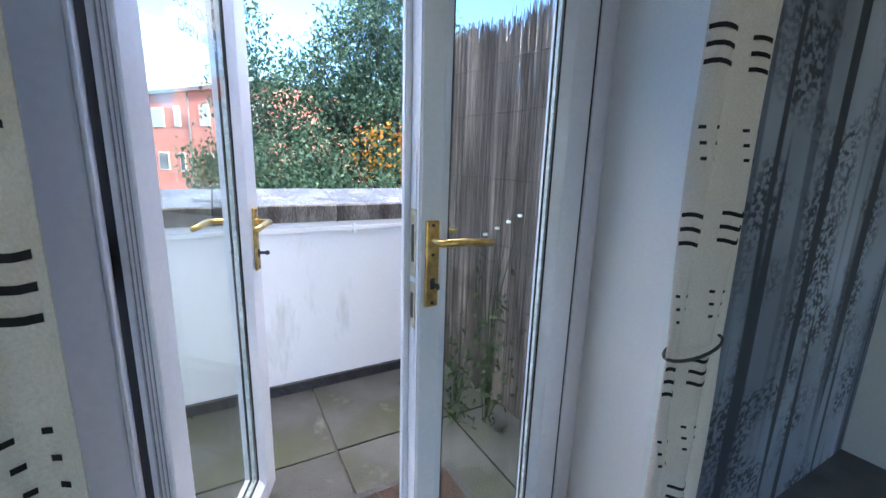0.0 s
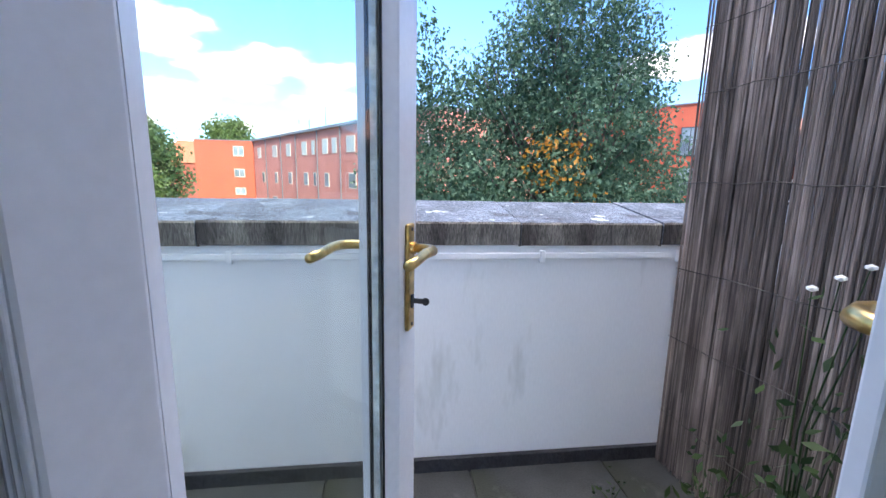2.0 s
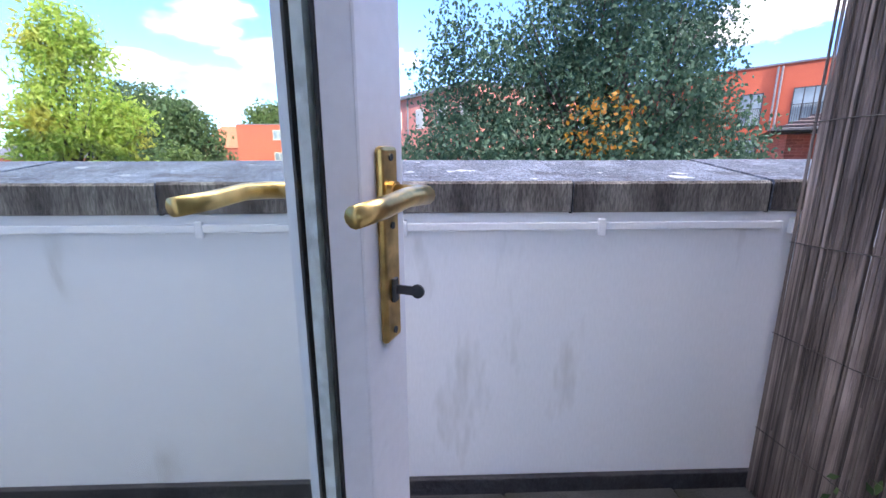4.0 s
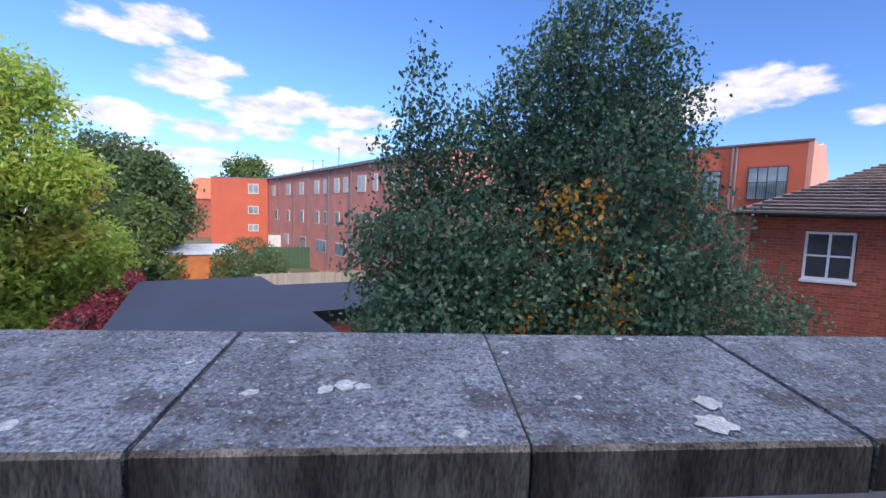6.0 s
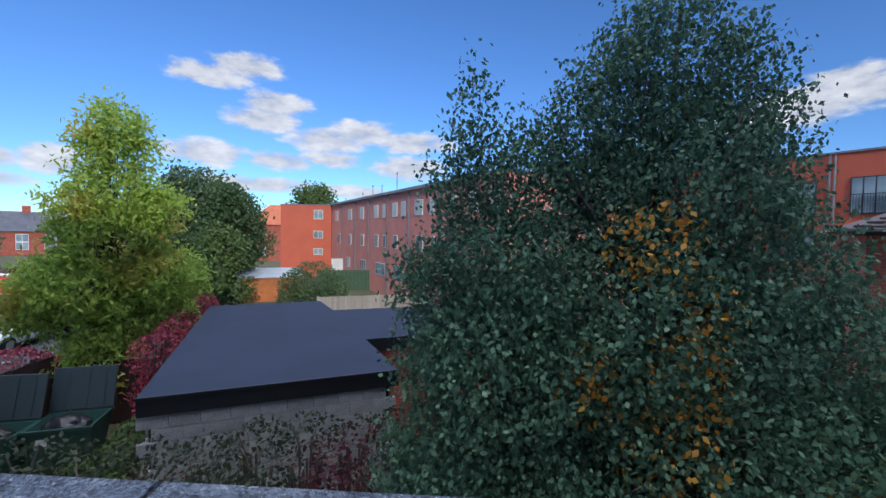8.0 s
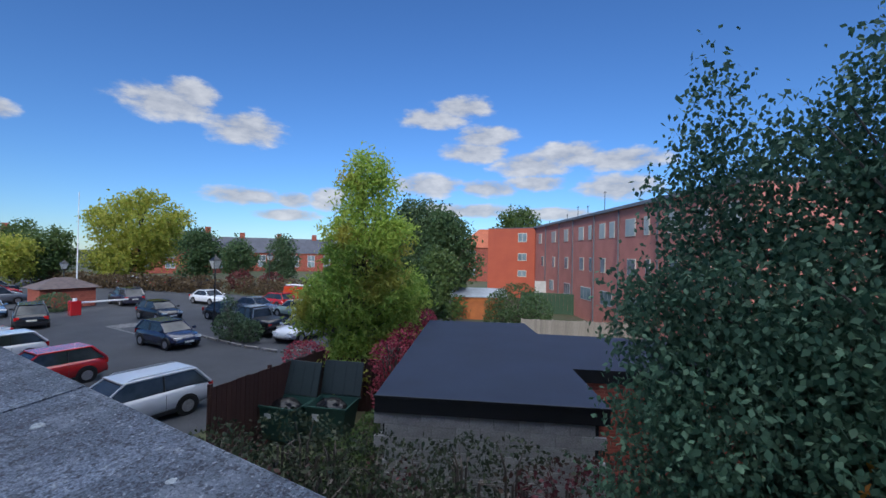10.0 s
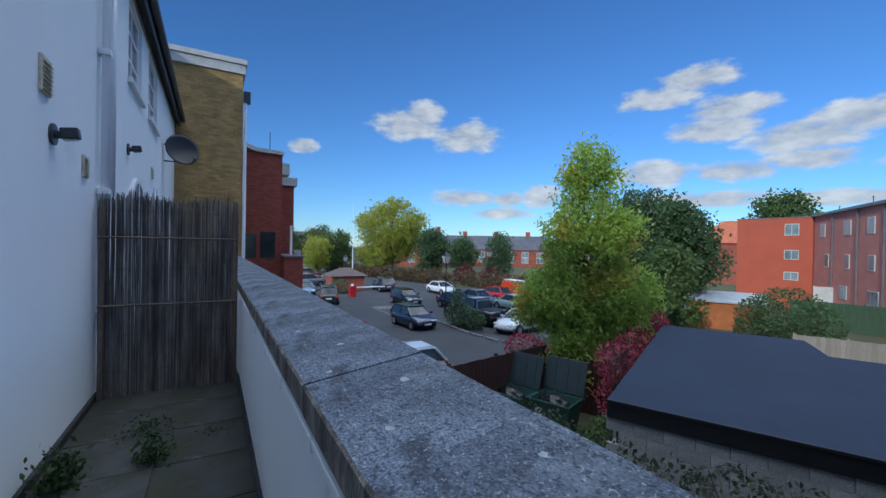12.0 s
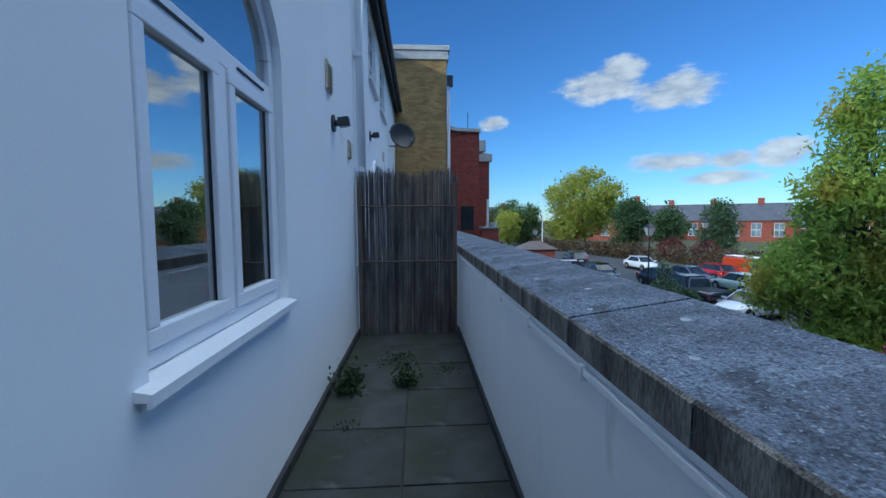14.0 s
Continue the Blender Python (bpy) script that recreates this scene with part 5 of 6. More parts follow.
for s in (3.4, 6.8, 9.7, 13.2, 16.3, 19.9):
    part("rainwater_pipe", tube([(s * S, -0.08, GROUND), (s * S, -0.08, WTOP)], 0.06, 6), M_CAPMETAL, wing)
for s, h in ((1.5, 0.9), (6.0, 1.1), (8.2, 1.6), (10.0, 1.4), (12.6, 2.2)):
    part("roof_aerial", tube([(s * S, 1.2, WTOP), (s * S, 1.2, WTOP + h)], 0.03, 5), M_DARK, wing)
    part("aerial_bar", tube([(s * S - 0.3, 1.2, WTOP + h - 0.1), (s * S + 0.3, 1.2, WTOP + h - 0.1)], 0.02, 4), M_DARK, wing)
E0, E1 = EYE0 + (Vector((-15.9, 39.3, 0)) - EYE0) * S, EYE0 + (Vector((-11.2, 39.3, 0)) - EYE0) * S
EW = (E1 - E0).length
endb = thing("orange_block", Matrix.Translation((E0.x, E0.y, 0)), "plain orange rendered end block with three small windows", "building")
part("wall", box((0, 0, GROUND), (EW + 0.05, 9, wz(4.05))), M_ORANGE, endb)
part("roof_edge", box((-0.05, -0.05, wz(4.05)), (EW, 9, wz(4.05) + 0.08)), M_CAPMETAL, endb)
for z0, z1 in ((2.75, 3.6), (1.0, 1.7), (-0.5, 0.1)):
    far_window(endb, Matrix.Translation((EW - 1.9 * S * 0.5 - 0.3, 0.0, wz(z0))) @ flip, 1.2, (z1 - z0) * S, M_CREAMWIN, M_FARGLASS, 2)

# orange building past the birch
S2 = 1.2
R0 = EYE0 + (Vector((16.4, 25.7, 0)) - EYE0) * S2
RD = Vector((0.5995, -0.8004, 0))
rz = lambda z: EYE0.z + (z - EYE0.z) * S2
rb = thing("orange_building", Matrix.Translation((R0.x, R0.y, 0)) @ pose(0, 0, 0, 0, 0, math.degrees(math.atan2(RD.y, RD.x))), "orange rendered flats with full-height windows and railings", "building")
RL = 6.22 * S2
part("wall", box((-9, 0, GROUND), (RL, 8.0, rz(5.65))), M_ORANGE, rb)
part("side_wall", prism([(-0.02, GROUND), (8.0, GROUND), (8.0, rz(5.65) - 0.9), (6.4, rz(5.65) - 0.5), (5.4, rz(5.65) + 0.35), (4.4, rz(5.65) + 0.42), (3.0, rz(5.65) + 0.05), (0.0, rz(5.65))], "x", RL + 0.002, RL + 0.25), M_SALMON, rb, "paler rendered side wall with a curved top")
part("roof_edge", box((-9.05, -0.08, rz(5.65)), (RL + 0.25, 0.3, rz(5.65) + 0.1)), M_CAPMETAL, rb)
for s0, s1, z0, z1, c in ((1.73, 2.75, 2.75, 4.4, 2), (3.93, 5.58, 2.8, 4.5, 4), (1.73, 2.75, 0.5, 2.1, 2), (3.93, 5.58, 0.5, 2.1, 4), (-1.5, -0.5, 2.75, 4.4, 2)):
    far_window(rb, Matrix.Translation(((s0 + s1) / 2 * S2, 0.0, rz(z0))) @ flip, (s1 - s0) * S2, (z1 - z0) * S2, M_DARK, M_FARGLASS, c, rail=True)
for s in (3.2, 3.38):
    part("rainwater_pipe", tube([(s * S2, -0.1, GROUND), (s * S2, -0.1, rz(5.65) - 0.1)], 0.06, 8), M_CAPMETAL, rb)

# brick house at the right
bh = thing("brick_house", Matrix.Translation((9.75, 12.0, 0)) @ pose(0, 0, 0, 0, 0, -35), "red brick house with hipped tile roof and white sash window", "house")
part("wall", wall_with_holes("y", 0.0, 0.3, 0.0, 9.0, GROUND, 1.76, [(1.08, 2.02, 0.2, 1.37)]), M_RBRICK, bh)
part("side_wall", box((0.0, 0.3, GROUND), (0.3, 7.0, 1.76)), M_RBRICK, bh)
part("room_back", box((0.5, 1.6, GROUND), (9.0, 1.7, 1.76)), M_DARK, bh)
bm = B()
vs = [bm.verts.new(v) for v in ((-0.35, -0.35, 1.8), (9.3, -0.35, 1.8), (9.3, 7.3, 1.8), (-0.35, 7.3, 1.8), (3.3, 3.4, 3.3), (9.3, 3.4, 3.3))]
for f in ((0, 1, 5, 4), (0, 4, 3), (3, 4, 5, 2), (1, 2, 5), (3, 2, 1, 0)):
    bm.faces.new([vs[i] for i in f])
bmesh.ops.recalc_face_normals(bm, faces=bm.faces)
M_BTILE = mat("brown_roof_tile", (0.13, 0.1, 0.095), (0.09, 0.07, 0.07), 3, 0.85, 0.2, fine=20)
rf = part("roof", bm, M_BTILE, bh, "brown tiled hipped roof")
for i in range(16):
    f = (i + 0.5) / 16
    z, y = 1.81 + 1.5 * f, -0.35 + 3.75 * f
    x0 = -0.35 + 3.65 * f
    part("tile_course", box((x0, y - 0.02, z), (9.3, y + 0.05, z + 0.035)), M_BTILE, rf)
part("gutter", tube([(-0.38, -0.42, 1.76), (9.3, -0.42, 1.76)], 0.07, 8), M_FASCIA, bh)
part("fascia", box((-0.3, -0.33, 1.68), (9.3, -0.02, 1.795)), M_FASCIA, bh)
w_ = sash_window("sash", Matrix(), 0.92, 1.15, "white sash window with four panes", 2, 2, glass_m=M_DARKGLASS)
w_.parent = bh
w_.matrix_local = pose(1.55, 0.12, 0.21, 0, 0, 180)
del w_["kind"]
for k_ in ("label", "category"):
    if k_ in w_:
        del w_[k_]

# yellow brick neighbour and the red blocks beyond
yb = thing("yellow_brick_building", Matrix.Translation((-13.0, 1.87, 0)), "yellow stock brick building end with a white parapet band", "building")
part("wall", box((-4.0, -10.0, GROUND), (-0.004, 1.6, 6.62)), M_YBRICK, yb)
part("parapet_band", box((-4.05, -10.0, 6.622), (0.04, 1.66, 6.9), 0.01), M_STONE, yb, "white painted parapet band")
part("cap", box((-4.1, -10.0, 6.902), (0.08, 1.7, 7.06), 0.01), M_STONE, yb)
part("hopper", box((-0.05, 1.61, 5.75), (0.15, 1.8, 6.1), 0.02), M_DARK, yb)
part("downpipe", tube([(0.06, 1.66, 0.75), (0.06, 1.66, 5.8)], 0.05, 8), M_PVCW, yb, "pale downpipe")
rbk = thing("red_brick_building", Matrix.Translation((-18.0, 3.7, 0)), "dark red brick building with pale stone caps and a roof terrace", "building")
part("wall", box((-7, -10, GROUND), (0, 1.6, 5.35)), M_DRBRICK, rbk)
part("cap", prism([(-0.6, 5.9), (0.0, 5.55), (0.6, 5.38), (1.66, 5.35), (1.66, 5.5), (0.6, 5.53), (0.0, 5.72), (-0.6, 6.08)], "x", -7.0, 0.08), M_STONE, rbk)
part("stone_block", box((-0.7, 1.602, 4.5), (0.05, 1.9, 5.0), 0.01), M_STONE, rbk)
part("wall", box((-9, -10, GROUND), (-2.0, 2.42, 4.3)), M_DRBRICK, rbk)
part("cap", box((-9, 1.7, 4.31), (-1.9, 2.55, 4.72), 0.02), M_STONE, rbk)
part("terrace_wall", box((-3.0, 1.602, GROUND), (0.9, 2.35, 0.95)), M_DRBRICK, rbk)
part("terrace_cap", box((-3.0, 1.6, 0.952), (0.95, 2.42, 1.03), 0.01), M_CAPMETAL, rbk)
part("terrace_door", box((0.002, 0.75, 0.9), (0.03, 1.35, 2.0)), M_DARKGLASS, rbk, "dark glazed terrace door")
part("terrace_door", box((0.002, 0.1, 0.9), (0.03, 0.6, 1.9)), M_DARKGLASS, rbk, "dark glazed terrace door")
part("vent_pipe", tube([(0.3, 1.95, 1.03), (0.3, 1.95, 2.3)], 0.05, 8), M_PVCW, rbk, "white vent pipe")
part("aerial", tube([(-1.0, 1.2, 5.4), (-1.0, 1.2, 6.5)], 0.02, 5), M_DARK, rbk)
ped = thing("plant_pot", Matrix.Translation((-17.6, 5.9, 1.032)), "pale plant pot on the neighbouring terrace wall", "plant pot")
part("pot", tube([(0, 0, 0), (0, 0, 0.22)], [0.12, 0.17], 12), M_STONE, ped)

# far houses
def far_house(x, y, L_, D_, eave, ridge, ang, label, chim=2, roof_m=None, roof_label="blue-grey slate roof"):
    t = thing("house", pose(*plan(x, y), GROUND, 0, 0, ang) @ Matrix.Scale(PLAN, 4), label, "house", group="far houses")
    part("wall", box((-L_ / 2, -D_ / 2, 0), (L_ / 2, D_ / 2, eave)), M_RBRICK, t)
    bm = B()
    vs = [bm.verts.new(v) for v in ((-L_ / 2 - 0.4, -D_ / 2 - 0.4, eave), (L_ / 2 + 0.4, -D_ / 2 - 0.4, eave), (L_ / 2 + 0.4, D_ / 2 + 0.4, eave), (-L_ / 2 - 0.4, D_ / 2 + 0.4, eave), (-L_ / 2 + D_ * 0.4, 0, ridge), (L_ / 2 - D_ * 0.4, 0, ridge))]
    for f in ((0, 1, 5, 4), (1, 2, 5), (2, 3, 4, 5), (3, 0, 4), (3, 2, 1, 0)):
        bm.faces.new([vs[i] for i in f])
    r = part("roof", bm, roof_m or M_SLATE, t, roof_label)
    for i in range(chim):
        cx = -L_ * 0.25 + L_ * 0.5 * i / max(1, chim - 1)
        part("chimney", box((cx - 0.5, -0.4, ridge - 0.6), (cx + 0.5, 0.4, ridge + 1.0), 0.02), M_RBRICK, r)
    n = int(L_ / 3.2)
    for i in range(n):
        for z in (0.9, eave - 1.7):
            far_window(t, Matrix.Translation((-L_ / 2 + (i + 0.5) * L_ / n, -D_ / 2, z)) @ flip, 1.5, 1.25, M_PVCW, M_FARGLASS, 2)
    return t


M_SLATE = mat("slate_roof", (0.08, 0.085, 0.11), (0.06, 0.065, 0.085), 1, 0.7, 0.1, fine=6)
far_house(-78, 62, 30, 8, 3.9, 7.2, 53, "row of red brick houses with slate roofs beyond the car park", 3)
far_house(-82, 44, 15, 9, 4.4, 7.9, 60, "red brick house with a slate roof and chimney", 2)
far_house(-112, 22, 16, 8, 5.0, 7.8, 75, "red brick house far beyond the car park", 2)
far_house(-29.5, 68, 9, 8, 5.6, 8.9, 20, "house with an orange tiled roof behind the trees", 0, mat("orange_tile", (0.45, 0.13, 0.06), (0.36, 0.1, 0.05), 2, 0.85, 0.1), "orange tiled roof")
far_house(-60, 76, 20, 8, 4.2, 7.4, 40, "row of red brick houses with slate roofs", 3)

# ---- flat-roofed garage ----
gar = thing("garage", Matrix.Translation((-3.92, 8.74, 0)) @ pose(0, 0, 0, 0, 0, 24.9), "low block-built garage with a dark membrane flat roof and black fascia", "garage")
ROOF = [(0, 0), (4.22, 0), (4.06, 2.45), (8.0, 2.45), (8.0, 6.4), (3.75, 6.6), (3.5, 8.65), (-0.2, 8.55)]
bm = prism(ROOF, "z", -1.40, -1.09)
for f in bm.faces:
    f.material_index = 0 if f.normal.z > 0.5 else 1
roof_ob = part("roof", bm, M_ROOFFELT, gar, "dark membrane roof with a black fascia")
roof_ob.data.materials.append(M_FASCIA)
part("drip_edge", box((-0.02, -0.03, -1.13), (4.24, -0.002, -1.08), 0.004), M_FASCIA, gar)
part("wall_core", prism([(0.13, 0.13), (4.06, 0.13), (3.9, 2.58), (7.9, 2.58), (7.9, 6.2), (3.6, 6.4), (3.35, 8.5), (-0.05, 8.4)], "z", GROUND, -1.402), M_MORTAR, gar)
part("brick_wall", prism([(4.07, 0.15), (4.12, 0.15), (3.96, 2.5), (3.91, 2.5)], "z", GROUND, -1.402), M_RBRICK, gar)
part("brick_wall", box((3.97, 2.5, GROUND), (7.9, 2.578, -1.402)), M_RBRICK, gar)
blk = bpy.data.meshes.new("block")
bm = box((-0.218, -0.04, -0.106), (0.218, 0.04, 0.106), 0.006)
bm.to_mesh(blk)
bm.free()
blk.materials.append(M_BLOCK)
for r in range(11):
    for i in range(9):
        ob = new("block", blk)
        ob.parent = gar
        ob.matrix_local = pose(0.3 + 0.445 * i + (0.2 if r % 2 else 0.0) - 0.1, 0.085 + rng.uniform(-0.002, 0.002), -1.52 - 0.222 * r)
for r in range(4):
    for i in range(16):
        ob = new("block", blk)
        ob.parent = gar
        ob.matrix_local = pose(0.085, 0.3 + 0.445 * i + (0.2 if r % 2 else 0.0), -1.52 - 0.222 * r, 0, 0, 90)

# ---- garden fences and sheds beyond the garage ----
M_PALE = mat("pale_fence_board", (0.3, 0.27, 0.235), (0.22, 0.2, 0.175), 2, 0.9, 0.2, stretch=(3, 3, 0.3), per_object=0.15)
M_BROWN = mat("dark_brown_board", (0.055, 0.022, 0.018), (0.04, 0.017, 0.014), 3, 0.75, 0.15, stretch=(3, 3, 0.3), per_object=0.15)
M_ORWOOD = mat("orange_stained_wood", (0.42, 0.14, 0.04), (0.34, 0.11, 0.035), 3, 0.8, 0.1)


def board_fence(x0, y0, x1, y1, h, m_board, label, z=GROUND, bw=0.14):
    x0, y0, x1, y1 = *plan(x0, y0), *plan(x1, y1)
    h, bw = h * PLAN, bw * PLAN
    t = thing("board_fence", Matrix.Translation((x0, y0, z)) @ pose(0, 0, 0, 0, 0, math.degrees(math.atan2(y1 - y0, x1 - x0))), label, "fence", group="board fences")
    L_ = math.hypot(x1 - x0, y1 - y0)
    n = int(L_ / bw)
    me = bpy.data.meshes.new("board")
    bm_ = box((0.004, -0.012, 0), (L_ / n - 0.004, 0.012, h), 0.003)
    bm_.to_mesh(me)
    bm_.free()
    me.materials.append(m_board)
    for i in range(n):
        ob = new("board", me)
        ob.parent = t
        ob.matrix_local = pose(i * L_ / n, rng.uniform(-0.006, 0.006), rng.uniform(-0.015, 0.015))
    for zz in (0.25, h - 0.3):
        part("rail", box((0, 0.014, zz), (L_, 0.06, zz + 0.08)), m_board, t)
    for i in range(int(L_ / 2) + 1):
        part("post", box((min(i * 2.0, L_ - 0.1), 0.062, 0), (min(i * 2.0, L_ - 0.1) + 0.1, 0.15, h + 0.05), 0.006), m_board, t)
    return t


board_fence(-6.6, 23.6, 1.5, 27.0, 1.15, M_PALE, "pale weathered board fence across the gardens")
board_fence(-9.6, 20.9, -6.4, 23.4, 0.95, M_PALE, "pale weathered board fence across the gardens")
M_GREENF = mat("green_hedge_screen", (0.05, 0.1, 0.055), (0.035, 0.07, 0.04), 2, 0.85, 0.3)
board_fence(-10.5, 34.0, 1.0, 36.5, 1.6, M_GREENF, "dark green screen fence further back", bw=0.3)
board_fence(-11.5, 40.5, -1.0, 44.0, 2.1, M_STONE, "pale boundary wall panels in front of the long building", bw=1.2)
board_fence(-16.5, 45.5, -8.0, 47.5, 2.2, M_ORWOOD, "orange stained fence in front of the end block", bw=0.2)
board_fence(-7.35, 7.6, -7.95, 11.2, 1.72, M_BROWN, "dark brown panel fence beside the bins", bw=0.12)
board_fence(-7.95, 11.25, -5.6, 12.3, 1.5, M_BROWN, "dark brown panel fence behind the bins", bw=0.12)
sh = thing("shed", pose(*plan(-12.0, 29.5), GROUND, 0, 0, 25) @ Matrix.Scale(PLAN, 4), "orange stained garden shed with a pale flat roof", "shed")
part("wall", box((-1.8, -1.2, 0), (1.8, 1.2, 1.55)), M_ORWOOD, sh)
part("roof", prism([(-1.4, 1.55), (-1.4, 1.62), (1.4, 2.0), (1.4, 1.93)], "x", -2.0, 2.0), mat("pale_roof_sheet", (0.38, 0.42, 0.46), None, 2, 0.6, 0.1), sh, "pale grey sheet roof")
M_SOIL = mat("garden_soil", (0.12, 0.11, 0.06), (0.07, 0.09, 0.035), 1.2, 0.95, 0.4, fine=10)
structure("garden", box((-12.0, 20.3, GROUND), (3.5, 32.8, GROUND + 0.02)), M_SOIL, "rough grass of the gardens behind the garage", "garden")

# ---- wheelie bins ----
M_BIN = mat("dark_green_plastic", (0.012, 0.05, 0.04), (0.02, 0.06, 0.05), 4, 0.45, 0.05)
M_LID = mat("dark_bin_lid", (0.025, 0.04, 0.045), (0.03, 0.045, 0.05), 4, 0.5, 0.05)
M_BAG = mat("black_bin_bag", (0.012, 0.012, 0.014), None, 9, 0.25, 0.5, fine=30)


def big_bin(m, label, open_lid=True):
    t = thing("waste_bin", m, label, "bin", group="waste bins")
    bm_ = B()
    pr = [(-0.58, 0.12), (0.58, 0.12), (0.66, 1.12), (-0.66, 1.12)]
    lo = [(-0.5, -0.38, 0.14), (0.5, -0.38, 0.14), (0.5, 0.38, 0.14), (-0.5, 0.38, 0.14)]
    hi = [(-0.64, -0.5, 1.15), (0.64, -0.5, 1.15), (0.64, 0.5, 1.15), (-0.64, 0.5, 1.15)]
    inn = [(x * 0.93, y * 0.92, z) for x, y, z in hi]
    bot = [(x * 0.93, y * 0.92, 0.75) for x, y, z in lo]
    R = [[bm_.verts.new(v) for v in ring] for ring in (lo, hi, inn, bot)]
    bm_.faces.new(R[0][::-1]), bm_.faces.new(R[3])
    for p, q in zip(R, R[1:]):
        for i in range(4):
            bm_.faces.new((p[i], p[(i + 1) % 4], q[(i + 1) % 4], q[i]))
    part("body", bm_, M_BIN, t)
    part("rim", box((-0.68, -0.54, 1.1), (0.68, -0.5, 1.17), 0.01), M_BIN, t)
    part("rim", box((-0.68, 0.5, 1.1), (0.68, 0.54, 1.17), 0.01), M_BIN, t)
    part("lid", box((-0.66, 0.0, 0.0), (0.66, 1.02, 0.05), 0.015, pose(0, 0.54, 1.18, 74 if open_lid else 0, 0, 0)), M_LID, t, "dark lid thrown open")
    for x in (-0.35, 0.05, 0.4):
        part("lid_rib", box((x, 0.05, 0.052), (x + 0.06, 0.98, 0.075), 0.01, pose(0, 0.54, 1.18, 74 if open_lid else 0, 0, 0)), M_LID, t)
    bag = B()
    bmesh.ops.create_icosphere(bag, subdivisions=3, radius=0.4, matrix=Matrix.Translation((-0.05, 0.05, 0.95)) @ Matrix.Diagonal((1.2, 0.85, 0.75, 1)))
    for v in bag.verts:
        v.co += v.normal * noise.noise(v.co * 5) * 0.07
    part("bin_bag", bag, M_BAG, t, "shiny black bin bag")
    part("label_plate", box((-0.42, -0.475, 0.72), (-0.2, -0.462, 0.95), 0.0), M_STONE, t, "white printed label")
    for x in (-0.45, 0.45):
        for y in (-0.3, 0.3):
            part("castor", tube([(x - 0.03, y, 0.08), (x + 0.03, y, 0.08)], 0.08, 12), M_DARK, t)
    return t


big_bin(pose(*plan(-7.2, 9.35), GROUND, 0, 0, 15), "large dark green waste bin with open lid and black bags")
big_bin(pose(*plan(-6.3, 9.95), GROUND, 0, 0, 20), "large dark green waste bin with open lid standing behind")


# ---- parked cars ----
M_TYRE = mat("tyre", (0.015, 0.015, 0.016), None, 10, 0.85, 0.1)
M_RIM = mat("alloy_rim", (0.5, 0.5, 0.52), None, 10, 0.3, 0.0, metal=0.8)
M_CARGLASS = mat("car_glass", (0.02, 0.025, 0.03), (0.05, 0.06, 0.07), 1.2, 0.06, 0.0, fine_mix=0.05)
M_TRIM = mat("black_car_trim", (0.012, 0.012, 0.013), None, 10, 0.5, 0.0)
M_HEAD = mat("clear_lamp", (0.75, 0.78, 0.8), None, 10, 0.1, 0.0)
M_TAIL = mat("red_lamp", (0.45, 0.01, 0.01), None, 10, 0.15, 0.0)
M_PLATE = mat("number_plate", (0.75, 0.75, 0.7), None, 10, 0.5, 0.0)
PAINT = {}


def paint(c):
    if c not in PAINT:
        m = mat("car_paint", c, tuple(v * 0.9 for v in c), 1.0, 0.22, 0.0, fine_mix=0.02)
        m.node_tree.nodes["Principled BSDF"].inputs["Coat Weight"].default_value = 0.6
        PAINT[c] = m
    return PAINT[c]


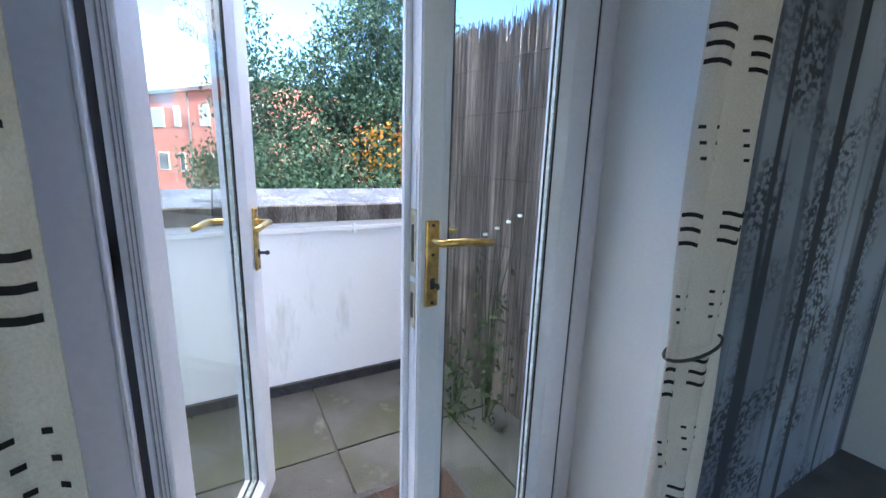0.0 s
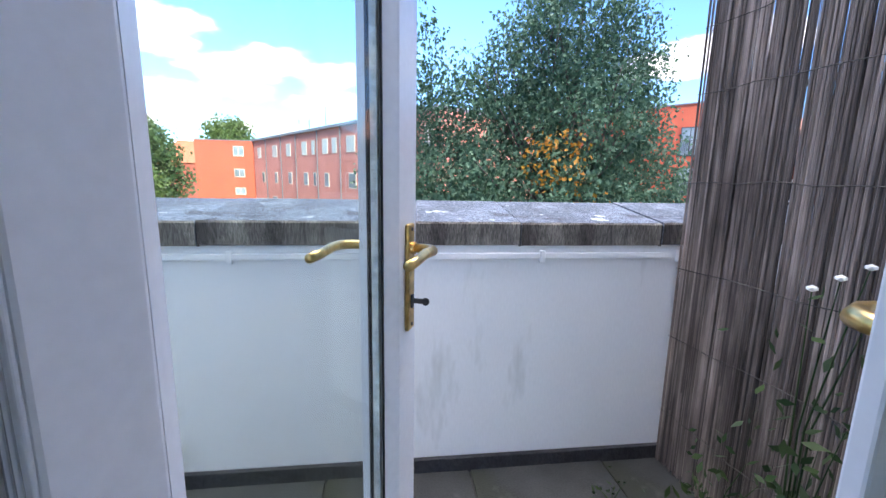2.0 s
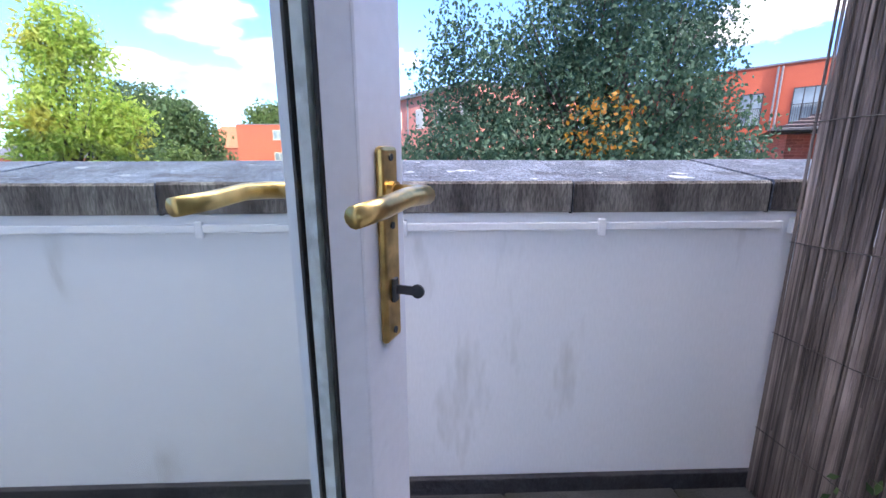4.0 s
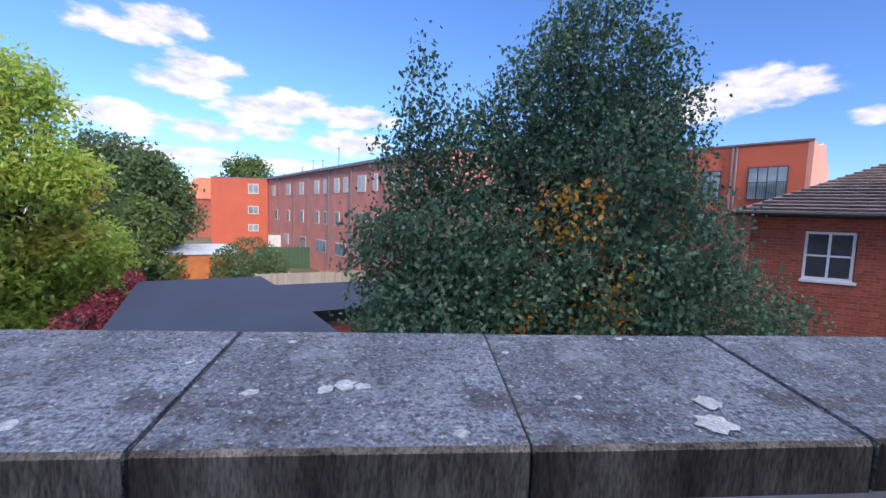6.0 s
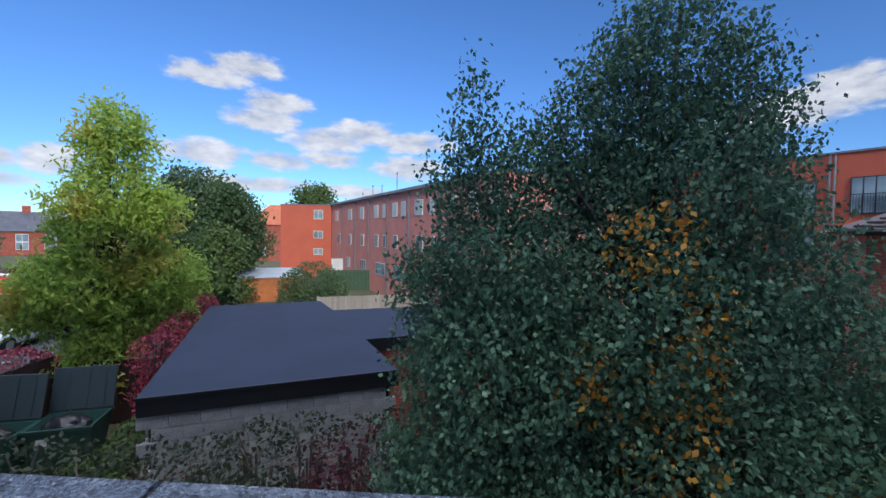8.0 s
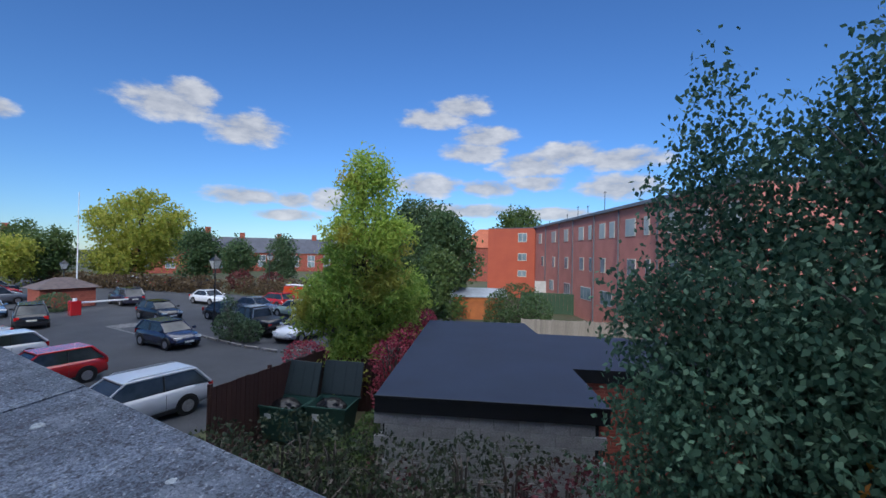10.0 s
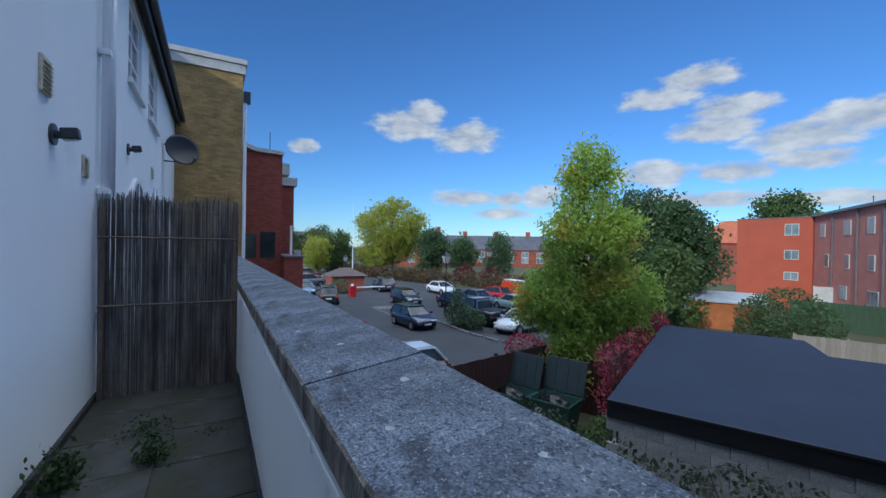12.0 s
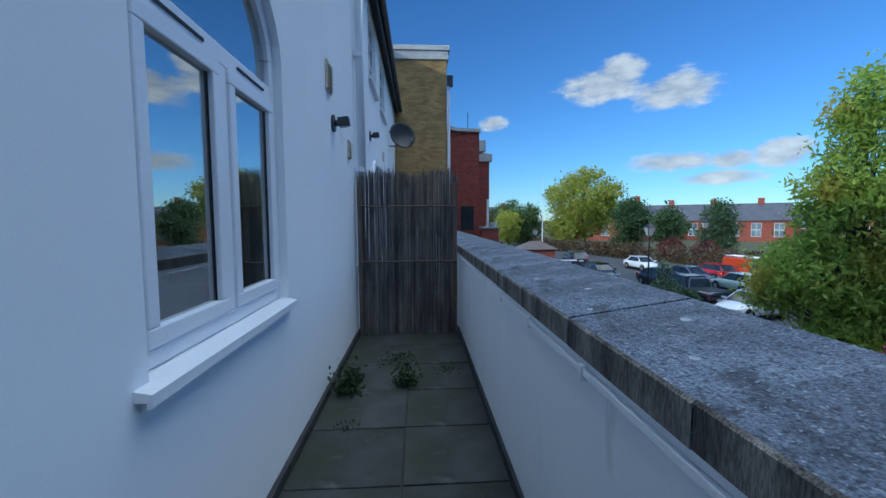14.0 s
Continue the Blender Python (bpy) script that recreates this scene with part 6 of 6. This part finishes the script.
# body stations: (x as a share of the half length, height of the upper edge, width factor)
SHAPES = {
    "hatchback": dict(L=3.98, W=1.74, H=1.46, waist=0.93, st=[(-1, 0.62, 0.82), (-0.97, 0.88, 0.9), (-0.8, 0.95, 0.98), (-0.3, 0.95, 1), (0.25, 0.94, 1), (0.45, 0.93, 0.99), (0.75, 0.82, 0.96), (0.93, 0.7, 0.86), (1, 0.52, 0.74)], cab=(0.5, 0.12, -0.72, -0.96), roof_rack=False),
    "saloon": dict(L=4.5, W=1.78, H=1.43, waist=0.92, st=[(-1, 0.62, 0.84), (-0.96, 0.9, 0.9), (-0.66, 0.95, 0.98), (-0.3, 0.94, 1), (0.25, 0.93, 1), (0.45, 0.9, 0.99), (0.75, 0.8, 0.96), (0.94, 0.68, 0.86), (1, 0.5, 0.76)], cab=(0.46, 0.1, -0.42, -0.72), roof_rack=False),
    "estate": dict(L=4.7, W=1.82, H=1.48, waist=0.93, st=[(-1, 0.62, 0.84), (-0.97, 0.92, 0.92), (-0.66, 0.96, 0.99), (-0.3, 0.95, 1), (0.25, 0.94, 1), (0.45, 0.92, 0.99), (0.75, 0.82, 0.96), (0.94, 0.7, 0.86), (1, 0.5, 0.76)], cab=(0.48, 0.14, -0.76, -0.96), roof_rack=True),
    "suv": dict(L=4.4, W=1.84, H=1.68, waist=1.05, st=[(-1, 0.7, 0.86), (-0.97, 1.02, 0.92), (-0.66, 1.08, 0.99), (-0.3, 1.07, 1), (0.25, 1.06, 1), (0.45, 1.04, 0.99), (0.78, 0.98, 0.96), (0.95, 0.85, 0.88), (1, 0.6, 0.78)], cab=(0.5, 0.2, -0.78, -0.96), roof_rack=True),
    "van": dict(L=4.8, W=1.92, H=1.95, waist=1.15, st=[(-1, 0.7, 0.9), (-0.98, 1.15, 0.98), (-0.66, 1.17, 1), (-0.3, 1.17, 1), (0.25, 1.17, 1), (0.55, 1.12, 0.99), (0.8, 1.0, 0.96), (0.95, 0.85, 0.88), (1, 0.6, 0.78)], cab=(0.68, 0.36, -0.96, -0.98), roof_rack=True),
    "pickup": dict(L=5.2, W=1.88, H=1.82, waist=1.12, st=[(-1, 0.75, 0.9), (-0.98, 1.12, 0.97), (-0.66, 1.14, 1), (-0.3, 1.14, 1), (0.25, 1.13, 1), (0.45, 1.1, 0.99), (0.78, 1.04, 0.97), (0.95, 0.9, 0.9), (1, 0.6, 0.8)], cab=(0.42, 0.16, -0.2, -0.3), roof_rack=False),
}


def car(kind, x, y, heading, colour, label, z=GROUND + 0.006):
    q = SHAPES[kind]
    t = thing("car" if kind not in ("van", "pickup") else ("van" if kind == "van" else "pickup_truck"), pose(*plan(x, y), z, 0, 0, heading), label, "car" if kind not in ("van", "pickup") else kind, group="parked cars")
    P = paint(colour)
    h, w, H = q["L"] / 2, q["W"] / 2, q["H"]
    bm_ = B()
    rings = []
    for sx, zt, wf in q["st"]:
        ww = w * wf
        zb = 0.24 + (0.08 if abs(sx) > 0.9 else 0)
        rings.append([bm_.verts.new((sx * h, yy, zz)) for yy, zz in ((-ww * 0.9, zb), (-ww * 0.99, zb + 0.14), (-ww, zt * 0.66), (-ww * 0.97, zt - 0.12), (-ww * 0.86, zt - 0.01), (-ww * 0.4, zt + 0.02), (ww * 0.4, zt + 0.02), (ww * 0.86, zt - 0.01), (ww * 0.97, zt - 0.12), (ww, zt * 0.66), (ww * 0.99, zb + 0.14), (ww * 0.9, zb))])
    n = len(rings[0])
    for a, b in zip(rings, rings[1:]):
        for i in range(n):
            bm_.faces.new((a[i], a[(i + 1) % n], b[(i + 1) % n], b[i]))
    bm_.faces.new(rings[0]), bm_.faces.new(rings[-1][::-1])
    bmesh.ops.recalc_face_normals(bm_, faces=bm_.faces)
    part("body", bm_, P, t, smooth=True)
    c1, c2, c3, c4 = (c * h for c in q["cab"])
    wz_, rw, bw = q["waist"], w * 0.7, w * 0.87

    def quad_loft(scale, zt):
        b_ = B()
        lo = [(c1, -bw * scale, wz_), (c1, bw * scale, wz_), (c4, bw * scale, wz_), (c4, -bw * scale, wz_)]
        hi = [(c2, -rw * scale, zt), (c2, rw * scale, zt), (c3, rw * scale, zt), (c3, -rw * scale, zt)]
        A, Bv = [b_.verts.new(v) for v in lo], [b_.verts.new(v) for v in hi]
        b_.faces.new(A[::-1]), b_.faces.new(Bv)
        for i in range(4):
            b_.faces.new((A[i], A[(i + 1) % 4], Bv[(i + 1) % 4], Bv[i]))
        bmesh.ops.recalc_face_normals(b_, faces=b_.faces)
        return b_
    part("glasshouse", quad_loft(1.0, H - 0.05), M_CARGLASS, t, "dark tinted windows")
    part("roof", box((c3 - 0.06, -rw - 0.03, H - 0.07), (c2 + 0.08, rw + 0.03, H), 0.03), P, t, smooth=False)
    for s in (-1, 1):
        part("pillar", tube([(c1, s * bw, wz_ - 0.02), (c2, s * rw, H - 0.04)], 0.035, 6), P, t)
        part("pillar", tube([(c4, s * bw, wz_ - 0.02), (c3, s * rw, H - 0.04)], 0.06, 6), P, t)
        mid = (c2 + c3) / 2
        part("pillar", tube([(mid, s * (bw + 0.004), wz_), (mid - 0.03, s * (rw + 0.01), H - 0.05)], 0.03, 6), M_TRIM if kind != "van" else P, t)
        part("mirror", box((c1 - 0.12, min(s * (w * 0.92), s * (w + 0.14)), wz_ + 0.02), (c1 - 0.02, max(s * (w * 0.92), s * (w + 0.14)), wz_ + 0.15), 0.03), P, t)
        part("headlight", box((h * 0.86, min(s * w * 0.42, s * w * 0.84), 0.56), (h * 0.972, max(s * w * 0.42, s * w * 0.84), 0.7), 0.03), M_HEAD, t, "clear headlight")
        part("tail_light", box((-h * 0.995, min(s * w * 0.62, s * w * 0.9), 0.66), (-h * 0.93, max(s * w * 0.62, s * w * 0.9), 0.9), 0.03), M_TAIL, t, "red tail light")
        part("door_line", box((mid - 0.006, min(s * w, s * (w + 0.004)), 0.35), (mid + 0.006, max(s * w, s * (w + 0.004)), wz_ - 0.1)), M_TRIM, t)
        part("sill_trim", box((-h * 0.6, min(s * w * 0.9, s * w * 0.995), 0.2), (h * 0.6, max(s * w * 0.9, s * w * 0.995), 0.32), 0.02), M_TRIM, t)
        for wx in (h * 0.62, -h * 0.6):
            part("wheel_arch", tube([(wx, s * (w - 0.16), 0.34), (wx, s * (w + 0.006), 0.34)], 0.37, 20), M_TRIM, t)
            wh = part("wheel", tube([(wx, s * (w - 0.15), 0.315), (wx, s * (w + 0.022), 0.315)], 0.315, 22), M_TYRE, t)
            part("rim", tube([(wx, s * (w + 0.018), 0.315), (wx, s * (w + 0.03), 0.315)], 0.2, 16), M_RIM, wh, "alloy rim")
            for k in range(5):
                a = k * math.tau / 5
                part("spoke", box((-0.018, -0.004, 0.03), (0.018, 0.008, 0.2), 0.0, Matrix.Translation((wx, s * (w + 0.03), 0.315)) @ Matrix.Rotation(a, 4, "Y")), M_RIM, wh)
    part("grille", box((h * 0.95, -w * 0.4, 0.36), (h * 0.998, w * 0.4, 0.56), 0.02), M_TRIM, t)
    part("number_plate", box((h * 0.99, -0.26, 0.38), (h * 1.004, 0.26, 0.49)), M_PLATE, t)
    part("number_plate", box((-h * 1.008, -0.26, 0.6), (-h * 0.995, 0.26, 0.71)), M_PLATE, t)
    part("bumper", box((-h * 1.01, -w * 0.8, 0.3), (-h * 0.95, w * 0.8, 0.52), 0.03), P, t)
    if q["roof_rack"]:
        for s in (-1, 1):
            part("roof_rail", tube([(c2 - 0.1, s * rw * 0.95, H + 0.01), (c2 - 0.25, s * rw * 0.95, H + 0.05), (c3 + 0.2, s * rw * 0.95, H + 0.05), (c3 + 0.05, s * rw * 0.95, H + 0.01)], 0.016, 6), M_RIM, t)
    if kind == "van":
        part("side_panel", box((c3 - 0.02, -bw * 0.99, wz_ - 0.03), (h * 0.2, bw * 0.99, H - 0.03), 0.05), P, t)
        for i in range(4):
            xx = c3 + 0.3 + i * 0.8
            part("rack_bar", box((xx, -rw * 1.1, H + 0.06), (xx + 0.05, rw * 1.1, H + 0.1)), M_RIM, t)
        for k in range(3):
            part("ladder_rail", tube([(c3, -0.5 + 0.4 * k, H + 0.14), (c2, -0.5 + 0.4 * k, H + 0.14)], 0.035, 6), M_PVCW, t)
    if kind == "pickup":
        part("load_bed", box((-h * 0.95, -w * 0.8, 1.08), (-h * 0.36, w * 0.8, 1.165), 0.01), M_TRIM, t, "black load bed cover")
        part("roll_bar", tube([(-h * 0.36, -w * 0.82, 1.14), (-h * 0.33, -w * 0.7, 1.72), (-h * 0.33, w * 0.7, 1.72), (-h * 0.36, w * 0.82, 1.14)], 0.045, 8), M_RIM, t, "bright chrome roll bar")
    return t


BLUE, BLACK, WHITE, SILVER, RED, GREY, ORANGE, PALE = (0.018, 0.028, 0.07), (0.012, 0.013, 0.016), (0.72, 0.74, 0.76), (0.5, 0.53, 0.58), (0.42, 0.015, 0.02), (0.12, 0.13, 0.15), (0.5, 0.06, 0.012), (0.42, 0.5, 0.42)
car("hatchback", -19.9, 12.6, 5, BLUE, "dark blue hatchback parked in the car park")
car("hatchback", -28.0, 15.8, 3, BLACK, "black hatchback parked in the car park")
car("saloon", -24.5, 18.3, 5, BLACK, "black saloon car parked in the car park")
car("saloon", -33.1, 21.8, 4, WHITE, "white saloon car parked at the back")
car("saloon", -25.5, 20.9, 8, GREY, "silver grey saloon car parked in the row")
car("hatchback", -27.3, 23.8, 185, RED, "red hatchback parked in the row")
car("van", -26.0, 25.8, 6, ORANGE, "orange van with ladders on its roof rack")
car("pickup", -19.5, 16.7, 183, BLACK, "black pickup truck with a chrome roll bar")
car("hatchback", -22.1, 21.6, 182, PALE, "pale green car parked behind the pickup")
car("hatchback", -16.2, 17.3, -78, WHITE, "white car parked beside the red bush")
car("estate", -11.4, 7.7, -88, SILVER, "silver estate car with roof rails parked below the parapet")
car("hatchback", -16.8, 7.4, -86, RED, "red hatchback parked below the parapet")
car("hatchback", -21.5, 7.1, -86, WHITE, "white hatchback parked below the parapet")
car("saloon", -26.2, 6.9, -86, SILVER, "silver saloon car parked below the parapet")
car("suv", -30.8, 10.5, 168, BLACK, "black off-road car parked in the car park")
car("hatchback", -36.8, 9.9, 0, (0.12, 0.2, 0.32), "blue hatchback parked in the car park")
car("suv", -37.5, 17.6, 178, (0.03, 0.03, 0.05), "dark off-road car beside the barrier")
far_cols = [BLACK, WHITE, SILVER, BLUE, WHITE, GREY, SILVER, RED, BLACK, WHITE]
for i in range(10):
    car(("hatchback", "saloon", "suv")[i % 3], -44 - 3.4 * (i % 5), 7.4 + 0.6 * (i % 5) + 4.2 * (i // 5), 95 + 3 * (i % 2), far_cols[i], "car parked in the far rows of the car park")
for i in range(5):
    car(("hatchback", "saloon")[i % 2], -56 + 2.7 * i, 25.0 + 0.7 * i, 100, far_cols[(i * 3 + 1) % 10], "car parked under the lime tree")


# ---- street furniture ----
M_POST = mat("black_post_paint", (0.015, 0.016, 0.018), None, 6, 0.4, 0.02)
M_LANTERN = mat("lantern_glass", (0.45, 0.47, 0.46), None, 6, 0.2, 0.0)


def street_lamp(x, y, h, label):
    t = thing("street_lamp", Matrix.Translation((*plan(x, y), GROUND)) @ Matrix.Scale(PLAN, 4), label, "street lamp", group="lantern posts")
    part("post", tube([(0, 0, 0), (0, 0, 0.9), (0, 0, 1.0), (0, 0, h)], [0.09, 0.08, 0.05, 0.035], 10), M_POST, t)
    part("ladder_bar", tube([(-0.3, 0, h - 0.35), (0.3, 0, h - 0.35)], 0.018, 6), M_POST, t)
    bm_ = B()
    lo, hi = 0.13, 0.24
    A = [bm_.verts.new((sx * lo, sy * lo, h)) for sx, sy in ((-1, -1), (1, -1), (1, 1), (-1, 1))]
    C = [bm_.verts.new((sx * hi, sy * hi, h + 0.46)) for sx, sy in ((-1, -1), (1, -1), (1, 1), (-1, 1))]
    bm_.faces.new(A[::-1]), bm_.faces.new(C)
    for i in range(4):
        bm_.faces.new((A[i], A[(i + 1) % 4], C[(i + 1) % 4], C[i]))
    la = part("lantern", bm_, M_LANTERN, t, "tapered glass lantern")
    for sx, sy in ((-1, -1), (1, -1), (1, 1), (-1, 1)):
        part("lantern_bar", tube([(sx * lo, sy * lo, h), (sx * hi, sy * hi, h + 0.46)], 0.014, 5), M_POST, la)
    part("lantern_roof", tube([(0, 0, h + 0.46), (0, 0, h + 0.52), (0, 0, h + 0.72)], [0.36, 0.3, 0.05], 4), M_POST, la)
    part("finial", tube([(0, 0, h + 0.7), (0, 0, h + 0.86)], [0.04, 0.01], 6), M_POST, la)


street_lamp(-23.0, 16.5, 3.4, "black lantern lamp post on the kerbed island")
street_lamp(-45.0, 15.9, 2.6, "black lantern lamp post in the car park")
street_lamp(-36.0, 29.5, 3.5, "black lantern lamp post by the boundary hedge")
ki = thing("brick_hut", Matrix.Translation((*plan(-39.5, 14.3), GROUND)) @ Matrix.Scale(PLAN, 4), "small red brick hut with a hipped roof in the car park", "hut")
part("wall", box((-1.3, -1.6, 0), (1.3, 1.6, 1.45)), M_RBRICK, ki)
bm = B()
vs = [bm.verts.new(v) for v in ((-1.6, -1.9, 1.45), (1.6, -1.9, 1.45), (1.6, 1.9, 1.45), (-1.6, 1.9, 1.45), (0, -0.5, 2.2), (0, 0.5, 2.2))]
for f in ((0, 1, 4), (1, 2, 5, 4), (2, 3, 5), (3, 0, 4, 5), (3, 2, 1, 0)):
    bm.faces.new([vs[i] for i in f])
part("roof", bm, M_BTILE, ki)
ba = thing("barrier", Matrix.Translation((*plan(-33.7, 13.3), GROUND)) @ Matrix.Scale(PLAN, 4), "red car park barrier with a white lowered arm", "barrier")
part("cabinet", box((-0.28, -0.28, 0), (0.28, 0.28, 0.95), 0.03), paint(RED), ba, "red barrier cabinet")
part("arm", box((-0.05, 0.2, 0.75), (0.05, 3.0, 0.86), 0.01), M_PVCW, ba, "white barrier arm")
part("lamp", tube([(0, 0, 0.95), (0, 0, 1.12)], 0.12, 10), M_PVCW, ba)
fp = thing("flagpole", Matrix.Translation((*plan(-55.0, 19.8), GROUND)) @ Matrix.Scale(PLAN, 4), "tall thin white flagpole behind the car park", "flagpole")
part("pole", tube([(0, 0, 0), (0, 0, 10.4)], [0.07, 0.03], 8), M_PVCW, fp)
part("base", box((-0.2, -0.2, 0), (0.2, 0.2, 0.15), 0.02), M_STONE, fp)


# ---- pieces of paving and coping ----
deck_things = thing("paving", Matrix(), "grey concrete paving slabs, mossy along their joints", "paving", kind="structure")
slab_meshes = []
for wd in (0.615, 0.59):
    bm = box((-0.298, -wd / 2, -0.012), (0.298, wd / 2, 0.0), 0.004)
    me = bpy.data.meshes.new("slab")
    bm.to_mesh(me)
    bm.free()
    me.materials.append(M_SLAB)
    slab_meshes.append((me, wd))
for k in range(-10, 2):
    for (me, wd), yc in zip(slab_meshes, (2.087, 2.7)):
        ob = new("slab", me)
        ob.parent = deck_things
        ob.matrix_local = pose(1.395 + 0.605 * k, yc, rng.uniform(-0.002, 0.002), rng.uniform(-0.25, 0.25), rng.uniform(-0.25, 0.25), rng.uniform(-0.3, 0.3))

cop = thing("coping", Matrix(), "grey weathered coping stones speckled with white lichen on the parapet", "coping", kind="structure")
prof = [(2.985, 0.988), (2.985, 1.072), (2.992, 1.08), (3.405, 1.137), (3.415, 1.13), (3.415, 1.02), (3.38, 0.988)]
bm = prism(prof, "x", -0.2985, 0.2985)
me = bpy.data.meshes.new("coping_stone")
for f in bm.faces:
    f.material_index = 1 if f.normal.y < -0.7 else 0
bm.to_mesh(me)
bm.free()
me.materials.append(M_COPING), me.materials.append(M_COPFACE)
for k in range(-22, 22):
    ob = new("coping_stone", me)
    ob.parent = cop
    ob.matrix_local = pose(0.967 + 0.605 * k, rng.uniform(-0.002, 0.002), rng.uniform(-0.002, 0.002), 0, rng.uniform(-0.1, 0.1), 0)
    jt = part("joint", prism([(y + (0.006 if y < 3.2 else -0.006), z - 0.005) for y, z in prof], "x", 0.967 + 0.605 * k + 0.2985, 0.967 + 0.605 * k + 0.3065), M_MORTAR, cop)

# pale lichen crusts on the coping
M_CRUST = mat("lichen_crust", (0.46, 0.5, 0.54), (0.3, 0.335, 0.37), 40, 0.95, 0.5, fine=150)
LICHEN = [(0.915, 3.15, 0.018), (0.95, 3.165, 0.022), (0.985, 3.16, 0.016), (1.65, 3.1, 0.03), (1.62, 3.38, 0.01), (1.65, 3.375, 0.008), (0.8, 3.35, 0.01), (0.78, 3.14, 0.015), (1.16, 3.02, 0.014), (1.62, 3.04, 0.035), (0.45, 3.05, 0.02), (0.2, 3.3, 0.012), (0.62, 3.25, 0.009), (1.3, 3.3, 0.009), (1.4, 3.12, 0.008), (-0.1, 3.1, 0.014), (-0.35, 3.25, 0.018), (-0.6, 3.08, 0.012), (-0.9, 3.2, 0.016), (-1.3, 3.1, 0.014)]
for cx, cy, r in LICHEN:
    n = 14
    h = 1.08 + (cy - 2.992) / 0.413 * 0.057
    pts = [(math.cos(i * math.tau / n) * r * rng.uniform(0.6, 1.25), math.sin(i * math.tau / n) * r * rng.uniform(0.5, 1.0)) for i in range(n)]
    bm = prism(pts, "z", 0.0, 0.0022)
    bmesh.ops.transform(bm, matrix=pose(cx, cy, h - 0.0004, 7.86, 0, rng.uniform(0, 20)), verts=bm.verts)
    part("lichen_patch", bm, M_CRUST, cop, "pale crust of lichen")
